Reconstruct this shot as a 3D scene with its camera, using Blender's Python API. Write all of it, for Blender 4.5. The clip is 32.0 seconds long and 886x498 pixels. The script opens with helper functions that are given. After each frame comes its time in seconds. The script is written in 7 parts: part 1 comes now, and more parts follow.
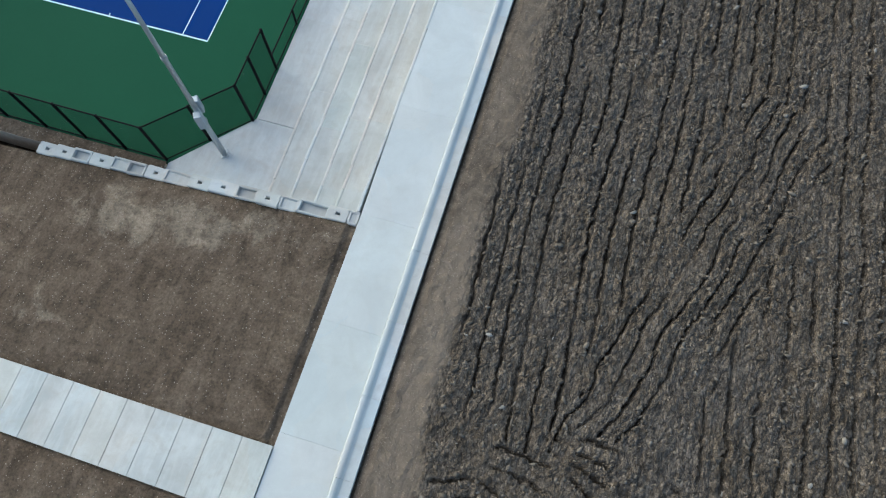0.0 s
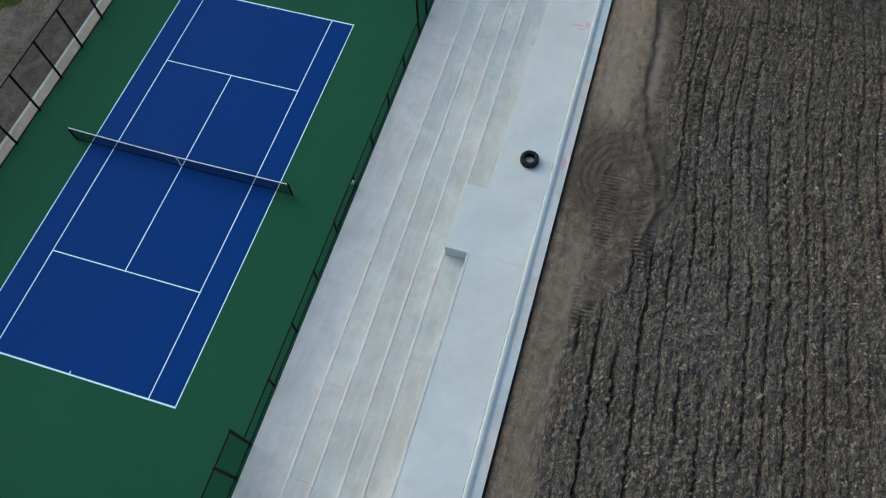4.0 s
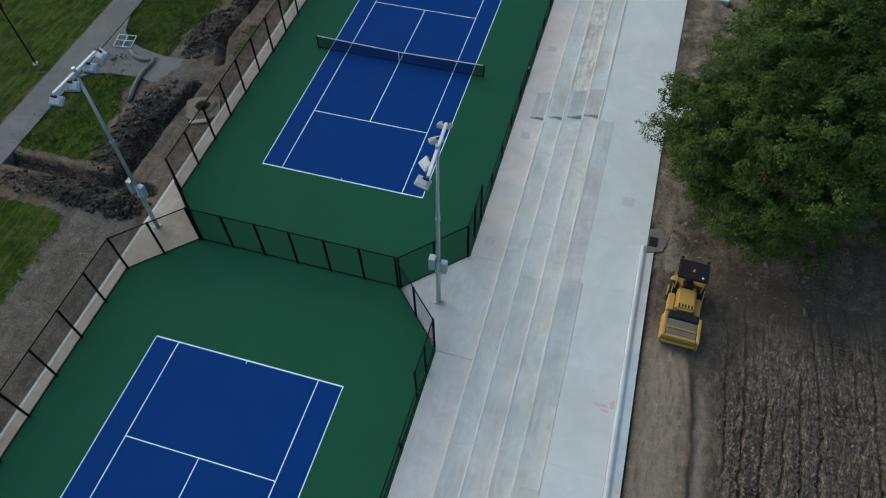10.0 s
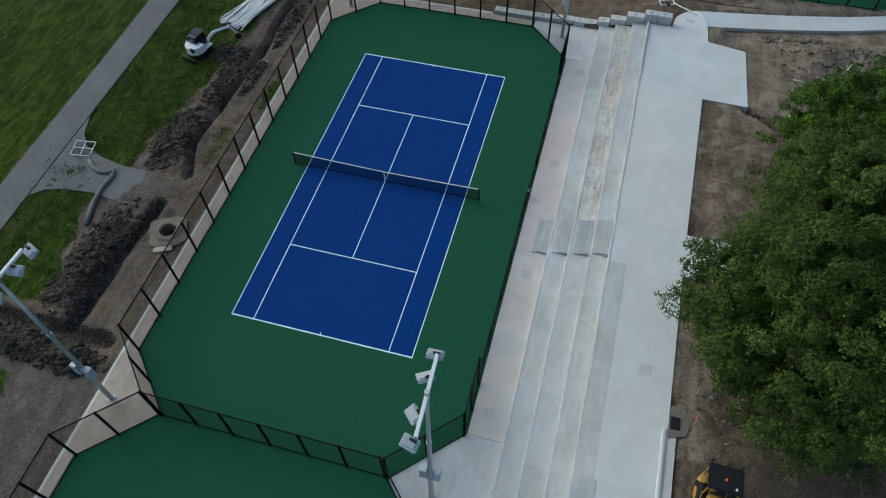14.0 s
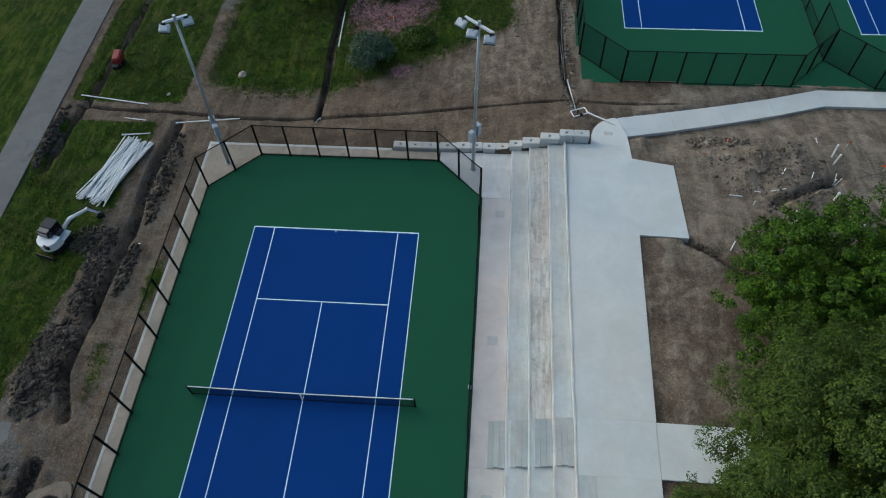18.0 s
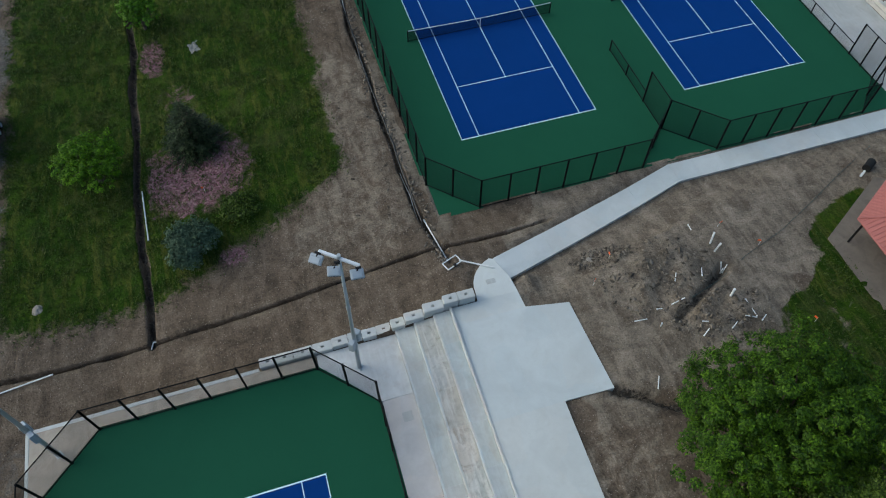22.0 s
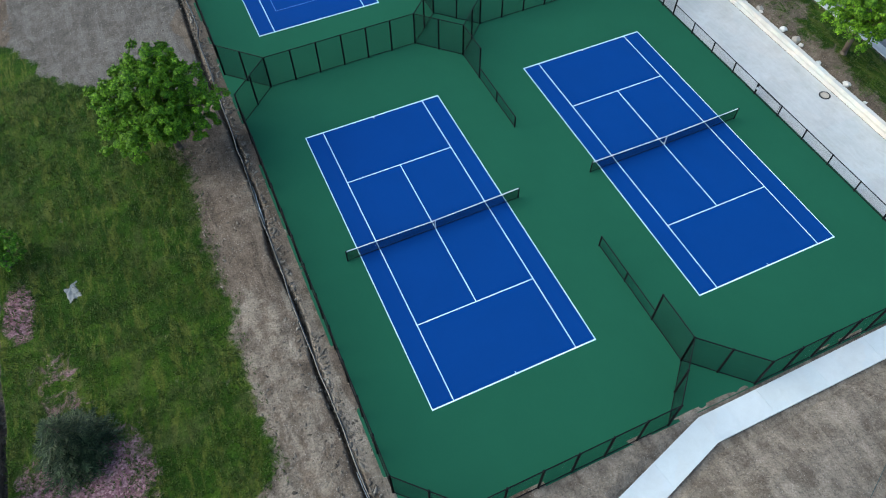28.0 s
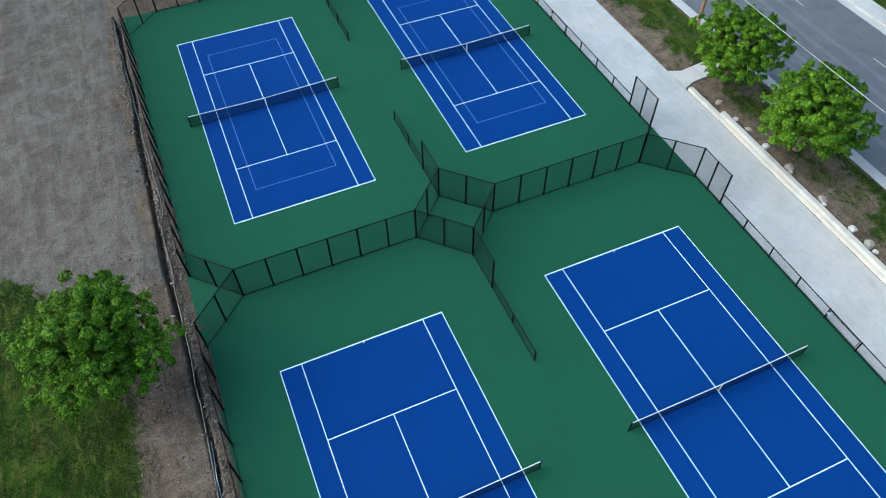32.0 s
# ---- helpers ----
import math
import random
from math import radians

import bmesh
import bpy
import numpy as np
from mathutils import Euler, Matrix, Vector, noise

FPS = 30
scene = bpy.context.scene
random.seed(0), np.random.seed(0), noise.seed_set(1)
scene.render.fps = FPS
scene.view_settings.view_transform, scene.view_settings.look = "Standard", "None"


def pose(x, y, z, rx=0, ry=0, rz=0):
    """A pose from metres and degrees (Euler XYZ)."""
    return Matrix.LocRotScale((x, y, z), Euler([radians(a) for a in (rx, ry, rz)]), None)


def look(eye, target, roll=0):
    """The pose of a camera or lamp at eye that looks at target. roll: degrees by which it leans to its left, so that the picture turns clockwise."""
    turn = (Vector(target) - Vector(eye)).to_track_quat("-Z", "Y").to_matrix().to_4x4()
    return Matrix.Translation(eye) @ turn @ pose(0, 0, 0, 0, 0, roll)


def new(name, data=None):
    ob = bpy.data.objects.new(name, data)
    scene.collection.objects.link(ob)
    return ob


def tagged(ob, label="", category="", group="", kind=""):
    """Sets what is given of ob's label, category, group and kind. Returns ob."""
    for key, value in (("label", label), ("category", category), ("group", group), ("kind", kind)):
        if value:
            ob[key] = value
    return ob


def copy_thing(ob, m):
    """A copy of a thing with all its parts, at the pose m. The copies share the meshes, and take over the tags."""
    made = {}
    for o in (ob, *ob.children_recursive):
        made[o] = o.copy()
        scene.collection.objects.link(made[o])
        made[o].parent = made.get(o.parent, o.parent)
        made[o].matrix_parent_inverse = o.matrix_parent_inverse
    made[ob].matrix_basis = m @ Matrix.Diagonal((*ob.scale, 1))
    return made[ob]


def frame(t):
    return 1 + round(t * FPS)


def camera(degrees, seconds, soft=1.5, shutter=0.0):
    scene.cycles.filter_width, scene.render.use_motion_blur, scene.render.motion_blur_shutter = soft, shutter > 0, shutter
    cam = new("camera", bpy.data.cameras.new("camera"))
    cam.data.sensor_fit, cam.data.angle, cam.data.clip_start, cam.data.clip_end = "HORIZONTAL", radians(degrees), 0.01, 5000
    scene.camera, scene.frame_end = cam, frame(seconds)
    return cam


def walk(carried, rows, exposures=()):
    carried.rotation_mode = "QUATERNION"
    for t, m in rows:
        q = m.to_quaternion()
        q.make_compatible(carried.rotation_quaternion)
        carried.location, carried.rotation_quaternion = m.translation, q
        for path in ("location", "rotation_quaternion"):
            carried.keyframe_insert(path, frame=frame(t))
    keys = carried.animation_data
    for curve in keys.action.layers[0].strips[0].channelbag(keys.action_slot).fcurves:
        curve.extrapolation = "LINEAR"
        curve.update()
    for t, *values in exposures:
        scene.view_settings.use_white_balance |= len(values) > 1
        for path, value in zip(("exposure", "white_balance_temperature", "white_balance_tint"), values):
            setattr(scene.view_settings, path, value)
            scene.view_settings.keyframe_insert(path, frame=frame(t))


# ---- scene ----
cam = camera(65.21, 32.0, 1.1)
# seconds, then place in metres and turn in degrees
ROWS = [
    (0.0, 23.520, -28.986, 28.875, 19.925, 0.941, 16.911),
    (0.5, 23.069, -27.149, 29.179, 19.488, 0.990, 16.906),
    (1.0, 22.601, -25.395, 29.484, 19.537, 0.951, 16.938),
    (1.5, 22.036, -23.549, 29.781, 20.377, 0.831, 16.933),
    (2.0, 21.523, -21.753, 30.127, 21.423, 0.764, 16.960),
    (2.5, 21.023, -19.945, 30.427, 22.473, 0.757, 17.001),
    (3.0, 20.566, -18.270, 30.693, 23.559, 0.857, 16.806),
    (3.5, 20.185, -16.636, 31.021, 24.605, 0.958, 16.746),
    (4.0, 19.829, -15.073, 31.248, 25.772, 1.162, 16.768),
    (4.5, 19.353, -13.594, 31.504, 26.829, 1.181, 16.720),
    (6.5, 17.722, -8.504, 32.490, 31.058, 1.169, 16.496),
    (7.0, 17.318, -7.305, 32.687, 32.029, 1.159, 16.442),
    (7.5, 16.903, -6.241, 32.806, 33.093, 1.104, 16.352),
    (8.0, 16.557, -5.146, 33.027, 33.954, 1.046, 16.377),
    (8.5, 16.198, -4.101, 33.111, 34.813, 1.019, 16.317),
    (9.0, 15.872, -2.987, 33.257, 35.227, 0.996, 16.343),
    (9.5, 15.593, -1.964, 33.360, 35.373, 0.997, 16.351),
    (10.0, 15.305, -0.891, 33.593, 35.283, 1.025, 16.351),
    (10.5, 14.944, 0.090, 33.725, 35.355, 0.943, 16.316),
    (11.0, 14.538, 1.080, 33.896, 35.333, 0.802, 16.198),
    (11.5, 14.197, 2.213, 34.064, 35.249, 0.765, 16.229),
    (12.0, 13.865, 3.400, 34.182, 35.285, 0.759, 16.240),
    (12.5, 13.648, 4.670, 34.248, 35.420, 0.936, 16.295),
    (13.0, 13.406, 6.049, 34.402, 35.499, 1.113, 16.338),
    (13.5, 12.862, 7.625, 34.714, 35.207, 0.929, 16.254),
    (14.0, 12.549, 9.256, 34.972, 35.048, 1.049, 15.470),
    (14.5, 12.204, 10.774, 35.185, 35.107, 1.060, 14.548),
    (16.5, 11.023, 17.437, 36.172, 34.946, 1.436, 10.784),
    (17.0, 10.789, 19.306, 36.518, 34.597, 1.601, 8.796),
    (17.5, 10.533, 21.050, 36.744, 34.432, 1.625, 6.517),
    (18.0, 10.175, 22.738, 36.893, 34.318, 1.544, 4.137),
    (18.5, 9.903, 24.446, 37.105, 34.235, 1.480, 1.886),
    (19.0, 9.609, 26.095, 37.254, 34.266, 1.379, -0.423),
    (19.5, 9.281, 27.809, 37.415, 34.191, 1.176, -2.815),
    (20.0, 9.159, 29.480, 37.654, 34.172, 1.105, -5.114),
    (20.5, 8.971, 31.160, 37.878, 34.166, 0.901, -7.568),
    (21.0, 8.779, 33.013, 38.229, 33.946, 0.545, -10.517),
    (21.5, 8.530, 34.941, 38.635, 33.621, -0.059, -13.808),
    (22.0, 8.673, 36.699, 39.026, 33.506, -0.072, -17.149),
    (22.5, 9.082, 38.129, 39.104, 33.731, 0.160, -20.358),
    (23.0, 9.571, 39.418, 38.856, 34.188, 0.447, -23.287),
    (23.5, 9.744, 40.894, 38.734, 34.506, 0.332, -24.386),
    (24.0, 10.117, 42.267, 38.452, 34.865, 0.469, -24.356),
    (24.5, 10.517, 43.712, 38.138, 35.206, 0.508, -24.290),
    (25.0, 11.049, 45.325, 38.115, 35.238, 0.556, -24.230),
    (25.5, 11.583, 46.969, 38.202, 35.177, 0.516, -24.204),
    (27.5, 14.489, 54.302, 38.396, 34.624, 0.582, -24.281),
    (28.0, 15.363, 56.143, 38.356, 34.630, 0.719, -24.373),
    (28.5, 16.201, 58.084, 38.353, 34.571, 0.653, -24.338),
    (29.0, 17.155, 60.006, 38.373, 34.748, 0.731, -24.314),
    (29.5, 18.110, 62.013, 38.460, 35.146, 0.760, -24.309),
    (30.0, 19.094, 63.890, 38.547, 35.738, 0.857, -24.241),
    (30.5, 19.969, 65.878, 38.748, 36.120, 0.698, -24.163),
    (31.0, 20.795, 67.760, 38.944, 36.427, 0.680, -24.206),
    (31.5, 21.518, 69.485, 38.866, 37.136, 0.621, -24.327),
    (32.0, 22.085, 70.933, 38.605, 38.223, 0.559, -23.326),
]
EXPOSURES = [(0, 0.43, 6000, 0), (1.2, 0.28, 5980, 0), (2, 0.16, 5960, 0), (4, 0.06, 5960, 0), (7, 0.22, 5980, 0), (9, 0.24, 6000, 0), (9.8, -0.02, 6000, 0), (12, -0.05, 6000, 0), (20, -0.05, 5980, 0), (23, 0.06, 5850, 0), (25, 0.42, 5780, 0), (27.5, 0.95, 5720, 0), (32, 0.92, 5720, 0)]
walk(cam, [(r[0], pose(*r[1:])) for r in ROWS], EXPOSURES)

# ---- light ----
world = bpy.data.worlds.new("dusk_sky")
scene.world = world
world.use_nodes = True
wn = world.node_tree
sky = wn.nodes.new("ShaderNodeTexSky")
sky.sky_type, sky.sun_disc = "NISHITA", False
sky.sun_elevation, sky.sun_rotation = radians(28), radians(292)
sky.dust_density, sky.ozone_density = 3.0, 1.5
wn.links.new(sky.outputs["Color"], wn.nodes["Background"].inputs["Color"])
wn.nodes["Background"].inputs["Strength"].default_value = 0.15
sun_data = bpy.data.lights.new("sun", "SUN")
sun_data.energy, sun_data.angle, sun_data.color = 0.75, radians(50), (1.0, 0.98, 0.95)
sun = new("sun", sun_data)
sun.matrix_world = look((-22, 12, 40), (0, 0, 0))

# ---- materials ----
MATS = {}


class Tree:
    """A node material under construction."""

    def __init__(self, name, rough=0.8, metal=0.0, spec=0.3):
        self.m = bpy.data.materials.new(name)
        self.m.use_nodes = True
        self.t = self.m.node_tree
        self.b = self.t.nodes["Principled BSDF"]
        self.b.inputs["Roughness"].default_value = rough
        self.b.inputs["Metallic"].default_value = metal
        self.b.inputs["Specular IOR Level"].default_value = spec
        self.pos = self.node("ShaderNodeNewGeometry").outputs["Position"]
        MATS[name] = self.m

    def node(self, kind, **values):
        n = self.t.nodes.new(kind)
        for key, value in values.items():
            n.inputs[key].default_value = value
        return n

    def link(self, a, b):
        self.t.links.new(a, b)

    def noise(self, scale, detail=4.0, rough=0.55, warp=0.0, stretch=None, source=None):
        n = self.node("ShaderNodeTexNoise", Scale=scale, Detail=detail, Roughness=rough, Distortion=warp)
        src = source or self.pos
        if stretch:
            mp = self.node("ShaderNodeMapping", Scale=stretch)
            self.link(src, mp.inputs["Vector"])
            src = mp.outputs["Vector"]
        self.link(src, n.inputs["Vector"])
        return n.outputs["Fac"]

    def cells(self, scale, stretch=None):
        """Crumbs: distance from the middle of each, and a shade of its own."""
        n = self.node("ShaderNodeTexVoronoi", Scale=scale)
        src = self.pos
        wob = self.node("ShaderNodeTexNoise", Scale=scale * 0.8, Detail=3.0)
        self.link(src, wob.inputs["Vector"])
        add = self.node("ShaderNodeVectorMath")
        add.operation = "MULTIPLY_ADD"
        self.link(wob.outputs["Color"], add.inputs[0])
        add.inputs[1].default_value = (0.9 / scale, 0.9 / scale, 0.9 / scale)
        self.link(src, add.inputs[2])
        src = add.outputs["Vector"]
        if stretch:
            mp = self.node("ShaderNodeMapping", Scale=stretch)
            self.link(src, mp.inputs["Vector"])
            src = mp.outputs["Vector"]
        self.link(src, n.inputs["Vector"])
        sep = self.node("ShaderNodeSeparateColor")
        self.link(n.outputs["Color"], sep.inputs["Color"])
        return n.outputs["Distance"], sep.outputs["Red"]

    def ramp(self, fac, stops):
        r = self.node("ShaderNodeValToRGB")
        e = r.color_ramp.elements
        while len(e) < len(stops):
            e.new(0.5)
        for el, (p, c) in zip(e, stops):
            el.position, el.color = p, (*c, 1) if len(c) == 3 else c
        self.link(fac, r.inputs["Fac"])
        return r.outputs["Color"]

    def mix(self, fac, a, b, mode="MIX"):
        n = self.t.nodes.new("ShaderNodeMix")
        n.data_type, n.blend_type = "RGBA", mode
        ins = [n.inputs[0], n.inputs[6], n.inputs[7]]
        for socket, v in zip(ins, (fac, a, b)):
            if isinstance(v, (int, float)):
                socket.default_value = v
            elif isinstance(v, tuple):
                socket.default_value = (*v, 1)
            else:
                self.link(v, socket)
        return n.outputs[2]

    def math(self, op, a, b=0.0, clamp=False):
        n = self.t.nodes.new("ShaderNodeMath")
        n.operation, n.use_clamp = op, clamp
        for socket, v in zip(n.inputs, (a, b)):
            if isinstance(v, (int, float)):
                socket.default_value = v
            else:
                self.link(v, socket)
        return n.outputs[0]

    def attr(self, name):
        n = self.node("ShaderNodeAttribute")
        n.attribute_name = name
        return n.outputs["Fac"]

    def random(self):
        return self.node("ShaderNodeObjectInfo").outputs["Random"]

    def color(self, c):
        self.link(c, self.b.inputs["Base Color"])
        return self

    def bump(self, height, strength=0.3, distance=0.02):
        n = self.node("ShaderNodeBump", Strength=strength, Distance=distance)
        self.link(height, n.inputs["Height"])
        self.link(n.outputs["Normal"], self.b.inputs["Normal"])
        return self


def shade(c, k):
    return tuple(min(1.0, v * k) for v in c)


def simple(name, c, rough=0.7, metal=0.0, vary=0.15, scale=6.0, bump=0.15, spec=0.3):
    """Plain stuff with grain at two scales."""
    m = Tree(name, rough, metal, spec)
    big, fine = m.noise(scale * 0.15, 3), m.noise(scale * 4, 5)
    col = m.mix(big, shade(c, 1 - vary), shade(c, 1 + vary))
    col = m.mix(m.math("MULTIPLY", fine, 0.5), col, shade(c, 1 - vary * 1.5))
    return m.color(col).bump(fine, bump, 0.01).m


def concrete(name, c, stain, piece=0.1, blotch=0.5, grain=0.12, streak=0.0):
    """Cast concrete: cloudy, with damp and rusty stains, each pour of a tint of its own."""
    m = Tree(name, 0.85, 0, 0.25)
    cloud = m.noise(0.45, 8, 0.62, 0.6)
    col = m.mix(m.ramp(cloud, [(0.35, (0, 0, 0)), (0.7, (1, 1, 1))]), shade(c, 1 - grain), shade(c, 1 + grain * 0.6))
    st = m.ramp(m.noise(0.9, 9, 0.68, 1.0), [(0.5, (0, 0, 0)), (0.72, (1, 1, 1))])
    col = m.mix(m.math("MULTIPLY", st, blotch), col, stain)
    rnd = m.random()
    tint = m.ramp(rnd, [(0.0, (0.92, 0.98, 1.0)), (0.3, (1.0, 1.0, 1.0)), (0.55, (1.0, 0.95, 0.91)), (0.8, (0.95, 0.99, 0.95)), (1.0, (1.0, 0.97, 0.96))])
    col = m.mix(min(1.0, piece * 4), col, m.mix(1.0, col, tint, "MULTIPLY"))
    patch = m.node("ShaderNodeTexVoronoi", Scale=0.62)
    m.link(m.node("ShaderNodeMapping", Scale=(1.0, 0.6, 0.2)).outputs["Vector"], patch.inputs["Vector"])
    mp = patch.inputs["Vector"].links[0].from_node
    wob = m.node("ShaderNodeTexNoise", Scale=0.9, Detail=3.0)
    m.link(m.pos, wob.inputs["Vector"])
    add = m.node("ShaderNodeVectorMath")
    add.operation = "ADD"
    m.link(m.pos, add.inputs[0])
    m.link(wob.outputs["Color"], add.inputs[1])
    m.link(add.outputs["Vector"], mp.inputs["Vector"])
    col = m.mix(min(1.0, piece * 3), col, m.mix(1.0, col, m.ramp(patch.outputs["Color"], [(0.2, (0.90, 0.94, 0.97)), (0.5, (1.0, 1.0, 1.0)), (0.8, (1.0, 0.95, 0.91))]), "MULTIPLY"))
    if streak:
        drag = m.ramp(m.noise(1.6, 6, 0.6, 0.3, (2.2, 0.35, 1)), [(0.46, (0, 0, 0)), (0.6, (1, 1, 1))])
        col = m.mix(m.math("MULTIPLY", drag, streak), col, shade(c, 1.22))
    rub = m.ramp(m.noise(2.6, 8, 0.7, 0.5), [(0.36, (1, 1, 1)), (0.5, (0, 0, 0))])
    col = m.mix(m.math("MULTIPLY", rub, grain), col, shade(stain, 0.85))
    fine = m.noise(18, 4, 0.7)
    col = m.mix(m.math("MULTIPLY", fine, 0.16), col, shade(c, 0.55))
    shift = m.math("FRACT", m.math("MULTIPLY", rnd, 7.31))
    col = m.mix(m.math("MULTIPLY", shift, piece), col, shade(c, 0.6))
    return m.color(col).bump(m.noise(40, 5), 0.2, 0.006).m


def court_paint(name, c):
    m = Tree(name, 0.75, 0, 0.05)
    a = m.noise(0.25, 4, 0.6, 0.4)
    col = m.mix(a, shade(c, 0.9), shade(c, 1.1))
    b = m.noise(5, 5, 0.6)
    col = m.mix(m.math("MULTIPLY", b, 0.18), col, shade(c, 0.7))
    return m.color(col).bump(m.noise(120, 2), 0.25, 0.003).m


court_paint("court_blue", (0.0060, 0.0430, 0.198))
court_paint("court_green", (0.0200, 0.094, 0.050))
simple("line_white", (0.70, 0.92, 1.0), 0.6, vary=0.03)
simple("line_thin", (0.10, 0.22, 0.55), 0.6, vary=0.1)
concrete("walk_concrete", (0.66, 0.685, 0.675), (0.56, 0.57, 0.54), 0.10, 0.4, 0.09)
concrete("tread_concrete", (0.58, 0.60, 0.59), (0.46, 0.44, 0.40), 0.18, 0.6, 0.2, 0.25)
concrete("plaza_concrete", (0.62, 0.63, 0.63), (0.52, 0.48, 0.45), 0.15, 0.65, 0.18, 0.2)
concrete("tread_stained", (0.62, 0.60, 0.56), (0.24, 0.205, 0.16), 0.3, 0.85, 0.3, 0.75)
concrete("plaza_pink", (0.67, 0.62, 0.59), (0.57, 0.53, 0.50), 0.2, 0.6, 0.14)
concrete("cap_concrete", (0.70, 0.70, 0.685), (0.50, 0.48, 0.44), 0.25, 0.6, 0.15)
concrete("block_concrete", (0.64, 0.645, 0.63), (0.48, 0.46, 0.42), 0.2, 0.45, 0.14)
concrete("stair_concrete", (0.53, 0.555, 0.55), (0.38, 0.37, 0.34), 0.35, 0.6, 0.2)
concrete("footing_concrete", (0.47, 0.405, 0.335), (0.33, 0.26, 0.20), 0.1, 0.7, 0.25, 0.2)
concrete("manhole_concrete", (0.205, 0.176, 0.146), (0.12, 0.10, 0.082), 0.1, 0.7, 0.2)
concrete("limestone", (0.62, 0.59, 0.54), (0.50, 0.46, 0.41), 0.2, 0.35, 0.12)
concrete("sidewalk_concrete", (0.515, 0.515, 0.50), (0.42, 0.40, 0.36), 0.12, 0.5, 0.14, 0.2)
concrete("path_asphalt", (0.172, 0.174, 0.174), (0.112, 0.110, 0.105), 0.1, 0.55, 0.16)
concrete("road_asphalt", (0.140, 0.146, 0.158), (0.092, 0.096, 0.105), 0.05, 0.6, 0.15, 0.3)
concrete("track_asphalt", (0.165, 0.172, 0.186), (0.110, 0.115, 0.125), 0.05, 0.5, 0.15, 0.3)
simple("joint_dark", (0.20, 0.20, 0.19), 0.9)
simple("fence_black", (0.008, 0.008, 0.009), 0.6, vary=0.3, spec=0.1)
simple("galvanised", (0.48, 0.52, 0.54), 0.42, 0.55, 0.1, 5, 0.05)
simple("lamp_grey", (0.42, 0.46, 0.50), 0.45, 0.2, 0.08, 5, 0.05)
simple("lamp_glass", (0.50, 0.58, 0.64), 0.2, 0.0, 0.05, 5, 0.0, 0.6)
simple("pvc_white", (0.78, 0.79, 0.78), 0.45, 0, 0.06)
simple("poly_pipe", (0.016, 0.016, 0.018), 0.22, spec=0.6)
simple("machine_yellow", (0.46, 0.28, 0.06), 0.5, 0, 0.15, 4, 0.05, 0.45)
simple("machine_black", (0.013, 0.013, 0.014), 0.5, 0, 0.3)
simple("machine_white", (0.72, 0.75, 0.78), 0.4, 0, 0.06, 5, 0.05, 0.45)
simple("cab_grey", (0.014, 0.018, 0.026), 0.5, 0, 0.15, 5, 0.03, 0.2)
simple("dark_glass", (0.012, 0.014, 0.017), 0.08, 0, 0.1, 5, 0.0, 0.6)
simple("drum_steel", (0.22, 0.19, 0.15), 0.55, 0.5, 0.3)
simple("rubber", (0.012, 0.012, 0.012), 0.75, 0, 0.3)
simple("roof_red", (0.42, 0.145, 0.125), 0.5, 0.0, 0.1, 2, 0.03, 0.35)
simple("tank_red", (0.25, 0.028, 0.024), 0.45, 0, 0.15)
simple("marker_orange", (0.75, 0.13, 0.03), 0.6, 0, 0.1)
simple("pink_paint", (0.64, 0.46, 0.46), 0.85, 0, 0.12)
simple("bark", (0.13, 0.10, 0.075), 0.9, 0, 0.35, 9, 0.6)
simple("timber_pole", (0.30, 0.17, 0.09), 0.85, 0, 0.25, 9, 0.4)
simple("boulder_stone", (0.34, 0.305, 0.26), 0.9, 0, 0.25, 7, 0.5)
simple("net_tape", (0.80, 0.81, 0.82), 0.7, 0, 0.05)
simple("cable_green", (0.035, 0.075, 0.072), 0.5)
simple("hose_grey", (0.16, 0.16, 0.15), 0.7, 0, 0.2)
simple("geotextile", (0.24, 0.235, 0.22), 0.9, 0, 0.1)


def lumps(name, dark, light, rough=0.95):
    """Loose lumps, each of a shade of its own."""
    m = Tree(name, rough, 0, 0.1)
    isl = m.node("ShaderNodeNewGeometry").outputs["Random Per Island"]
    col = m.mix(m.math("POWER", isl, 1.4), dark, light)
    fine = m.noise(30, 5, 0.7)
    col = m.mix(m.math("MULTIPLY", fine, 0.5), col, shade(dark, 0.7))
    return m.color(col).bump(fine, 0.5, 0.02).m


lumps("clod", (0.078, 0.064, 0.050), (0.310, 0.265, 0.212))
lumps("dark_lump", (0.028, 0.025, 0.021), (0.115, 0.104, 0.092))
lumps("rubble_stone", (0.100, 0.084, 0.066), (0.320, 0.280, 0.230))
lumps("field_stone", (0.200, 0.180, 0.155), (0.480, 0.450, 0.400))


def mesh_fabric(name, c, cover):
    """Woven wire or netting, too fine to tell its strands apart from the air."""
    m = Tree(name, 0.9, 0, 0.0)
    m.b.inputs["Base Color"].default_value = (*c, 1)
    clear = m.node("ShaderNodeBsdfTransparent")
    mx = m.node("ShaderNodeMixShader")
    m.link(m.math("ADD", m.math("MULTIPLY", m.noise(3, 3), 0.1), cover - 0.05), mx.inputs[0])
    m.link(clear.outputs[0], mx.inputs[1])
    m.link(m.b.outputs[0], mx.inputs[2])
    m.link(mx.outputs[0], m.t.nodes["Material Output"].inputs["Surface"])
    return m.m


mesh_fabric("chain_link", (0.010, 0.013, 0.012), 0.16)
mesh_fabric("light_mesh", (0.008, 0.010, 0.009), 0.09)
mesh_fabric("net_cord", (0.010, 0.011, 0.014), 0.34)


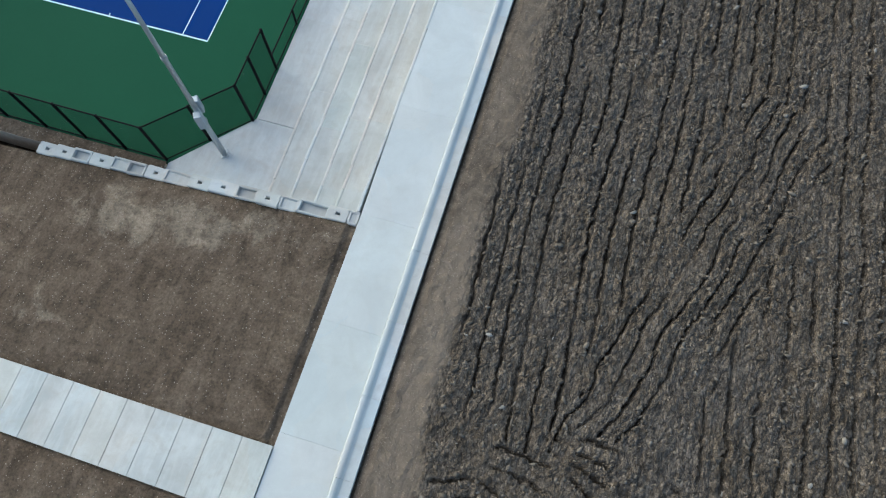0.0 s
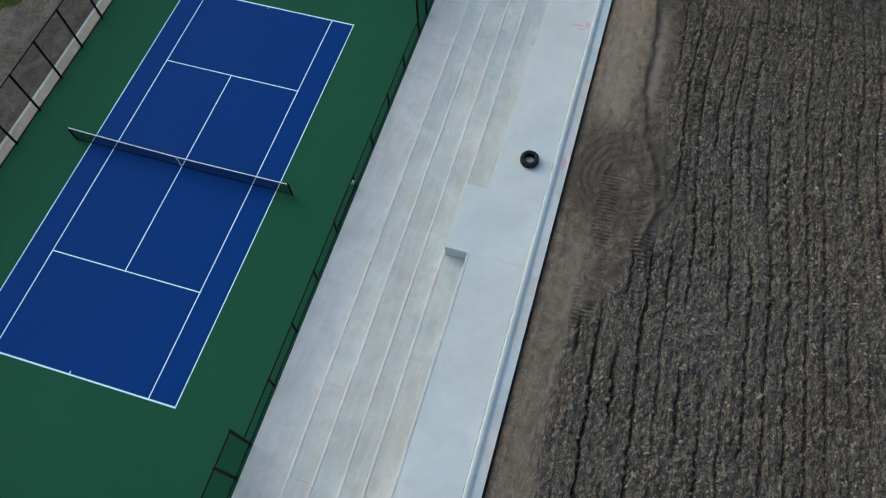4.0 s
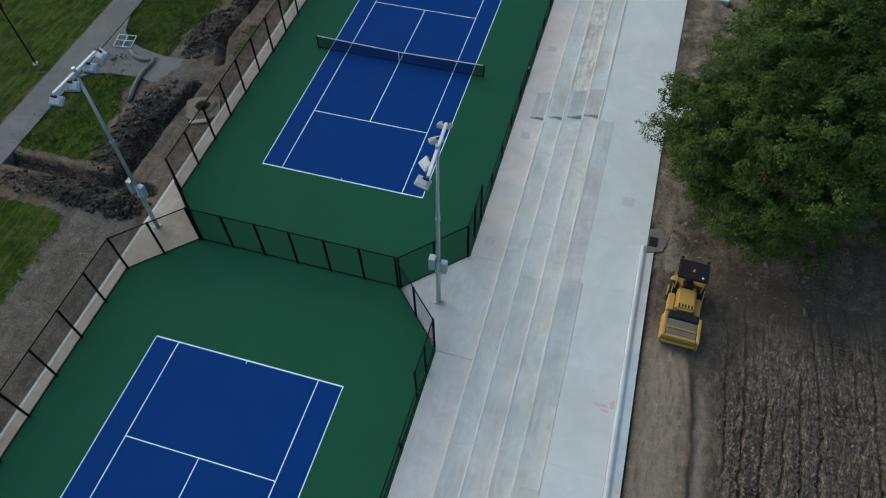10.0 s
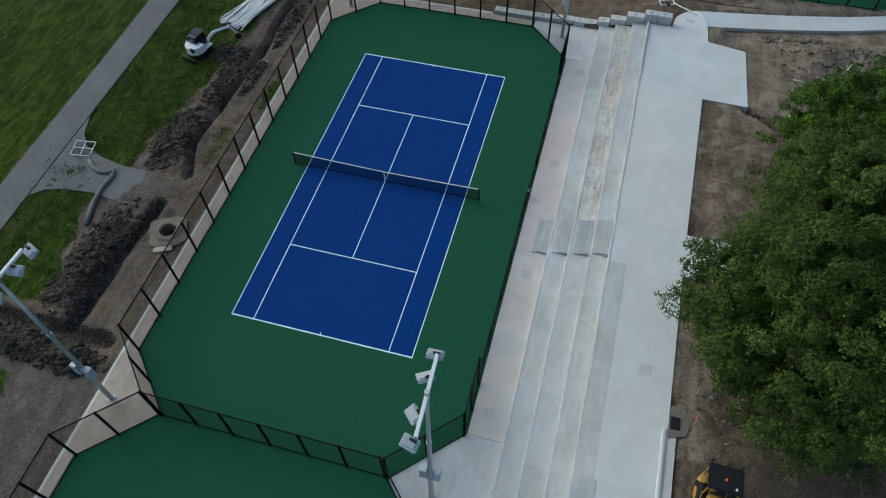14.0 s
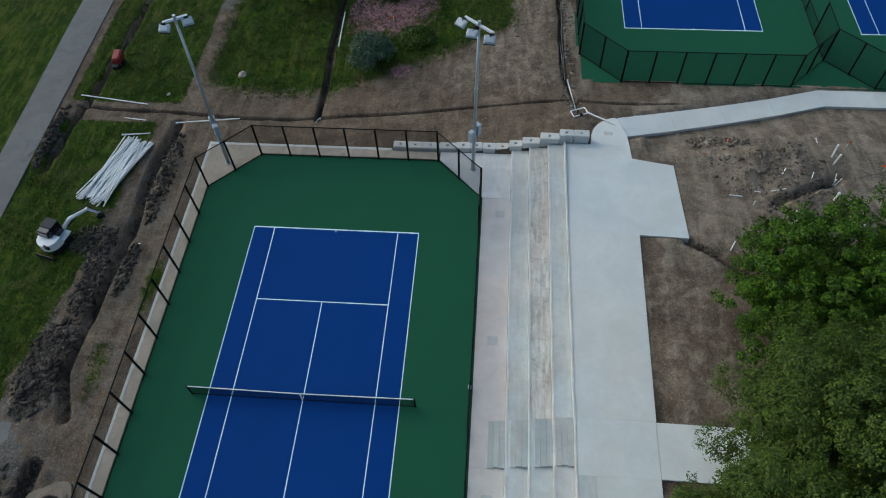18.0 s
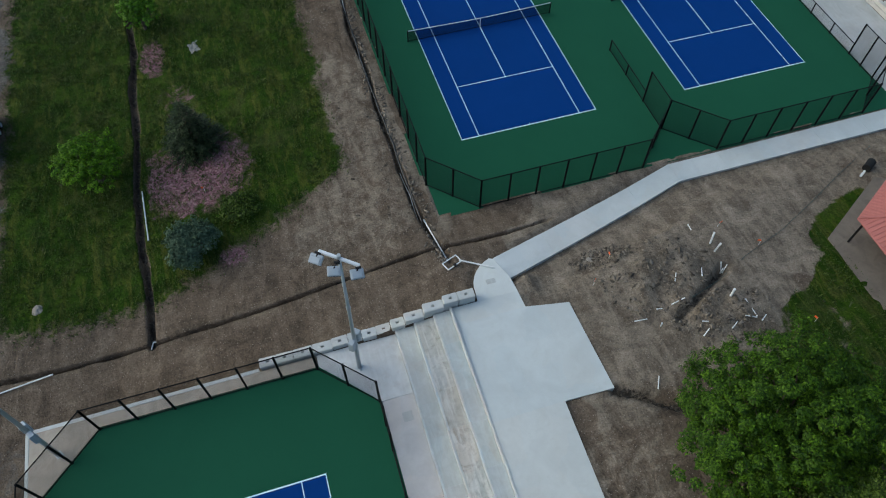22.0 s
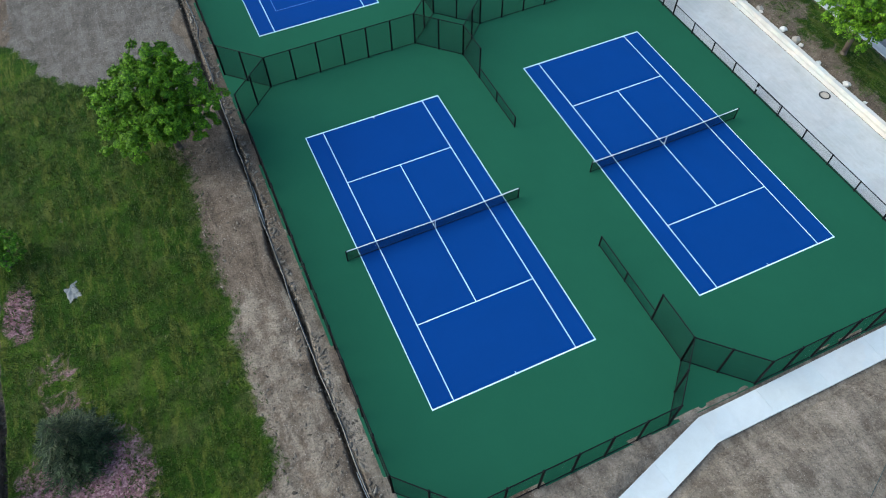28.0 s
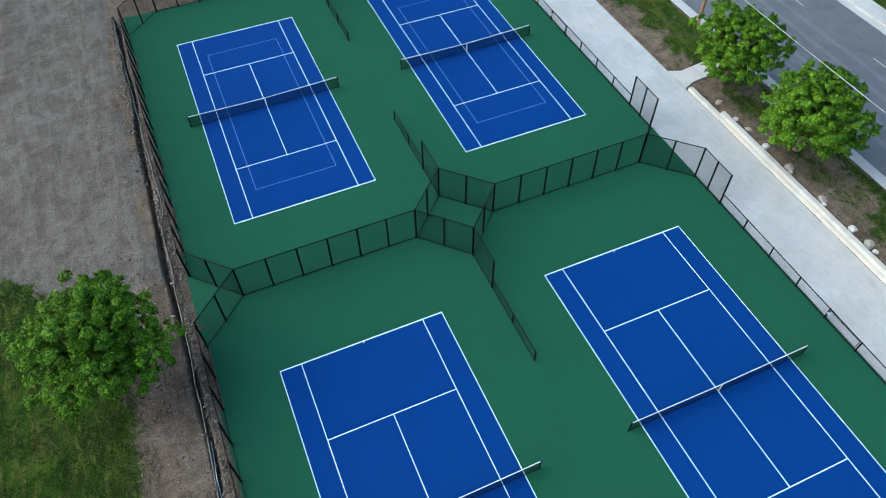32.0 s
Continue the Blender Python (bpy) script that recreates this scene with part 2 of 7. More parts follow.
def foliage(name, dark, light):
    m = Tree(name, 0.6, 0, 0.2)
    isl = m.node("ShaderNodeNewGeometry").outputs["Random Per Island"]
    col = m.mix(m.math("POWER", isl, 1.3), dark, light)
    col = m.mix(m.ramp(m.noise(0.9, 4), [(0.4, (0.35, 0.35, 0.35)), (0.58, (0, 0, 0))]), col, dark)
    m.color(col)
    tr = m.node("ShaderNodeBsdfTranslucent")
    m.link(m.mix(0.5, col, light), tr.inputs["Color"])
    mx = m.node("ShaderNodeMixShader", Fac=0.08)
    m.link(m.b.outputs[0], mx.inputs[1])
    m.link(tr.outputs[0], mx.inputs[2])
    m.link(mx.outputs[0], m.t.nodes["Material Output"].inputs["Surface"])
    return m.m


foliage("leaf_cottonwood", (0.020, 0.042, 0.005), (0.104, 0.160, 0.019))
foliage("leaf_street", (0.020, 0.070, 0.002), (0.215, 0.400, 0.009))
foliage("leaf_bright", (0.032, 0.100, 0.005), (0.200, 0.370, 0.018))
foliage("leaf_maple", (0.011, 0.037, 0.002), (0.112, 0.215, 0.007))
foliage("leaf_spruce", (0.006, 0.016, 0.006), (0.070, 0.096, 0.038))
foliage("leaf_silver", (0.040, 0.075, 0.045), (0.140, 0.200, 0.125))
foliage("grass_blade", (0.020, 0.046, 0.005), (0.095, 0.118, 0.020))


BLACK, WHITE = (0, 0, 0), (1, 1, 1)


def ground_material():
    """Bare earth, lawn, gravel, dark spoil and pink chippings, blended by masks of the terrain."""
    m = Tree("ground_mix", 0.95, 0, 0.1)

    def fade(v, lo, hi, k=1.0):
        return m.math("MULTIPLY", m.ramp(v, [(lo, BLACK), (hi, WHITE)]), k)

    def times(c, v):
        return m.mix(1.0, c, v, "MULTIPLY")

    n1, n2, n3 = m.noise(0.2, 7, 0.62, 0.6), m.noise(0.6, 10, 0.66, 0.8), m.noise(4.5, 8, 0.72, 0.3)
    crisp = m.noise(9, 6, 0.72)
    dist, crumb = m.cells(7.5)
    pebble, which = m.cells(15)
    drag = m.noise(0.8, 2, 0.5, 1.2, (0.5, 1.3, 1))
    wheel = m.noise(0.8, 1.5, 0.5, 0.8, (1.8, 0.35, 1))
    grain = m.ramp(crisp, [(0.30, (0.68, 0.68, 0.68)), (0.5, (1.0, 1.0, 1.0)), (0.70, (1.26, 1.25, 1.23))])
    mottle = m.ramp(n3, [(0.30, (0.74, 0.73, 0.72)), (0.46, (0.98, 0.98, 0.98)), (0.68, (1.14, 1.13, 1.12))])
    stone = m.math("MULTIPLY", m.ramp(which, [(0.93, BLACK), (0.95, WHITE)]), m.ramp(pebble, [(0.30, WHITE), (0.45, BLACK)]))

    def soil(lo, mid, hi, track, light, k=0.5):
        c = m.ramp(n2, [(0.36, lo), (0.5, mid), (0.64, hi)])
        c = m.mix(fade(n1, 0.47, 0.6, 0.4), c, m.mix(n3, lo, mid))
        c = m.mix(fade(drag, 0.50, 0.62, k), c, track)
        c = m.mix(fade(wheel, 0.52, 0.62, k), c, light)
        c = m.mix(m.math("MULTIPLY", m.ramp(wheel, [(0.36, WHITE), (0.45, BLACK)]), k * 0.8), c, track)
        c = times(times(c, grain), mottle)
        return m.mix(m.math("MULTIPLY", stone, 0.7), c, (0.36, 0.32, 0.27))

    earth = soil((0.076, 0.057, 0.041), (0.128, 0.098, 0.072), (0.186, 0.145, 0.106), (0.066, 0.051, 0.038), (0.196, 0.155, 0.116), 0.3)
    silt = soil((0.088, 0.077, 0.065), (0.122, 0.107, 0.091), (0.160, 0.142, 0.122), (0.078, 0.067, 0.056), (0.170, 0.152, 0.131), 0.4)
    pale = soil((0.125, 0.100, 0.075), (0.200, 0.163, 0.124), (0.295, 0.245, 0.190), (0.100, 0.080, 0.059), (0.295, 0.245, 0.190), 0.4)
    # grass
    streak = m.noise(1.6, 8, 0.7, 0.7, (1.3, 0.25, 1))
    worn = m.noise(0.35, 9, 0.72, 0.9)
    lawn = m.ramp(n2, [(0.36, (0.012, 0.030, 0.002)), (0.5, (0.020, 0.046, 0.003)), (0.62, (0.036, 0.068, 0.005))])
    lawn = m.mix(fade(streak, 0.49, 0.61, 0.62), lawn, (0.092, 0.096, 0.018))
    lawn = m.mix(fade(worn, 0.51, 0.64, 0.42), lawn, m.mix(n3, (0.050, 0.052, 0.016), (0.092, 0.090, 0.036)))
    lawn = m.mix(fade(m.noise(0.9, 7, 0.66, 0.8), 0.66, 0.72, 0.6), lawn, (0.17, 0.15, 0.11))
    lawn = times(times(lawn, mottle), m.ramp(crisp, [(0.32, (0.66, 0.68, 0.66)), (0.5, (1, 1, 1)), (0.68, (1.35, 1.32, 1.3))]))
    gravel = m.ramp(n2, [(0.36, (0.085, 0.077, 0.067)), (0.5, (0.118, 0.108, 0.096)), (0.64, (0.155, 0.144, 0.129))])
    gravel = m.mix(fade(n1, 0.48, 0.6, 0.5), gravel, (0.088, 0.075, 0.061))
    gravel = times(times(gravel, grain), m.ramp(crumb, [(0.0, (0.72, 0.72, 0.72)), (1.0, (1.25, 1.25, 1.25))]))
    gravel = m.mix(m.math("MULTIPLY", stone, 0.8), gravel, (0.36, 0.34, 0.31))
    spoil = m.ramp(crumb, [(0.1, (0.026, 0.023, 0.020)), (0.7, (0.052, 0.046, 0.039)), (0.98, (0.105, 0.094, 0.082))])
    spoil = times(m.mix(fade(n2, 0.48, 0.6, 0.5), spoil, (0.034, 0.029, 0.024)), grain)
    mulch = m.ramp(crumb, [(0.1, (0.140, 0.070, 0.080)), (0.6, (0.200, 0.110, 0.122)), (0.97, (0.27, 0.17, 0.18))])
    mulch = times(m.mix(fade(worn, 0.5, 0.62, 0.4), mulch, (0.075, 0.062, 0.045)), grain)
    edge = m.math("MULTIPLY", m.math("SUBTRACT", m.noise(0.9, 9, 0.78, 0.6), 0.5), 1.9)

    def mask(name):
        a = m.attr(name)
        v = m.math("ADD", a, m.math("MULTIPLY", edge, m.math("MULTIPLY", a, 3.0, True)))
        return m.ramp(v, [(0.40, BLACK), (0.62, WHITE)])

    col = earth
    for name, layer in (("pale", pale), ("silt", silt), ("gravel", gravel), ("lawn", lawn), ("mulch", mulch), ("spoil", spoil)):
        col = m.mix(mask(name), col, layer)
    m.color(col)
    lump = m.math("SUBTRACT", m.math("MULTIPLY", n3, 1.3), m.math("MULTIPLY", dist, 0.8))
    h = m.math("ADD", m.math("MULTIPLY", m.math("ADD", drag, wheel), 0.35), m.math("MULTIPLY", lump, 0.3))
    return m.bump(m.math("ADD", h, m.math("MULTIPLY", crisp, 0.2)), 0.9, 0.16).m


ground_material()


def field_material():
    """Turned soil: crumbly, in brown and darker grey tracts; smoother driven strips with cleat marks."""
    m = Tree("field_soil", 0.95, 0, 0.08)

    def fade(v, lo, hi, k=1.0):
        return m.math("MULTIPLY", m.ramp(v, [(lo, BLACK), (hi, WHITE)]), k)

    n1, n2, n3 = m.noise(0.12, 5, 0.6, 0.8), m.noise(1.8, 6, 0.72, 0.5), m.noise(9, 6, 0.8)
    speck = m.noise(14, 3, 0.7)
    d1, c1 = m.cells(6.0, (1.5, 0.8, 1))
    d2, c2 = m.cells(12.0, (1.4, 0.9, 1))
    col = m.ramp(n2, [(0.34, (0.086, 0.071, 0.053)), (0.5, (0.138, 0.115, 0.087)), (0.66, (0.206, 0.173, 0.133))])
    col = m.mix(fade(n1, 0.45, 0.60, 0.45), col, m.mix(n2, (0.076, 0.071, 0.065), (0.172, 0.162, 0.148)))
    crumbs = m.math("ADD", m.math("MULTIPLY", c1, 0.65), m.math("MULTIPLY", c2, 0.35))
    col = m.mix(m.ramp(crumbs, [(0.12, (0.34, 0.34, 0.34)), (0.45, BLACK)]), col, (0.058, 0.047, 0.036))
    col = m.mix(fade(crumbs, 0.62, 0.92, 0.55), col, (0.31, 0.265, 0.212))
    # shade between the crumbs, painted into the colour as near-black brown
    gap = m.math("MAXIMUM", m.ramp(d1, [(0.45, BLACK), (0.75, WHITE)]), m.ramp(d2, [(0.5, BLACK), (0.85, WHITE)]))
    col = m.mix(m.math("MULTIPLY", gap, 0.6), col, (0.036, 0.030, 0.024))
    strip = m.ramp(n2, [(0.36, (0.072, 0.059, 0.045)), (0.5, (0.112, 0.093, 0.071)), (0.64, (0.175, 0.146, 0.113))])
    strip = m.mix(1.0, strip, (0.85, 0.85, 0.85), "MULTIPLY")
    strip = m.mix(m.math("MULTIPLY", m.ramp(n3, [(0.38, WHITE), (0.5, BLACK)]), 0.55), strip, (0.064, 0.051, 0.039))
    strip = m.mix(m.math("MULTIPLY", m.attr("tan_soil"), 0.8), strip, m.mix(n2, (0.150, 0.124, 0.094), (0.300, 0.250, 0.194)))
    strip = m.mix(fade(speck, 0.60, 0.67, 0.6), strip, (0.34, 0.29, 0.23))
    col = m.mix(m.ramp(m.math("ADD", m.attr("smooth_soil"), m.math("MULTIPLY", m.math("SUBTRACT", m.noise(0.9, 6, 0.7), 0.5), 1.1)), [(0.36, BLACK), (0.68, WHITE)]), col, strip)
    # tracts where the soil colour is mixed darker
    darkish = m.math("ADD", m.attr("dark_soil"), m.math("MULTIPLY", m.math("SUBTRACT", m.noise(1.3, 6, 0.7), 0.5), 1.2))
    col = m.mix(fade(darkish, 0.2, 0.95, 0.9), col, m.mix(n3, (0.034, 0.029, 0.023), (0.115, 0.096, 0.076)))
    rough = m.math("SUBTRACT", 1.0, m.math("MULTIPLY", m.attr("smooth_soil"), 0.85), True)
    wave = m.node("ShaderNodeTexWave", Scale=1.55, Distortion=1.2, Detail=2.0)
    wave.bands_direction = "Y"
    m.link(m.pos, wave.inputs["Vector"])
    cleat = m.math("MULTIPLY", m.math("MULTIPLY", m.attr("cleats"), wave.outputs["Fac"]), m.ramp(m.noise(0.8, 3), [(0.42, BLACK), (0.6, WHITE)]))
    col = m.mix(m.math("MULTIPLY", cleat, 0.6), col, (0.060, 0.050, 0.041))
    col = m.mix(1.0, col, (1.42, 1.37, 1.36), "MULTIPLY")
    m.color(col)
    h = m.math("ADD", m.math("MULTIPLY", n3, 0.6), m.math("SUBTRACT", m.math("MULTIPLY", speck, 0.4), m.math("ADD", m.math("MULTIPLY", m.math("ADD", m.math("MULTIPLY", d1, 0.7), m.math("MULTIPLY", d2, 0.5)), rough), cleat)))
    return m.bump(h, 1.0, 0.14).m


field_material()

# ---- builders ----


def link_mesh(name, bm, material, parent=None, label="", smooth=False):
    me = bpy.data.meshes.new(name)
    bm.to_mesh(me)
    bm.free()
    me.materials.append(MATS[material])
    if smooth:
        me.shade_smooth()
    ob = new(name, me)
    if parent:
        ob.parent = parent
    return tagged(ob, label)


def part(name, bm, material, parent, label="", smooth=False):
    return link_mesh(name, bm, material, parent, label, smooth)


def share(name, ob, parent, m=None):
    """Another object on the same mesh."""
    o = new(name, ob.data)
    o.parent = parent
    if m is not None:
        o.matrix_basis = m
    return o


def thing(name, label, category, m=None, group="", kind=""):
    e = new(name)
    e.empty_display_size = 0.3
    if m is not None:
        e.matrix_basis = m
    return tagged(e, label, category, group, kind)


def add_box(bm, x0, y0, z0, x1, y1, z1, bevel=0.0, m=None, seg=1):
    r = bmesh.ops.create_cube(bm, size=1)
    bmesh.ops.transform(bm, verts=r["verts"], matrix=Matrix.Translation(((x0 + x1) / 2, (y0 + y1) / 2, (z0 + z1) / 2)) @ Matrix.Diagonal((x1 - x0, y1 - y0, z1 - z0, 1)))
    vs = r["verts"]
    if bevel:
        edges = list({e for v in vs for e in v.link_edges})
        b = bmesh.ops.bevel(bm, geom=edges, offset=bevel, segments=seg, affect="EDGES")
        vs = list({v for f in b["faces"] for v in f.verts} | {v for v in vs if v.is_valid})
    if m is not None:
        bmesh.ops.transform(bm, verts=vs, matrix=m)
    return bm


def box(x0, y0, z0, x1, y1, z1, bevel=0.0, m=None, seg=1):
    return add_box(bmesh.new(), x0, y0, z0, x1, y1, z1, bevel, m, seg)


def add_tube(bm, a, b, r, r2=None, n=8):
    a, b = Vector(a), Vector(b)
    d = b - a
    c = bmesh.ops.create_cone(bm, cap_ends=True, segments=n, radius1=r, radius2=r if r2 is None else r2, depth=d.length)
    bmesh.ops.transform(bm, verts=c["verts"], matrix=Matrix.Translation((a + b) / 2) @ d.to_track_quat("Z", "Y").to_matrix().to_4x4())
    return bm


def tube(a, b, r, r2=None, n=8):
    return add_tube(bmesh.new(), a, b, r, r2, n)


def prism(points, z0, z1):
    """An upright prism over a plan outline; z1 may be a function of x and y."""
    bm = bmesh.new()
    top = z1 if callable(z1) else (lambda x, y: z1)
    low = [bm.verts.new((x, y, z0)) for x, y in points]
    up = [bm.verts.new((x, y, top(x, y))) for x, y in points]
    bm.faces.new(up)
    bm.faces.new(low[::-1])
    for i in range(len(points)):
        j = (i + 1) % len(points)
        bm.faces.new((low[i], low[j], up[j], up[i]))
    bmesh.ops.recalc_face_normals(bm, faces=bm.faces)
    return bm


def bent_tube(points, r, n=6):
    """One tube swept along a bent line."""
    bm = bmesh.new()
    pts = [Vector(p) for p in points]
    rings = []
    for i, p in enumerate(pts):
        d = (pts[min(i + 1, len(pts) - 1)] - pts[max(i - 1, 0)]).normalized()
        side = d.cross(Vector((0, 0, 1)))
        side = side.normalized() if side.length > 1e-4 else Vector((1, 0, 0))
        up = side.cross(d)
        rings.append([bm.verts.new(p + (side * math.cos(6.28319 * k / n) + up * math.sin(6.28319 * k / n)) * r) for k in range(n)])
    for a, b in zip(rings[:-1], rings[1:]):
        for k in range(n):
            bm.faces.new((a[k], a[(k + 1) % n], b[(k + 1) % n], b[k]))
    bm.faces.new(rings[0][::-1])
    bm.faces.new(rings[-1])
    bmesh.ops.recalc_face_normals(bm, faces=bm.faces)
    return bm


def raw_mesh(name, verts, faces, material, smooth=False):
    """A mesh from numpy arrays of places and of equal-sided faces."""
    me = bpy.data.meshes.new(name)
    k = faces.shape[1]
    me.vertices.add(len(verts))
    me.vertices.foreach_set("co", np.ascontiguousarray(verts, dtype=np.float32).ravel())
    me.loops.add(faces.size)
    me.loops.foreach_set("vertex_index", np.ascontiguousarray(faces, dtype=np.int32).ravel())
    me.polygons.add(len(faces))
    me.polygons.foreach_set("loop_start", np.arange(0, faces.size, k, dtype=np.int32))
    me.update(calc_edges=True)
    me.materials.append(MATS[material])
    if smooth:
        me.shade_smooth()
    return me

# ---- lie of the land ----


def walk_z(y):
    """Height of the upper walk along its length."""
    return np.interp(y, [-60, -29, -19.4, -1.7, 10, 19, 50, 56, 60, 63.5], [2.75, 2.55, 2.42, 2.3, 1.95, 1.48, 1.45, 1.3, 0.75, 0.0])


NOISE = {}


def value_noise(x, y, cell, seed):
    """Smooth random relief of about -1 to 1 with humps of that many metres."""
    if seed not in NOISE:
        NOISE[seed] = np.random.RandomState(seed).uniform(-1, 1, (256, 256))
    tab = NOISE[seed]
    u, v = x / cell, y / cell
    i, j = np.floor(u).astype(int), np.floor(v).astype(int)
    f, g = u - i, v - j
    f, g = f * f * (3 - 2 * f), g * g * (3 - 2 * g)
    a, b, c, d = tab[i % 256, j % 256], tab[(i + 1) % 256, j % 256], tab[i % 256, (j + 1) % 256], tab[(i + 1) % 256, (j + 1) % 256]
    return a * (1 - f) * (1 - g) + b * f * (1 - g) + c * (1 - f) * g + d * f * g


def land_z(x, y):
    """The graded level, with no small relief."""
    x, y = np.asarray(x, float), np.asarray(y, float)
    east = walk_z(y)
    far = np.clip((x - 30) / 14, 0, 1) * np.clip((y - 30) / 20, 0, 1)
    east = east * (1 - far) + np.minimum(east, 0.3) * far
    west = np.interp(y, [-60, -25, 15, 60, 110, 150], [-0.3, -0.8, -2.4, -2.4, -2.3, -1.2])
    x0 = np.interp(y, [-30, 57, 64], [-8, -6, -6])
    x1 = np.interp(y, [-30, 57, 64], [16.6, 16.6, 14])
    t = np.clip((x - x0) / (x1 - x0), 0, 1)
    z = west * (1 - t) + east * t
    road = np.clip((x - 60.2) / (0.6 + 5.1 * np.clip((y - 104.2) / 2.6, 0, 1)), 0, 1)
    cut = np.clip(1.6 - np.abs(y - 108) , 0, 1) * np.clip((x - 59.5) / 0.5, 0, 1) * np.clip((66.4 - x) / 0.4, 0, 1)
    return np.where(x > 59.4, z * (1 - road) + 0.62 * road - 0.1 * cut, z)


def near_line(x, y, a, b):
    """Distance to the stretch from a to b."""
    ax, ay, bx, by = *a, *b
    dx, dy = bx - ax, by - ay
    t = np.clip(((x - ax) * dx + (y - ay) * dy) / (dx * dx + dy * dy), 0, 1)
    return np.hypot(x - ax - t * dx, y - ay - t * dy)


TRENCHES = [((-24.5, 22.6), (-13.2, 22.5), 0.38), ((-15.8, 22.6), (-15.7, 28.1), 0.36), ((-15.7, 28.1), (-15.2, 33.0), 0.36),
            ((-14.5, 36.0), (-15.6, 38.6), 0.23), ((-15.6, 38.6), (-15.4, 47.3), 0.23), ((-15.4, 47.3), (-15.2, 51.3), 0.27), ((-15.2, 51.3), (-14.9, 60.6), 0.28),
            ((-23.6, 61.9), (1.2, 60.9), 0.11), ((1.2, 60.9), (24.0, 61.2), 0.10), ((-3.7, 61.0), (-3.5, 80.0), 0.22), ((-3.5, 80.0), (-3.2, 94.0), 0.22), ((-3.2, 94.0), (-2.7, 100.0), 0.22), ((-2.7, 100.0), (-3.4, 110.0), 0.22),
            ((16.3, 59.8), (15.6, 66.0), 0.15), ((15.6, 66.0), (15.4, 84.0), 0.15), ((15.4, 84.0), (15.9, 138.0), 0.15), ((-23.8, 55.0), (-23.0, 62.0), 0.25), ((-23.0, 62.0), (-21.5, 85.0), 0.25),
            ((28.5, 51.5), (33.0, 54.0), 0.22), ((22.9, 48.5), (28.0, 45.2), 0.3)]
# spoil heaps: middle, half sizes, height, share of dark subsoil
HEAPS = [((-17.3, 27.6), (1.5, 5.0), 0.55, 0.95), ((-18.3, 21.0), (5.6, 1.0), 0.42, 0.95), ((-14.2, 20.8), (1.2, 0.9), 0.5, 0.9), ((-14.1, 54.8), (0.6, 4.0), 0.3, 0.6),
         ((-17.1, 38.9), (1.4, 3.0), 0.45, 0.95), ((-16.5, 45.0), (0.8, 3.6), 0.35, 0.75), ((28.6, 54.6), (3.4, 2.6), 0.55, 0.36), ((31.2, 50.8), (3.0, 1.7), 0.5, 0.36),
         ((26.0, 57.2), (2.0, 0.8), 0.3, 0.2), ((-24.4, 58.4), (0.45, 3.2), 0.3, 0.9), ((-14.3, 46.6), (0.4, 2.0), 0.2, 0.4), ((-17.5, 48.8), (1.6, 1.2), 0.35, 0.75)]


def disc(x, y, c, r):
    return np.clip(1.25 - np.hypot((x - c[0]) / r[0], (y - c[1]) / r[1]) * 0.75, 0, 1)


def band(v, lo, hi, soft=0.6):
    return np.clip((v - lo) / soft + 0.5, 0, 1) * np.clip((hi - v) / soft + 0.5, 0, 1)


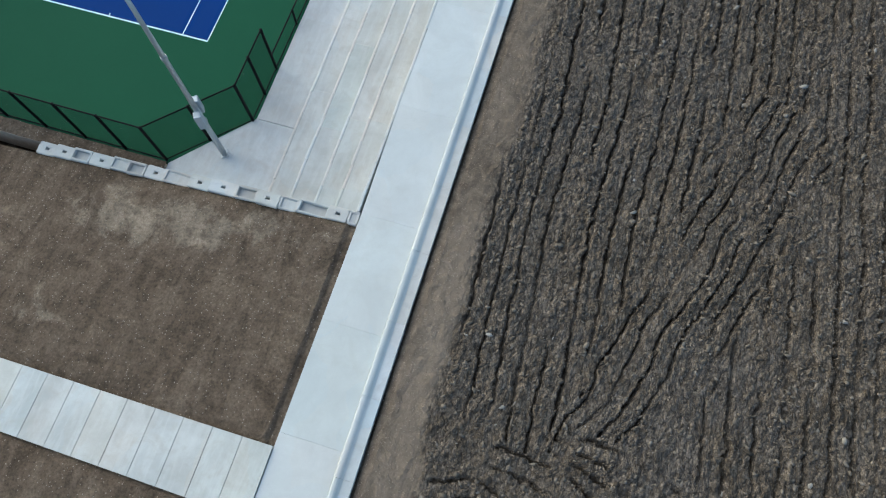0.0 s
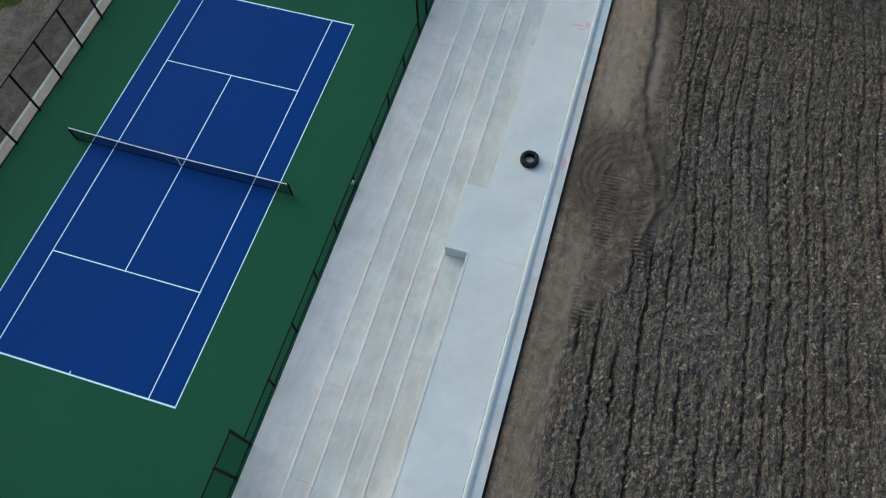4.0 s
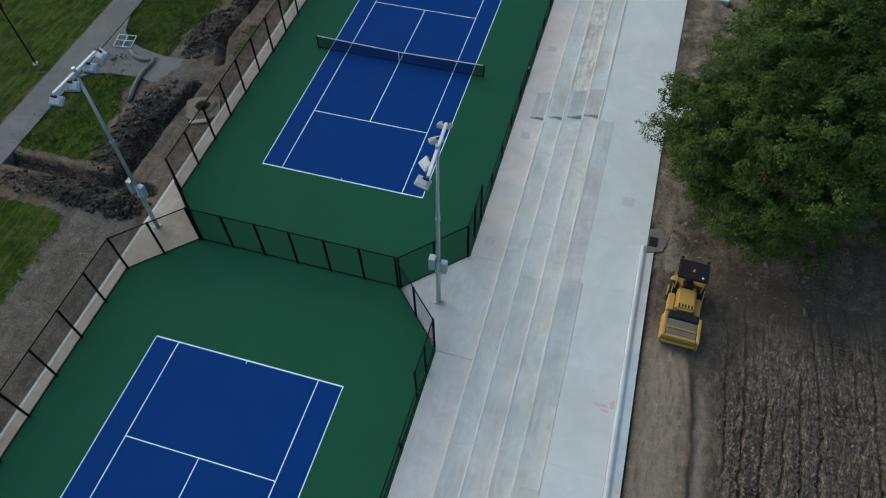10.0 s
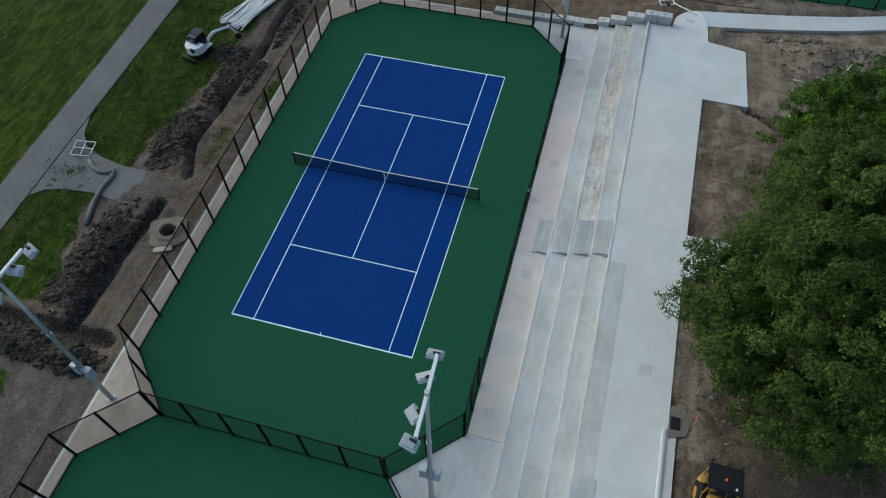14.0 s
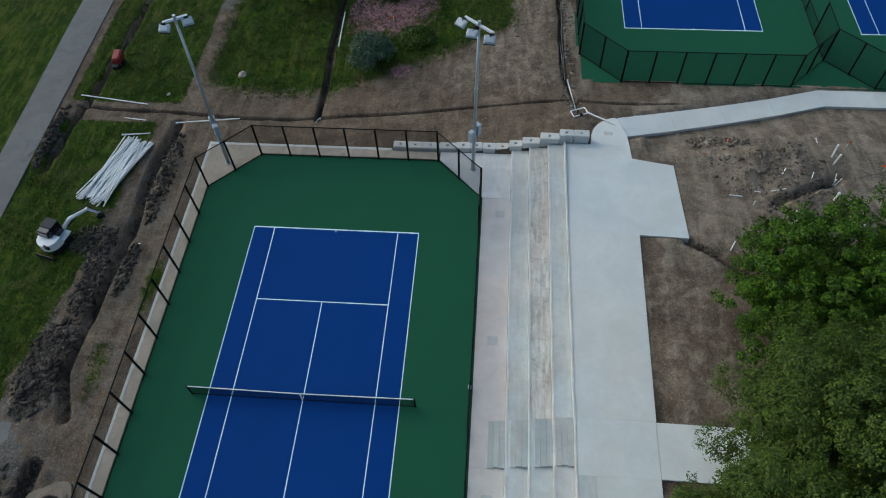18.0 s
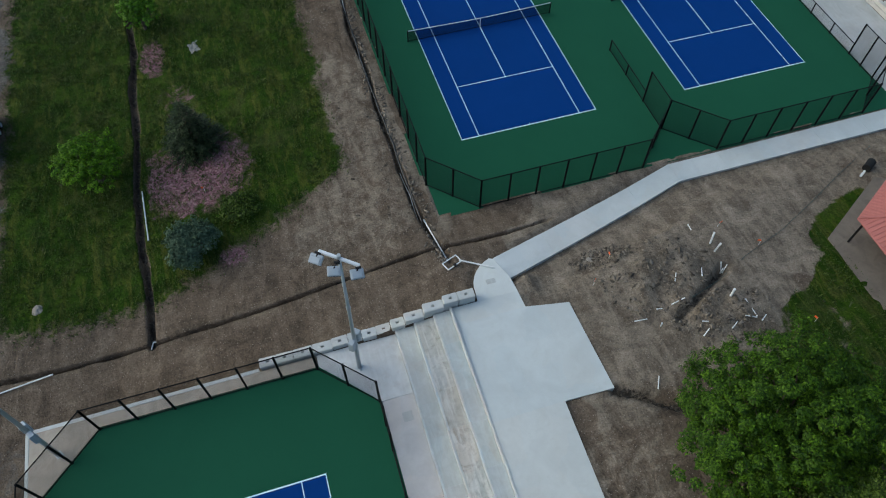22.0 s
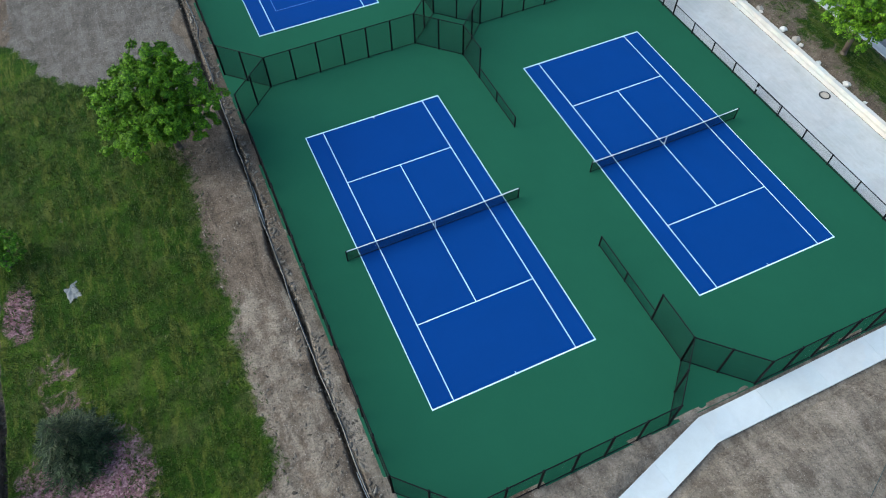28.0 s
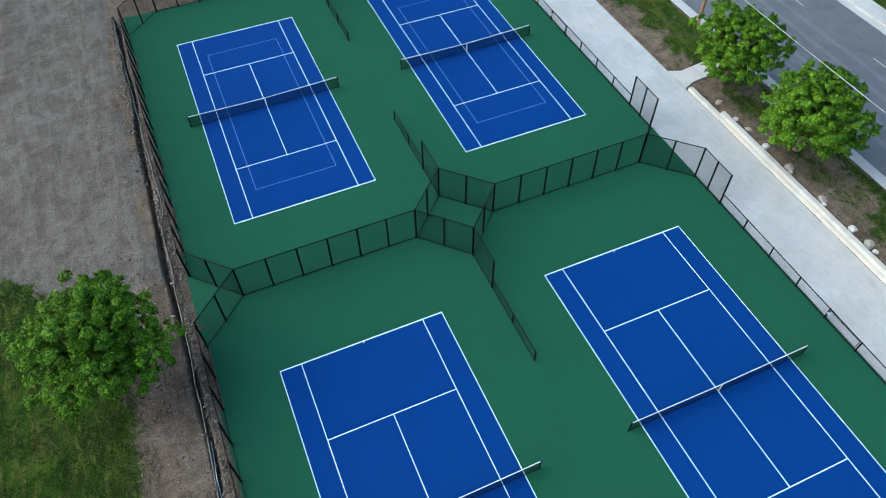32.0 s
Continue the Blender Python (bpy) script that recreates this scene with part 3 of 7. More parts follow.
def ground_fields(x, y):
    z = land_z(x, y)
    rough = 0.03 * value_noise(x, y, 2.1, 3) + 0.013 * value_noise(x, y, 0.7, 4)
    lawn = np.zeros_like(x)
    # park lawn in the west, lawn between the court sites, verge by the road, grass by the shelter
    lawn = np.maximum(lawn, band(x, -300, -27.4) * 1.0)
    ragged = 0.9 * value_noise(x, y, 4, 9) + 0.5 * value_noise(x, y, 1.2, 10)
    lawn = np.maximum(lawn, band(x, -25.2, np.interp(y, [23, 28, 31, 36, 40, 44, 48, 52, 60], [-17.6, -19.2, -19.8, -19.2, -18.6, -17.6, -18.4, -17.2, -16.4]) + ragged, 1.2) * band(y, 23.8, 60.4))
    lawn = np.maximum(lawn, 0.6 * disc(x, y, (-13.9, 39.4), (0.8, 2.4)))
    lawn = np.maximum(lawn, 0.7 * disc(x, y, (-12.2, 45.5), (0.7, 2.5)))
    lawn = np.maximum(lawn, band(x, -25.2, -17.6 + 1.6 * ragged, 2.2) * band(y, -10, 19.4))
    lawn = np.maximum(lawn, band(x, -24.5, -15.0) * band(y, 62.6, 400))
    lawn = np.maximum(lawn, band(x, -13.5, np.where(y < 70, 6 + 0.75 * (y - 64), 11.6) + 0.5 * value_noise(x, y, 2.5, 8), 2.4) * band(y, np.interp(x, [-14, -3, 1, 11], [64.5, 64, 65.5, 70]), np.interp(x, [-14, -0.5, 2, 5, 7, 12], [122, 118.5, 114.5, 110, 106, 102]) + 1.6 * value_noise(x, y, 2.2, 41) + 0.8 * value_noise(x, y, 0.8, 42), 3.5))
    lawn = np.maximum(lawn, band(x, 60.6, 65.8) * (0.72 + 0.4 * value_noise(x, y, 2.0, 7)) * np.clip((x - 60.0) / 3.0, 0.45, 1) * band(y, -100, 300))
    lawn = np.maximum(lawn, band(x, 83.6, 300))
    # grass that hugs the six-sided shelter floor and spreads south-west of it
    px, py = x - 47.6, y - 50.6
    hexd = np.maximum(np.abs(px), np.abs(px) * 0.5 + np.abs(py) * 0.866) - 6.3 + 0.45 * value_noise(x, y, 1.4, 33)
    reach = np.interp(y, [40, 47, 50.3, 51.8, 53.2, 55, 58], [9.5, 8.6, 6.6, 2.9, 1.4, 1.2, 0.8])
    lawn = np.maximum(lawn, band(hexd, -4, reach, 0.8) * band(x, 30, 46.4) * band(y, 38, 59) * np.where(hexd > 2.6, 0.8 + 0.3 * value_noise(x, y, 1.1, 35), 0.9))
    xs, ys = x, y
    x, y = x + 1.1 * value_noise(xs, ys, 3.4, 71) + 0.5 * value_noise(xs, ys, 1.1, 72), y + 1.1 * value_noise(xs, ys, 3.4, 73) + 0.5 * value_noise(xs, ys, 1.1, 74)
    gravel = 0.42 * band(x, -19.5, -10.5) * band(y, -20, 20.0) + 0.9 * band(x, -20.5, -15.6) * band(y, 32.4, 35.6) + 0.9 * band(x, -18.5, -13.8) * band(y, 74, 110) * 0.8
    silt = 0.9 * band(y, 104, 400, 3) * band(x, 0, 15) + 0.9 * band(x, -19.5, -9.5) * band(y, -20, 20.0) + 0.5 * band(x, -20, -9.5, 2) * band(y, 20, 58, 2)
    pale = 0.7 * disc(x, y, (9.0, -21.6), (6.5, 1.3)) + 0.5 * disc(x, y, (4.0, -26.5), (2.5, 1.5)) + 0.56 * band(x, 6.0, 15.6, 2.5) * band(y, 62, 84, 4) + 0.8 * band(x, 15.95, 17.2, 0.4) * band(y, 62, 84, 4) + 0.66 * band(y, 52, 66) * band(x, 24, 60) + 0.5 * band(x, 19.9, 24) * band(y, 36.5, 48) + 0.95 * band(x, 19.9, 38) * band(y, 47.5, 62, 2) + 0.75 * disc(x, y, (36.5, 56.5), (6, 4)) + 0.9 * disc(x, y, (20.9, 27.5), (1.2, 3.0)) + 0.55 * band(x, 19.7, 21.8) * band(y, -40, 25)
    x, y = xs, ys
    mulch = np.maximum(disc(x, y, (0.6, 74.6), (4.2, 3.6)), disc(x, y, (-1.5, 88.8), (1.0, 2.2)))
    mulch = np.maximum(mulch, 0.44 * disc(x, y, (0.4, 81.5), (2.4, 4.5)))
    mulch = np.maximum(mulch, 0.8 * disc(x, y, (2.6, 66.0), (1.2, 0.9))) * band(x, -3.1, 5.5)
    # a patch that darkens the grass south-west of the shelter, apart from the heaps
    spoil = 0.28 * disc(x, y, (34.6, 49.0), (3.6, 2.6))
    for c, r, h, dark in HEAPS:
        d = disc(x, y, c, r)
        z = z + h * d ** 1.5 * (0.8 + 0.45 * value_noise(x, y, 0.9, 5) + 0.2 * value_noise(x, y, 0.5, 6))
        spoil = np.maximum(spoil, d * dark)
    trench = np.zeros_like(x)
    for a, b, w in TRENCHES:
        wob = w * (1 + 0.35 * value_noise(x, y, 1.5, 12))
        d = near_line(x + 0.25 * value_noise(x, y, 5, 13), y + 0.25 * value_noise(y, x, 5, 14), a, b)
        deep = 1.6 if a[0] < -10 and a[1] < 60 else 1.4
        trench = np.maximum(trench, deep * np.clip(1.5 - d / wob, 0, 1))
        spoil = np.maximum(spoil, (0.72 if w > 0.35 else 0.6) * np.clip(1.5 - d / (w * (1.9 if w > 0.35 else 1.2)), 0, 1))
    z = z + rough - 0.45 * trench
    lawn = lawn * (1 - np.clip(trench * 2, 0, 1))
    mulch = mulch * np.clip(1 - trench, 0, 1)
    z = z + 0.06 * lawn * value_noise(x, y, 0.5, 15)
    # kept below what is built upon it
    cut = (x > -10.1) & (x < 19.05) & (y > -19.6) & (y < 56.2)
    z = np.where(cut, -3.2, z)
    cut = (x > 16.95) & (x < 60.0) & (y > 64.2) & (y < 137.6)
    z = np.where(cut, np.minimum(z, -0.4), z)
    z = np.where((x > 54.9) & (x < 59.9), -0.4, z)
    z = np.where((x > 66.3) & (x < 81.5), 0.3, z)
    z = np.where((x > 16.9) & (x < 19.6) & (y < -19), z - 0.6, z)
    z = np.where((x > 16.2) & (x <= 16.75) & (y < -19), z - 0.14, z)
    z = np.where(np.hypot(x + 13.45, y - 31.0) < 1.7, np.minimum(z, land_z(x, y) - 0.12), z)
    z = np.where(np.hypot(x + 13.45, y - 31.0) < 0.85, land_z(x, y) - 1.6, z)
    z = np.where((x > 16.75) & (x < 20.6) & (y < 56), z - np.where((x < 20.0) & (y < 26), 0.3, 0.07), z)
    near = np.minimum(near_line(x, y, (19.4, 58.2), (34.3, 62.5)), near_line(x, y, (34.3, 62.5), (54.6, 62.7)))
    z = np.where(near < 1.15, np.minimum(z, np.interp(x, [19, 25, 30], [0.95, 0.35, 0.03])) - 0.22, z)
    z = np.where((near >= 1.15) & (near < 3.4) & (x > 21), np.minimum(z, np.interp(x, [19, 25, 30], [0.95, 0.35, 0.03]) - 0.06 + 0.25 * (near - 1.15)), z)
    z = np.where((x > 19) & (x < 22.5) & (y > 48.6) & (y < 54.6), z - 0.4, np.where((x > 19) & (x < 23.2) & (y > 47) & (y < 60), z - 0.07, z))
    z = np.where((x > 17.2) & (x < 19.4) & (y > 56) & (y < 58.6), z - 0.4, np.where((x > 16.8) & (x < 20) & (y > 56) & (y < 60), z - 0.07, z))
    z = np.where((x > 19.5) & (x < 32) & (y > 33.6) & (y < 36.2), z - 0.4, np.where((x > 19.2) & (x < 33) & (y > 32.6) & (y < 37.2), z - 0.09, z))
    z = np.where((x > -4) & (x < 17) & (y > -31.85) & (y < -29.1), z - 0.45, np.where((x > -5) & (x < 17) & (y > -32.6) & (y < -28.4), z - 0.02, z))
    z = np.where((x > 20.1) & (x < 56.5) & (y < 22.6), z - 0.5, z)
    return z, dict(lawn=lawn, gravel=gravel, pale=pale, silt=silt, mulch=mulch, spoil=spoil)


def axis_steps(parts):
    """Grid lines from (from, to, step) stretches."""
    out = [np.arange(a, b, s) for a, b, s in parts]
    return np.concatenate(out + [[parts[-1][1]]])


def grid_mesh(name, xs, ys, fields, material):
    X, Y = np.meshgrid(xs, ys)
    z, masks = fields(X, Y)
    v = np.stack([X.ravel(), Y.ravel(), z.ravel()], 1)
    nx, ny = len(xs), len(ys)
    i = (np.arange(ny - 1)[:, None] * nx + np.arange(nx - 1)[None]).ravel()
    me = raw_mesh(name, v, np.stack([i, i + 1, i + nx + 1, i + nx], 1), material, True)
    for key, value in masks.items():
        at = me.attributes.new(key, "FLOAT", "POINT")
        at.data.foreach_set("value", np.clip(value, 0, 1).astype(np.float32).ravel())
    return new(name, me)


gx = axis_steps([(-900, -100, 80), (-100, -40, 4), (-40, -28, 0.6), (-28, -4.2, 0.25), (-4.2, -2.4, 0.1), (-2.4, 15, 0.25), (15, 16.4, 0.1), (16.4, 18, 0.25), (18, 50, 0.35), (50, 68, 0.5), (68, 120, 4), (120, 900, 78)])
gy = axis_steps([(-900, -100, 80), (-100, -46, 3), (-46, 10, 0.5), (10, 60.3, 0.25), (60.3, 62.4, 0.08), (62.4, 140, 0.25), (140, 170, 1.0), (170, 250, 8), (250, 1000, 75)])
ground = tagged(grid_mesh("ground", gx, gy, ground_fields, "ground_mix"), "bare graded earth with patches of lawn, gravel and spoil", "ground", kind="structure")


def field_fields(x, y):
    z = land_z(x, y)
    lean = x + 0.035 * y + 0.35 * value_noise(x, y, 9, 21) + 0.12 * value_noise(x, y / 3, 1.4, 22)
    # passes driven aslant over the rows, and the headland where they turn
    wob = 0.25 * value_noise(x, y, 1.6, 83)
    aslant = (x - 28.1) * 0.95 - (y + 26.1) * 0.312 + wob
    lean = np.where((np.abs(aslant) < 2.1 + 2 * wob) & (y > -27) & (y < -10 + 6 * wob), aslant * 1.25, lean)
    lean = np.where(y < -26.0 - 0.08 * (x - 27) + 4 * wob, 1.2 * (y + 0.1 * x) + 2 * wob, lean)
    ph = lean * 2 * np.pi / 0.86
    amp = 0.55 + 0.6 * value_noise(x, y / 2.5, 1.8, 37)
    furrow = 0.03 * np.cos(ph + 0.9) * amp + 0.015 * np.cos(2.3 * ph + 1.0)
    crack = np.clip((np.cos(ph + 2.2 + 0.5 * value_noise(x, y, 0.5, 38) + 0.45 * value_noise(x, y, 0.2, 40)) - 0.88) / 0.08, 0, 1) * np.clip(0.75 + 1.2 * value_noise(x, y / 3, 1.0, 27), 0, 1)
    furrow = furrow - 0.44 * crack * np.interp(y, [2, 16], [1.0, 0.4])
    u, v = x + 0.12 * value_noise(x, y, 0.3, 85), y + 0.12 * value_noise(x, y, 0.3, 86)
    chunk = np.random.RandomState(87).uniform(0, 1, (512, 512))[np.floor(u / 0.17).astype(int) % 512, np.floor(v / 0.26).astype(int) % 512]
    chunk = chunk ** 3 * np.clip(0.8 + value_noise(x, y / 2, 0.9, 88), 0.15, 1.5)
    clod = 0.085 * chunk + 0.045 * value_noise(x, y / 1.5, 0.34, 23) + 0.07 * np.abs(value_noise(x, y, 0.19, 24)) + 0.05 * value_noise(x, y, 0.12, 39)
    west = np.interp(y, [-45, -27, -12, -4, 0.5, 3, 8, 14, 20], [21.9, 21.9, 21.7, 22.0, 24.2, 24.8, 24.1, 23.6, 23.4]) + 0.45 * value_noise(x, y, 2.2, 25)
    smooth = np.clip((west - x) / 0.9 + 0.5, 0, 1)
    smooth = np.maximum(smooth, 0.86 * np.clip((y - 15.5 - 0.15 * (x - 25) + 1.6 * value_noise(x, y, 3, 26)) / 6, 0, 1))
    # tracks of a machine that turned across the rows
    for a, b in (((33.5, -10.0), (26.0, -28.5)), ((38.0, -9.0), (29.8, -28.0)), ((20.0, -27.0), (36.0, -29.0))):
        smooth = np.maximum(smooth, 0.3 * np.clip(1.3 - near_line(x, y, a, b) / 0.4, 0, 1))
    z = z + furrow * np.clip(1 - 1.12 * smooth, 0, 1) + clod * (1 - 0.85 * smooth) + 0.03 * value_noise(x, y, 0.33, 78) * smooth + 0.025 * value_noise(x, y / 2, 0.16, 79) - 0.07 + 0.09 * np.clip((x - 20) / 2, 0, 1) + 0.012 * value_noise(x, y, 0.3, 28) + 0.05 * value_noise(x, y, 3, 29)
    # rings where a machine turned on the spot, and the ridge that a blade left beside the walk
    ring = np.hypot(x - 22.7, (y - 4.4) * 0.95) + 0.12 * value_noise(x, y, 0.8, 95)
    turned = np.clip((3.1 - ring) / 0.5, 0, 1) * np.clip((ring - 0.5) / 0.5, 0, 1)
    z = z + turned * (0.022 * np.cos(ring * 2 * np.pi / 0.38 + 1.5 * value_noise(x, y, 0.7, 94)) + 0.05 * np.abs(value_noise(x, y, 0.2, 96)) * np.clip(value_noise(x, y, 0.8, 97) + 0.6, 0, 1.5))
    ridge = np.full_like(x, 9.0)
    for a, b in (((22.2, 18.0), (22.6, 14.2)), ((22.6, 14.2), (22.6, 10.1)), ((22.6, 10.1), (23.1, 7.1)), ((23.1, 7.1), (23.8, 5.0)), ((23.8, 5.0), (24.3, 2.9)), ((24.3, 2.9), (23.9, 0.8))):
        ridge = np.minimum(ridge, near_line(x + 0.15 * value_noise(x, y, 0.9, 98), y, a, b))
    z = z + np.exp(-(ridge / 0.16) ** 2) * (0.13 + 0.08 * value_noise(x, y, 0.35, 99))
    tan = np.maximum(band(x, 20.2, 22.2, 0.8) * band(y, 7.5, 19, 2), band(x, 22.8, 23.3, 0.4) * band(y, 9, 16, 2))
    tan = np.maximum(tan, 0.8 * band(x, 20.2, 22.2, 1.2) * band(y, -62, -17, 5) + 0.5 * band(x, 20.2, 21.8, 0.8) * band(y, -15, 1, 2))
    edge = np.minimum(np.minimum(x - 20.0, 57.8 - x), np.minimum(y + 60, 24 - y))
    z = z - 0.5 * np.clip(0.3 - edge, 0, 1)
    u, v = x + 1.2 * value_noise(x, y, 2.0, 75) + 0.6 * value_noise(x, y, 0.7, 76), y + 1.2 * value_noise(x, y, 2.0, 77)
    # darker soil: turned rings and ridge, then patches and a band in the north
    darkish = np.maximum(0.75 * turned, 0.7 * np.exp(-(ridge / 0.22) ** 2))
    darkish = np.maximum(darkish, 0.6 * disc(u, v, (20.9, 5.4), (1.6, 3.0)))
    darkish = np.maximum(darkish, 0.8 * band(v, 20.6, 26, 2.5) * band(u, 23, 57, 3))
    darkish = np.maximum(darkish, 0.6 * disc(u, v, (24.5, 18.5), (1.6, 3.0)))
    cleats = np.maximum(band(x, 25.0, 26.0, 0.2) * band(y, 4, 15, 1), band(x, 21.6, 22.5, 0.2) * band(y, -4, 4.5, 1))
    cleats = np.maximum(cleats, np.maximum(band(x, 23.6, 24.4, 0.2) * band(y, -2, 5, 1), band(x, 29.0, 29.9, 0.2) * band(y, 12, 21, 1)))
    cleats = np.maximum(cleats, band(x, 31.6, 32.5, 0.2) * band(y, 14, 21, 1))
    return z, dict(smooth_soil=smooth, dark_soil=darkish, cleats=cleats, tan_soil=tan)


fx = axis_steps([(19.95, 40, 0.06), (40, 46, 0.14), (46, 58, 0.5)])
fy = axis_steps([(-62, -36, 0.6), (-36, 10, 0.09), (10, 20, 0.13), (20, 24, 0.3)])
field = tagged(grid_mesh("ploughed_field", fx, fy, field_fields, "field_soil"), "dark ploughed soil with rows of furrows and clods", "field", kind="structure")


def scatter(name, n, spot, size, material, label, category, seed, flat=0.65):
    """Many lumps in one mesh: spot(rng) gives a place, size(rng) a half size."""
    rng = np.random.RandomState(seed)
    base = bmesh.new()
    bmesh.ops.create_icosphere(base, subdivisions=1, radius=1)
    bv = np.array([v.co for v in base.verts])
    bf = np.array([[v.index for v in f.verts] for f in base.faces])
    base.free()
    P = spot(rng, n)
    S = size(rng.rand(n))
    n = len(P)
    S = S[:n]
    A = rng.uniform(0, 6.28, n)
    jit = rng.uniform(0.45, 1.45, (n, len(bv), 1))
    V = bv[None] * jit * S[:, None, None] * np.stack([rng.uniform(0.7, 1.9, n), rng.uniform(0.5, 1.0, n), np.full(n, flat)], 1)[:, None]
    c, s = np.cos(A)[:, None], np.sin(A)[:, None]
    V = np.stack([V[..., 0] * c - V[..., 1] * s, V[..., 0] * s + V[..., 1] * c, V[..., 2]], -1) + P[:, None]
    F = (bf[None] + (np.arange(n) * len(bv))[:, None, None]).reshape(-1, 3)
    return tagged(new(name, raw_mesh(name, V.reshape(-1, 3), F, material)), label, category, kind="stuff")


def field_spot(rng, n):
    x, y = rng.uniform(22, 46, n * 4), rng.uniform(-34, 17, n * 4)
    z, m = field_fields(x, y)
    keep = np.flatnonzero(m["smooth_soil"] < rng.uniform(0.1, 0.6, n * 4))[:n]
    return np.stack([x, y, z + 0.01], 1)[keep]


scatter("clods", 36000, field_spot, lambda u: 0.026 + 0.085 * u ** 4, "clod", "loose earth clods on the ploughed soil", "clods", 31, 0.55)
scatter("field_stones", 420, field_spot, lambda u: 0.035 + 0.10 * u ** 4, "field_stone", "pale stones lying on the ploughed soil", "stones", 32)


def heap_spot(rng, n, east=False):
    some = [h for h in HEAPS if (h[0][0] > 0) == east]
    pick = rng.randint(len(some), size=n)
    c, r = np.array([h[0] for h in some])[pick], np.array([h[1] for h in some])[pick]
    a, d = rng.uniform(0, 6.283, n), 1.15 * np.sqrt(rng.rand(n))
    x, y = c[:, 0] + r[:, 0] * d * np.cos(a), c[:, 1] + r[:, 1] * d * np.sin(a)
    return np.stack([x, y, ground_fields(x, y)[0] + 0.01], 1)


scatter("spoil_lumps", 5200, heap_spot, lambda u: 0.03 + 0.22 * u ** 6, "dark_lump", "dark lumps of dug earth on the spoil heaps", "earth lumps", 33)


scatter("mound_lumps", 1500, lambda rng, n: heap_spot(rng, n, True), lambda u: 0.03 + 0.13 * u ** 4, "clod", "brown lumps of dug earth on the low mound", "earth lumps", 35)


def trench_spot(rng, n):
    y = rng.uniform(60, 137, n)
    x = 15.75 + 0.28 * rng.normal(size=n) + 0.2 * np.sin(y / 7)
    return np.stack([x, y, ground_fields(x, y)[0] + 0.02], 1)


scatter("trench_spoil", 3600, trench_spot, lambda u: 0.03 + 0.12 * u ** 4, "rubble_stone", "brown clods thrown up beside the narrow trench", "earth lumps", 36)


def litter_spot(rng, n):
    a, d = rng.uniform(0, 6.283, n), np.sqrt(rng.rand(n))
    x, y = 25.0 + 6.5 * d * np.cos(a), 25.5 + 4.5 * d * np.sin(a)
    keep = x > 20.3
    x, y = x[keep], y[keep]
    return np.stack([x, y, np.where(y < 23.9, field_fields(x, y)[0], ground_fields(x, y)[0]) + 0.01], 1)


def strip_spot(rng, n):
    x, y = rng.uniform(11.4, 16.9, n), rng.uniform(63, 130, n)
    keep = value_noise(x, y, 1.6, 91) + 0.6 * value_noise(x, y, 0.5, 92) > -0.15
    x, y = x[keep], y[keep]
    return np.stack([x, y, ground_fields(x, y)[0]], 1)


scatter("strip_clods", 5200, strip_spot, lambda u: 0.02 + 0.09 * u ** 4, "clod", "small brown clods and stones on the earth strip by the fence", "earth lumps", 37)
scatter("rubble", 420, litter_spot, lambda u: 0.04 + 0.17 * u ** 5, "rubble_stone", "broken stones and rubble under the cottonwood", "rubble", 34)

# ---- tennis courts ----
HW, HL, SW, SV = 5.485, 11.885, 4.115, 6.40


def flat(x0, y0, x1, y1, z0, z1):
    return box(min(x0, x1), min(y0, y1), z0, max(x0, x1), max(y0, y1), z1)


def tennis_court(name, cx, cy, outline, small_lines):
    """A painted court: green surround, blue playing area and each white line."""
    c = thing(name, "blue hard court with white lines on a green acrylic surround", "tennis court", kind="structure")
    part("surround", prism(outline, -0.5, 0.0), "court_green", c, "dark green acrylic surface")
    part("playing_area", flat(cx - HW, cy - HL, cx + HW, cy + HL, -0.3, 0.004), "court_blue", c, "deep blue acrylic surface")
    t, w = 0.042, 0.026
    lines = [(-HW - w, -HL - t, HW + w, -HL + t), (-HW - w, HL - t, HW + w, HL + t)]
    lines += [(s * HW - w, -HL + t, s * HW + w, HL - t) for s in (-1, 1)]
    lines += [(s * SW - w, -HL + t, s * SW + w, HL - t) for s in (-1, 1)]
    lines += [(-SW + w, s * SV - 0.03, SW - w, s * SV + 0.03) for s in (-1, 1)]
    lines += [(-w, -SV + 0.03, w, SV - 0.03)]
    lines += [(-w, HL - t - 0.14, w, HL - t), (-w, -HL + t, w, -HL + t + 0.14)]
    for x0, y0, x1, y1 in lines:
        part("line", flat(cx + x0, cy + y0, cx + x1, cy + y1, -0.1, 0.008), "line_white", c)
    if small_lines:
        t = 0.022
        thin = [(s * 3.2 - t, -9.14, s * 3.2 + t, 9.14) for s in (-1, 1)]
        thin += [(-3.2 - t, s * 9.14 - t, 3.2 + t, s * 9.14 + t) for s in (-1, 1)]
        for x0, y0, x1, y1 in thin:
            part("thin_line", flat(cx + x0, cy + y0, cx + x1, cy + y1, -0.1, 0.0065), "line_thin", c, "faint pale blue junior court line")
    return c


def octagon(x0, y0, x1, y1, k):
    return [(x0 + k, y0), (x1 - k, y0), (x1, y0 + k), (x1, y1 - k), (x1 - k, y1), (x0 + k, y1), (x0, y1 - k), (x0, y0 + k)]


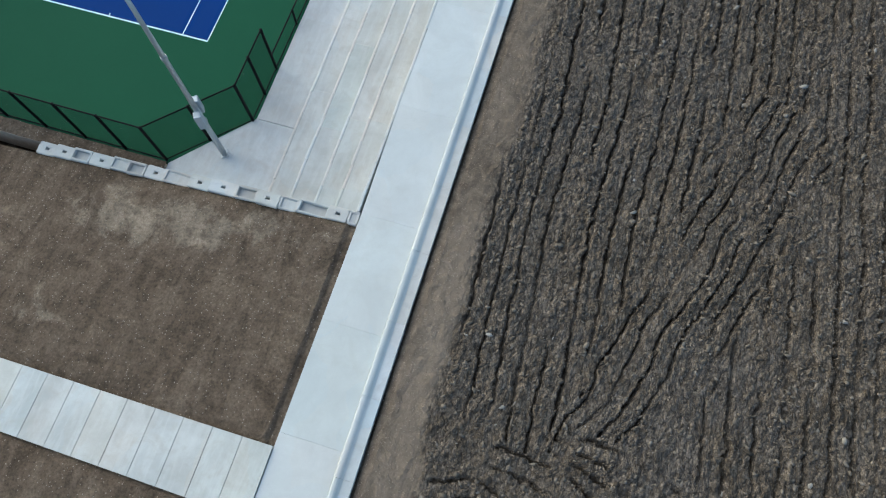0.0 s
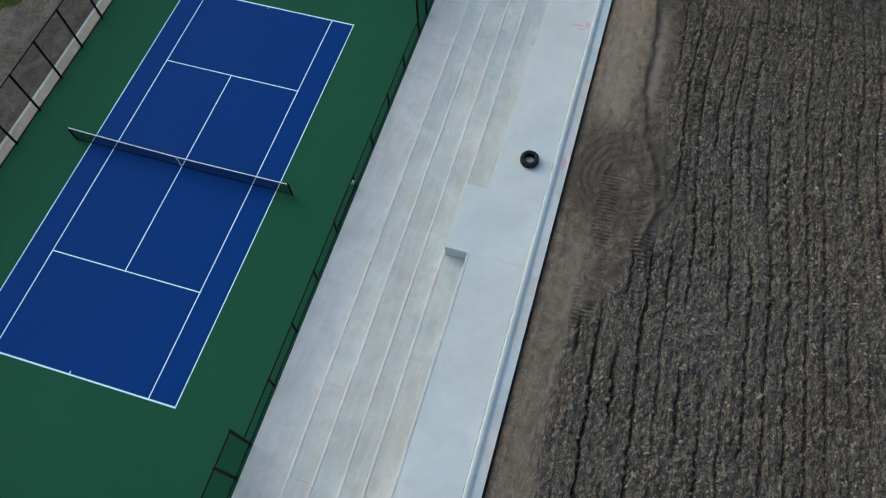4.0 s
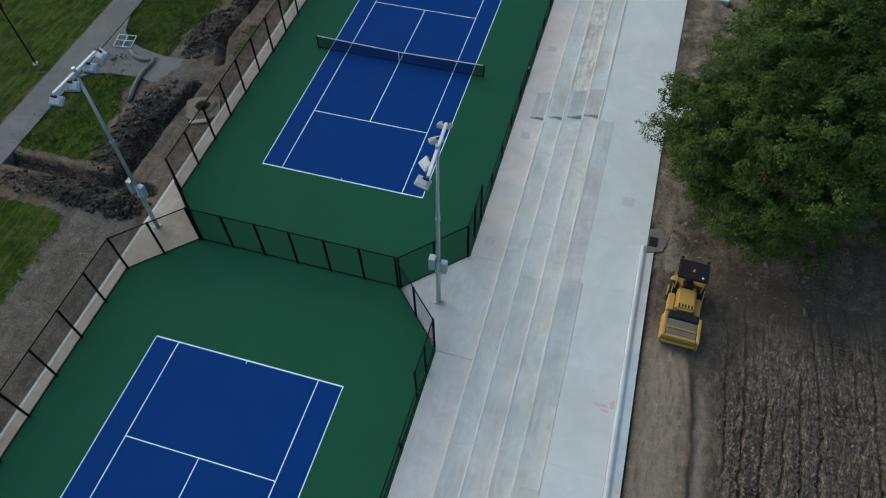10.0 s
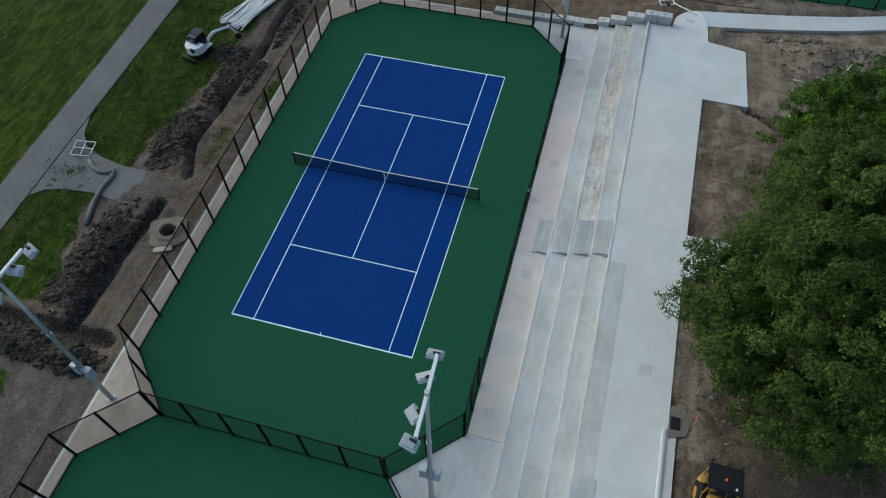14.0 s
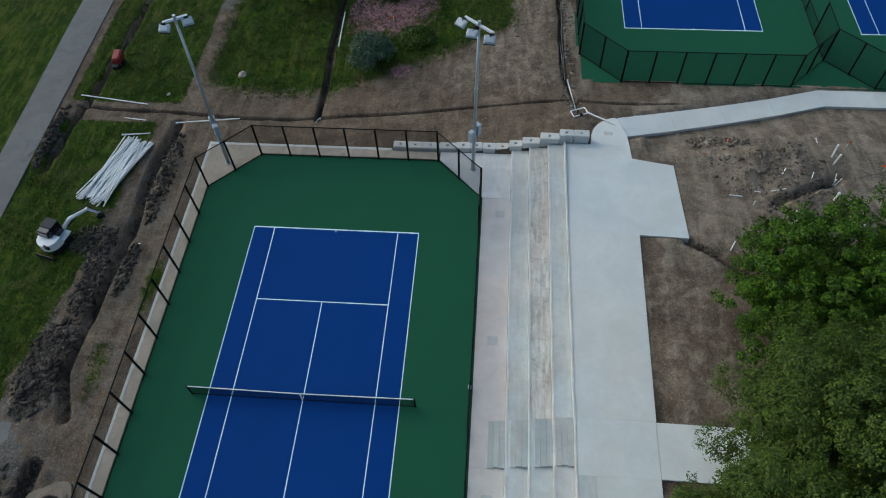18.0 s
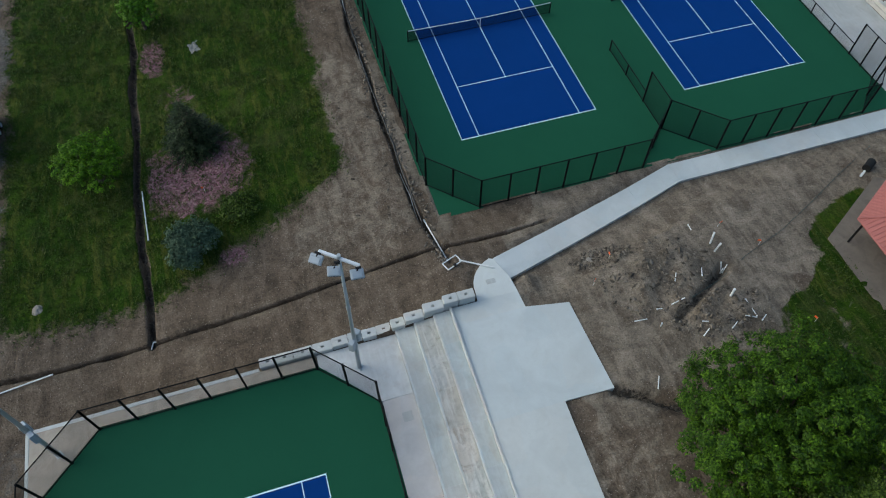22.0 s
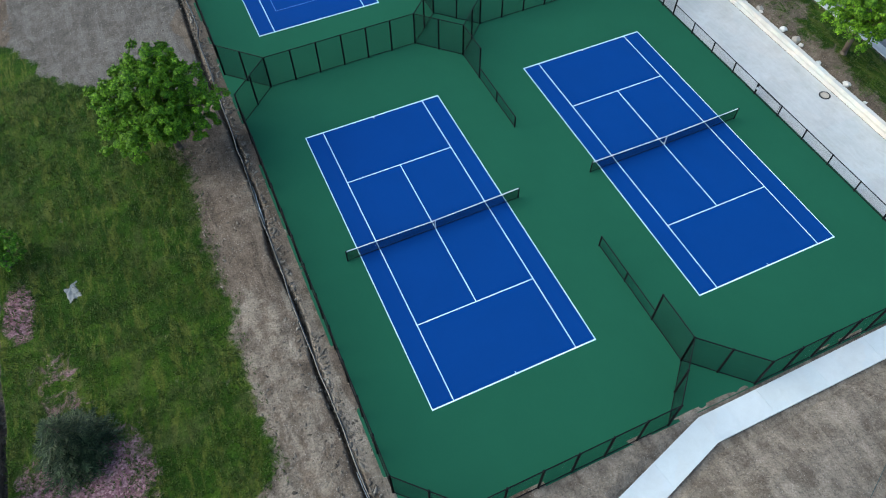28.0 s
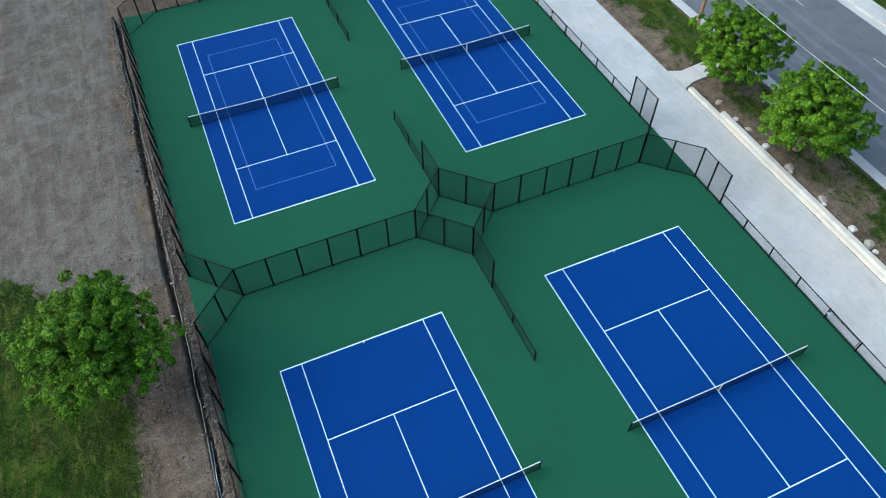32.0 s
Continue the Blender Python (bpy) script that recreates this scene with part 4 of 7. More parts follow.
AX0, AX1, AY0, AY1, AK = -9.42, 9.42, -18.55, 18.52, 3.1
BX0, BX1, BY0, BY1 = -9.3, 9.6, 18.52, 55.25
tennis_court("court_1", 0.0, 0.0, octagon(AX0 - 0.12, AY0 - 0.12, AX1 + 0.12, AY1 - 0.002, AK), False)
tennis_court("court_2", 0.2, 37.06, octagon(BX0 - 0.12, BY0 + 0.002, BX1 + 0.12, BY1 + 0.1, AK), False)
WX, MX, EX, SY, MY, NY = 16.8, 35.5, 54.3, 63.95, 100.75, 137.45
tennis_court("court_3", 26.1, 82.26, [(16.6, 63.85), (MX, 63.85), (MX, MY), (16.6, MY)], False)
tennis_court("court_4", 44.75, 82.16, [(MX, 63.85), (54.5, 63.85), (54.5, MY), (MX, MY)], False)
tennis_court("court_5", 26.2, 119.2, [(16.6, MY), (MX, MY), (MX, NY + 0.2), (16.6, NY + 0.2)], True)
tennis_court("court_6", 44.85, 119.2, [(MX, MY), (54.5, MY), (54.5, NY + 0.2), (MX, NY + 0.2)], True)


def tennis_net(cx, cy):
    n = thing("tennis_net", "black tennis net with white headband between dark posts", "tennis net", pose(cx, cy, 0), "nets of the courts")
    half = HW + 0.914
    for s in (-1, 1):
        p = tube((s * half, 0, 0), (s * half, 0, 1.09), 0.045, n=10)
        add_tube(p, (s * half, 0, 1.09), (s * half, 0, 1.11), 0.055, n=10)
        part("post", p, "fence_black", n)
    k = 12
    bm, tape = bmesh.new(), bmesh.new()

    def top(u):
        return 0.914 + 0.156 * abs(u) ** 1.15

    us = [-1 + 2 * i / k for i in range(k + 1)]
    for y in (-0.008, 0.008):
        row = [(bm.verts.new((u * half, y, 0.03)), bm.verts.new((u * half, y, top(u) - 0.03))) for u in us]
        for (a, b), (c, d) in zip(row[:-1], row[1:]):
            bm.faces.new((a, c, d, b))
    for a, b in zip(us[:-1], us[1:]):
        vs = [tape.verts.new((u * half, y, top(u) + dz)) for u in (a, b) for y in (-0.02, 0.02) for dz in (-0.03, 0.022)]
        for f in ((0, 1, 3, 2), (4, 6, 7, 5), (0, 4, 5, 1), (2, 3, 7, 6), (1, 5, 7, 3), (0, 2, 6, 4)):
            tape.faces.new([vs[i] for i in f])
    part("netting", bm, "net_cord", n)
    part("headband", tape, "net_tape", n, "white headband")
    part("centre_strap", box(-0.03, -0.03, 0.012, 0.03, 0.03, 0.91), "net_tape", n, "white centre strap")
    part("bottom_cord", tube((-half, 0, 0.035), (half, 0, 0.035), 0.018, n=6), "fence_black", n)
    return n


net = tennis_net(0.0, 0.0)
for cx, cy in ((0.2, 37.06), (26.1, 82.26), (44.75, 82.16), (26.2, 119.2), (44.85, 119.2)):
    copy_thing(net, pose(cx, cy, 0))

# ---- fences ----
POST = {}


def fence(name, a, b, count, high, label, ends=(True, True), gate=None):
    """A straight run of chain-link fence from a to b in that many bays; gate: the bay that is a gate."""
    a, b = Vector((*a, 0)), Vector((*b, 0))
    run = (b - a).length
    turn = math.degrees(math.atan2(b.y - a.y, b.x - a.x))
    f = thing(name, label, "fence", pose(a.x, a.y, 0, 0, 0, turn), "fences round the courts")
    step = run / count
    key = (high, step)
    if key not in POST:
        bm = tube((0, 0, -0.05), (0, 0, high), 0.07 if high > 2 else 0.058, n=8)
        add_tube(bm, (0, 0, high), (0, 0, high + 0.035), 0.078 if high > 2 else 0.064, 0.015, n=8)
        sheet = box(0.03, -0.006, 0.06, step - 0.03, 0.006, high - 0.03)
        rail = tube((0, 0, high - 0.02), (step, 0, high - 0.02), 0.036, n=6)
        low = tube((0, 0, 0.07), (step, 0, 0.07), 0.03, n=6)
        POST[key] = [part("post", bm, "fence_black", f), part("mesh_panel", sheet, "chain_link" if high > 2 else "light_mesh", f), part("top_rail", rail, "fence_black", f), part("bottom_rail", low, "fence_black", f)]
        first = True
    else:
        first = False
    post, sheet, rail, low = POST[key]
    for i in range(count + 1):
        if (i == 0 and not ends[0]) or (i == count and not ends[1]):
            if first and i == 0:
                post.parent = f
            continue
        if first and i == 0:
            continue
        share("post", post, f, pose(i * step, 0, 0))
    for i in range(count):
        if first and i == 0:
            continue
        for nm, ob in (("mesh_panel", sheet), ("top_rail", rail), ("bottom_rail", low)):
            share(nm, ob, f, pose(i * step, 0, 0))
    if gate is not None:
        x0, x1 = gate * step + 0.12, (gate + 1) * step - 0.12
        g = bmesh.new()
        for p, q in (((x0, 0.05, 0.12), (x0, 0.05, high - 0.06)), ((x1, 0.05, 0.12), (x1, 0.05, high - 0.06)), ((x0, 0.05, high - 0.06), (x1, 0.05, high - 0.06)), ((x0, 0.05, 0.12), (x1, 0.05, 0.12))):
            add_tube(g, p, q, 0.022, n=6)
        gg = part("gate", g, "fence_black", f, "low black gate leaf")
        part("latch", box(x1 - 0.1, -0.06, high * 0.55, x1 + 0.1, 0.12, high * 0.55 + 0.18, 0.02), "lamp_grey", gg, "grey latch plate")
    return f


TALL, LOW = 3.0, 1.07
TL, LL = "tall black chain-link fence with dark posts at the court edge", "low black chain-link fence beside the court"


def low_side(x, y0, y1, n, gate):
    """A side open to view: tall bays by the corners, a low fence with a gate between."""
    fence("tall_fence", (x, y0), (x, y0 + 3.05), 2, TALL, TL, (False, True))
    fence("low_fence", (x, y0 + 3.05), (x, y1 - 3.05), n, LOW, LL, (False, False), gate)
    fence("tall_fence", (x, y1 - 3.05), (x, y1), 2, TALL, TL, (True, False))


def corner(a, b):
    fence("corner_fence", a, b, 2, TALL, TL)


for x0, y0, x1, y1 in ((AX0, AY0, AX1, AY1), (BX0, BY0, BX1, BY1)):
    k = AK
    for a, b in (((x0 + k, y0), (x0, y0 + k)), ((x1 - k, y0), (x1, y0 + k)), ((x0, y1 - k), (x0 + k, y1)), ((x1, y1 - k), (x1 - k, y1))):
        corner(a, b)
    fence("tall_fence", (x0, y0 + k), (x0, y1 - k), 13, TALL, TL, (False, False))
    low_side(x1, y0 + k, y1 - k, 9, 4)
fence("tall_fence", (AX0 + AK, AY0), (AX1 - AK, AY0), 6, TALL, TL, (False, False))
fence("tall_fence", (-6.2, AY1), (6.35, AY1), 6, TALL, TL, (False, False))
fence("tall_fence", (BX0 + AK, BY1), (BX1 - AK, BY1), 6, TALL, TL, (False, False))
K = 3.05
for x0, x1 in ((WX, MX), (MX, EX)):
    for y0, y1 in ((SY, MY), (MY, NY)):
        for a, b in (((x0 + K, y0), (x0, y0 + K)), ((x1 - K, y0), (x1, y0 + K)), ((x0, y1 - K), (x0 + K, y1)), ((x1, y1 - K), (x1 - K, y1))):
            corner(a, b)
    for y in (SY, MY, NY):
        fence("tall_fence", (x0 + K, y), (x1 - K, y), 6, TALL, TL, (False, False))
for y0, y1 in ((SY + K, MY - K), (MY + K, NY - K)):
    fence("tall_fence", (WX, y0), (WX, y1), 13, TALL, TL, (False, False))
    low_side(EX, y0, y1, 9, 4)
    fence("tall_divider", (MX, y0), (MX, y0 + 3.1), 1, TALL, TL, (False, True))
    fence("low_divider", (MX, y0 + 3.1), (MX, y0 + 9.3), 2, LOW, "low black chain-link divider between two courts", (False, True))
    fence("low_divider", (MX, y1 - 9.2), (MX, y1 - 3.1), 2, LOW, "low black chain-link divider between two courts", (True, False))
    fence("tall_divider", (MX, y1 - 3.1), (MX, y1), 1, TALL, TL, (True, False))

# ---- seat terraces and the upper walk ----
STEP = 0.37
ROWX = [11.62, 12.82, 14.08, 15.14, 16.36]
Y0, Y1 = -19.35, 56.2


def slab_pieces(parent, cuts, x0, x1, z0, top, material, gap=0.003):
    """Pours of concrete between the cuts along y, each its own piece; x0, x1 and top may vary with y."""
    fx0 = x0 if callable(x0) else (lambda y: x0)
    fx1 = x1 if callable(x1) else (lambda y: x1)
    for a, b in zip(cuts[:-1], cuts[1:]):
        pts = [(fx0(a + gap), a + gap), (fx1(a + gap), a + gap), (fx1(b - gap), b - gap), (fx0(b - gap), b - gap)]
        part("slab", prism(pts, z0, top), material, parent)


rng = random.Random(5)


def cuts(a, b, step, wobble=0.0):
    n = max(1, round((b - a) / step))
    return [a] + [a + (b - a) * i / n + rng.uniform(-wobble, wobble) for i in range(1, n)] + [b]


lower = thing("lower_plaza", "pale cast concrete paving beside the courts", "pavement", kind="structure")
slab_pieces(lower, cuts(-15.3, 15.2, 6.1), lambda y: 9.56, 11.615, -0.5, lambda x, y: 0.012, "plaza_concrete")
slab_pieces(lower, cuts(21.75, 52.1, 6.1), lambda y: 9.74, 11.615, -0.5, lambda x, y: 0.012, "plaza_pink")
part("slab", prism([(6.5, -19.4), (11.615, -19.4), (11.615, -15.32), (9.56, -15.32), (6.46, -18.68)], -0.5, 0.012), "plaza_concrete", lower)
part("slab", prism([(9.56, 15.22), (11.615, 15.22), (11.615, 21.73), (9.74, 21.73), (6.62, 18.6), (6.47, 18.46)], -0.5, 0.012), "plaza_concrete", lower)
part("slab", prism([(9.74, 52.12), (11.615, 52.12), (11.615, 56.15), (6.6, 56.15), (6.6, 55.4)], -0.5, 0.012), "plaza_concrete", lower)
for x, y in ((10.54, 23.1), (10.73, 32.2), (10.76, 41.4), (10.95, 50.8)):
    part("drain_cover", box(x - 0.3, y - 0.3, 0.0, x + 0.3, y + 0.3, 0.018, 0.008), "sidewalk_concrete", lower, "small grey drain cover")

terraces = thing("seat_terraces", "broad concrete seat steps edged with cast blocks", "terraces", kind="structure")
for k in range(4):
    z = STEP * (k + 1)
    x0, x1 = ROWX[k] + 0.125, ROWX[k + 1]
    if k == 3:
        slab_pieces(terraces, cuts(Y0, -1.72, 6.0, 1.2), x0, x1, -0.4, lambda x, y, z=z: z, "tread_concrete")
        slab_pieces(terraces, cuts(1.9, 20.6, 6.0, 1.2), x0, x1, -0.4, lambda x, y, z=z: z, "tread_concrete")
        slab_pieces(terraces, cuts(20.6, 33.395, 4.2, 0.2), x0, 16.216, -0.4, lambda x, y, z=z: z, "tread_concrete")
    else:
        worn = ("tread_concrete", "tread_stained", "tread_concrete")[k]
        slab_pieces(terraces, cuts(Y0, 36.5, 5.0, 1.2), x0, x1, -0.4, lambda x, y, z=z: z, "tread_concrete")
        slab_pieces(terraces, cuts(36.5, Y1, 2.4, 0.3), x0, x1, -0.4, lambda x, y, z=z: z, worn)


def edge_block(long, high):
    """A cast wall block with a worn, rounded nose."""
    bm = box(0, 0.002, -0.3, 0.13, long - 0.002, high + 0.014, 0.02)
    for v in bm.verts:
        v.co.x += 0.02 * noise.noise(v.co * 6)
        v.co.z += 0.008 * noise.noise(v.co * 7 + Vector((5, 0, 0)))
    return bm


blocks = []
for k in range(5):
    y, i = Y0, 0
    y_end = Y1 if k < 4 else -1.74
    while y < y_end - 0.3:
        if len(blocks) < 6:
            b = part("edge_block", edge_block(1.2, 0.0), "cap_concrete", terraces)
            blocks.append(b)
        else:
            b = share("edge_block", blocks[rng.randrange(6)], terraces)
        long = min(1.2, y_end - y)
        z = STEP * (k + 1) if k < 4 else float(walk_z(y + 0.6)) + 0.0
        b.matrix_basis = pose(ROWX[k] + rng.uniform(-0.012, 0.012), y, z + rng.uniform(-0.006, 0.006), 0, 0, rng.uniform(-0.6, 0.6)) @ Matrix.Diagonal((1, long / 1.2, 1, 1))
        y += 1.2
# risers below the blocks
for k in range(5):
    y_end = Y1 if k < 4 else -1.74
    z = STEP * (k + 1) if k < 4 else 2.28
    part("riser", box(ROWX[k] + 0.015, Y0, -0.4, ROWX[k] + 0.12, y_end, z - 0.1), "block_concrete", terraces)
# flights of three steps set into each seat step
for k in range(4):
    x, z = ROWX[k], STEP * k
    for i in range(3):
        part("stair_step", box(x - 0.93 + 0.31 * i, 33.9 + rng.uniform(-0.04, 0.04), z - 0.2, x - 0.628 + 0.31 * i, 36.45, z + STEP * (0.24 + 0.25 * i), 0.012), "stair_concrete", terraces, "weathered grey stair step")

walk_way = thing("upper_walk", "smooth pale concrete walk above the seat steps", "pavement", kind="structure")
zt = lambda x, y: float(walk_z(y))
W0 = 16.62
slab_pieces(walk_way, [-60, -52, -44, -40, -36, -32.2, -28.6, -24.1, -19.4, -14, -8.2, -1.72], lambda y: W0 if y < -19.38 else 16.488, 19.08, -0.4, zt, "walk_concrete")
slab_pieces(walk_way, [-1.72, 1.9], 15.272, 19.08, -0.4, zt, "walk_concrete")
slab_pieces(walk_way, [1.9, 10.2, 15.4, 20.6], 16.38, 19.08, -0.4, zt, "walk_concrete")
slab_pieces(walk_way, [20.6, 24.0], 16.22, 19.08, -0.4, zt, "walk_concrete")
slab_pieces(walk_way, [24.0, 33.4], 16.22, 19.42, -0.4, zt, "walk_concrete")
slab_pieces(walk_way, [33.4, 36.45], 15.272, 19.42, -0.4, zt, "walk_concrete")
slab_pieces(walk_way, [36.45, 48.53], 15.272, lambda y: 19.45 + 0.015 * (y - 36), -0.4, zt, "walk_concrete")
part("slab", prism([(19.44, 33.45), (32, 33.3), (32, 36.3), (19.44, 36.4)], -0.4, zt), "walk_concrete", walk_way)
# apron and the sweep into the path
sweep = [(17.1, 56.9)] + [(17.1 + 2.6 * (1 - math.cos(a)), 56.9 + 2.5 * math.sin(a)) for a in [radians(d) for d in (10, 20, 30, 40, 50, 60, 70, 78)]]
for ring in ([(15.272, 48.52), (19.68, 48.52), (22.66, 48.42), (22.4, 54.45), (19.7, 54.95), (15.272, 54.95)], [(15.272, 54.953), (19.7, 54.953), (19.64, 56.2), (15.272, 56.2)], [(17.0, 56.203), (19.64, 56.203), (19.58, 57.38), (19.06, 59.13)] + sweep[::-1][1:]):
    part("slab", prism(ring, -0.4, zt), "walk_concrete", walk_way)
for x, y in ((18.0, 27.0),):
    part("cover_plate", box(x - 0.33, y - 0.33, float(walk_z(y)) - 0.05, x + 0.33, y + 0.33, float(walk_z(y)) + 0.008, 0.004), "tread_concrete", walk_way, "square cover plate")
part("cover_plate", box(18.0, 57.0, 0, 18.6, 57.6, 0.01, 0.004, Matrix.Translation((0, 0, float(walk_z(57.3)) - 0.002))), "tread_concrete", walk_way, "square cover plate")
path_z = lambda x, y: float(np.interp(x, [19, 25, 30], [0.95, 0.35, 0.03])) if y < 64 else 0.03
link_path = thing("link_path", "pale concrete footpath leading past the fenced courts", "footpath", kind="structure")
pa = [(19.063, 59.135), (34.3, 63.62), (54.6, 63.7)]
pb = [(19.584, 57.384), (34.45, 61.95), (54.6, 62.0)]
for (a0, a1), (b0, b1), n in ((pa[:2], pb[:2], 4), (pa[1:], pb[1:], 5)):
    for i in range(n):
        u, v = i / n + 0.0002, (i + 1) / n - 0.0002
        l = lambda p, q, s: (p[0] + (q[0] - p[0]) * s, p[1] + (q[1] - p[1]) * s)
        part("slab", prism([l(b0, b1, u), l(b0, b1, v), l(a0, a1, v), l(a0, a1, u)], -0.4, path_z), "walk_concrete", link_path)

kerb = thing("kerb", "raised concrete kerb with gutter along the walk", "kerb", kind="structure")
ys = [-60 + 3.05 * i for i in range(28)]
for a, b in zip(ys[:-1], ys[1:]):
    b = b if b < 22 else 24.0
    low = lambda x, y: float(walk_z(y)) - 0.02
    bm = bmesh.new()
    ends = []
    for y in (a + 0.006, b - 0.006):
        w = float(walk_z(y))
        ends.append([bm.verts.new((x, y, z)) for x, z in ((19.1, -0.4), (19.1, w + 0.07), (19.13, w + 0.12), (19.19, w + 0.14), (19.27, w + 0.13), (19.34, w + 0.09), (19.40, w + 0.02), (19.46, w - 0.02), (19.46, -0.4))])
    for i in range(8):
        bm.faces.new((ends[0][i], ends[0][i + 1], ends[1][i + 1], ends[1][i]))
    bm.faces.new(ends[0][::-1]), bm.faces.new(ends[1])
    bmesh.ops.recalc_face_normals(bm, faces=bm.faces)
    part("kerb_stone", bm, "walk_concrete", kerb)
    part("gutter", prism([(19.462, a + 0.004), (19.84, a + 0.004), (19.84, b - 0.004), (19.462, b - 0.004)], -0.4, low), "cap_concrete", kerb)
inlet = thing("storm_inlet", "concrete gutter inlet with a dark iron grate", "storm drain", kind="structure")
part("apron", prism([(19.44, 23.6), (20.3, 23.9), (20.5, 24.7), (20.0, 25.5), (19.46, 25.3)], 0.4, 1.5), "manhole_concrete", inlet)
part("grate", box(19.48, 24.1, 1.2, 19.95, 24.75, 1.56, 0.02), "machine_black", inlet, "black iron grate")

# side path on the south with tooled panels
side = thing("side_path", "tooled concrete path panels crossing the bare earth", "footpath", kind="structure")
for i in range(16):
    u, v = 16.6 - 1.26 * i - 0.012, 16.6 - 1.26 * (i + 1) + 0.012
    sz = lambda x, y: float(land_z(x, -30.4)) + 0.07
    part("slab", prism([(v, -31.75), (u, -31.75), (u, -29.15), (v, -29.15)], -1.5, sz), "tread_concrete", side)


def parapet(name, y, x0, x1, z_of, label, kinds):
    """A row of precast wall blocks, some hollow, some filled, that steps up the slope."""
    p = thing(name, label, "block wall", kind="structure")
    x, i = x0, 0
    while x < x1 - 0.3:
        l = min(rng.uniform(0.85, 1.4), x1 - x)
        kind = kinds[i % len(kinds)]
        w, h, t = 0.62, 0.46, 0.1
        bm = bmesh.new()
        if kind == 4:
            # nearly solid, with one slot for lifting
            m = l / 2 - 0.01
            add_box(bm, 0, 0, 0, l - 0.02, 0.26, h, 0.035, None, 2)
            add_box(bm, 0, w - 0.25, 0, l - 0.02, w, h, 0.035, None, 2)
            add_box(bm, 0, 0.2, 0, m - 0.1, w - 0.2, h - 0.004, 0.01)
            add_box(bm, m + 0.1, 0.2, 0, l - 0.02, w - 0.2, h - 0.004, 0.01)
        else:
            add_box(bm, 0, 0, 0, l - 0.02, t, h, 0.035, None, 2)
            add_box(bm, 0, w - t, 0, l - 0.02, w, h, 0.035, None, 2)
            add_box(bm, 0, t, 0, t, w - t, h - 0.01, 0.015)
            add_box(bm, l - 0.02 - t, t, 0, l - 0.02, w - t, h - 0.015, 0.015)
        if kind == 1:
            add_box(bm, l * 0.3, t, 0, l * 0.3 + t, w - t, h - 0.02, 0.015)
            add_box(bm, l * 0.3 + t, t, 0, l - t - 0.02, w - t, h - 0.03)
        if kind == 3:
            add_box(bm, t, t, 0, l * 0.42, w - t, h - 0.02)
            add_box(bm, l * 0.6, t, 0, l - t - 0.02, w - t, h - 0.02)
        for v in bm.verts:
            v.co += Vector((noise.noise(v.co * 5), noise.noise(v.co * 5 + Vector((3, 1, i))), noise.noise(v.co * 4))) * 0.016
        b = part("wall_block", bm, "block_concrete", p)
        floor = (0.26, 0.05, 0.38, 0.05, 0.12)[kind]
        part("core_fill", box(t - 0.01, t - 0.01, 0.01, l - t - 0.01, w - t + 0.01, floor), ("sidewalk_concrete", "joint_dark", "tread_concrete", "joint_dark", "joint_dark")[kind], b, "gritty fill inside the block")
        b.matrix_basis = pose(x, y + rng.uniform(-0.04, 0.04), z_of(x + l / 2) - 0.46, 0, 0, rng.uniform(-1.5, 1.5))
        part("footing", box(0.02, 0.05, -3.0, l - 0.03, w - 0.05, 0.004), "block_concrete", b)
        x += l
        i += 1
    return p


parapet("south_block_wall", -20.0, 0.4, 16.6, lambda x: 0.34 + round((x - 0.5) * 0.1355 / 0.19) * 0.19, "stepped row of hollow and filled precast concrete blocks by the earth bank", (4, 4, 0, 4, 2, 0, 4, 2))
parapet("north_block_wall", 56.22, 3.2, 17.0, lambda x: 0.32 + (STEP * sum(x > r for r in ROWX[:4]) + (0.08 if x > 8 else 0) + (0.12 if x > 14 else 0)), "stepped row of slotted precast concrete blocks above the slope", (4,))

# strip of raw earth between the fence and the blocks
sx, sy = np.meshgrid(np.linspace(-9.6, 6.44, 65), np.linspace(-19.42, -18.69, 6))
sz = 0.13 + 0.05 * value_noise(sx, sy, 0.5, 81) + 0.03 * value_noise(sx, sy, 0.22, 82)
si = (np.arange(5)[:, None] * 65 + np.arange(64)[None]).ravel()
tagged(new("earth_strip", raw_mesh("earth_strip", np.stack([sx.ravel(), sy.ravel(), sz.ravel()], 1), np.stack([si, si + 1, si + 66, si + 65], 1), "ground_mix", True)), "strip of raw brown earth behind the fence", "earth", kind="structure")

# concrete shelf and wall along the low west side
shelf = thing("retaining_wall", "tan concrete shelf on a low wall along the fence", "retaining wall", kind="structure")
part("shelf", prism([(-10.1, -16.8), (AX0 - 0.13, -15.4), (AX0 - 0.13, 15.4), (-6.42, 18.46), (-6.28, 18.58), (BX0 - 0.13, 21.7), (BX0 - 0.13, 52.2), (-6.2, 55.4), (6.5, 55.4), (6.5, 56.1), (-10.1, 56.1)], -0.6, 0.03), "footing_concrete", shelf)
part("coping", box(-10.3, -17.0, -0.5, -10.104, 56.36, 0.04, 0.02), "cap_concrete", shelf, "pale concrete coping")
part("coping", box(-10.1, 56.104, -0.5, 3.1, 56.33, 0.05, 0.02), "cap_concrete", shelf, "pale concrete coping")
part("wall_face", box(-10.28, -17.0, -3.4, -10.12, 56.3, -0.5), "footing_concrete", shelf)
part("wall_face", box(-10.1, 56.12, -3.4, 3.1, 56.3, -0.5), "footing_concrete", shelf)
part("strip", prism([(-10.1, -19.4), (6.4, -19.4), (6.4, -18.75), (-6.2, -18.75), (-9.4, -16.9), (-10.1, -16.9)], -1.5, 0.0), "footing_concrete", shelf, "strip of tan gravelly fill")

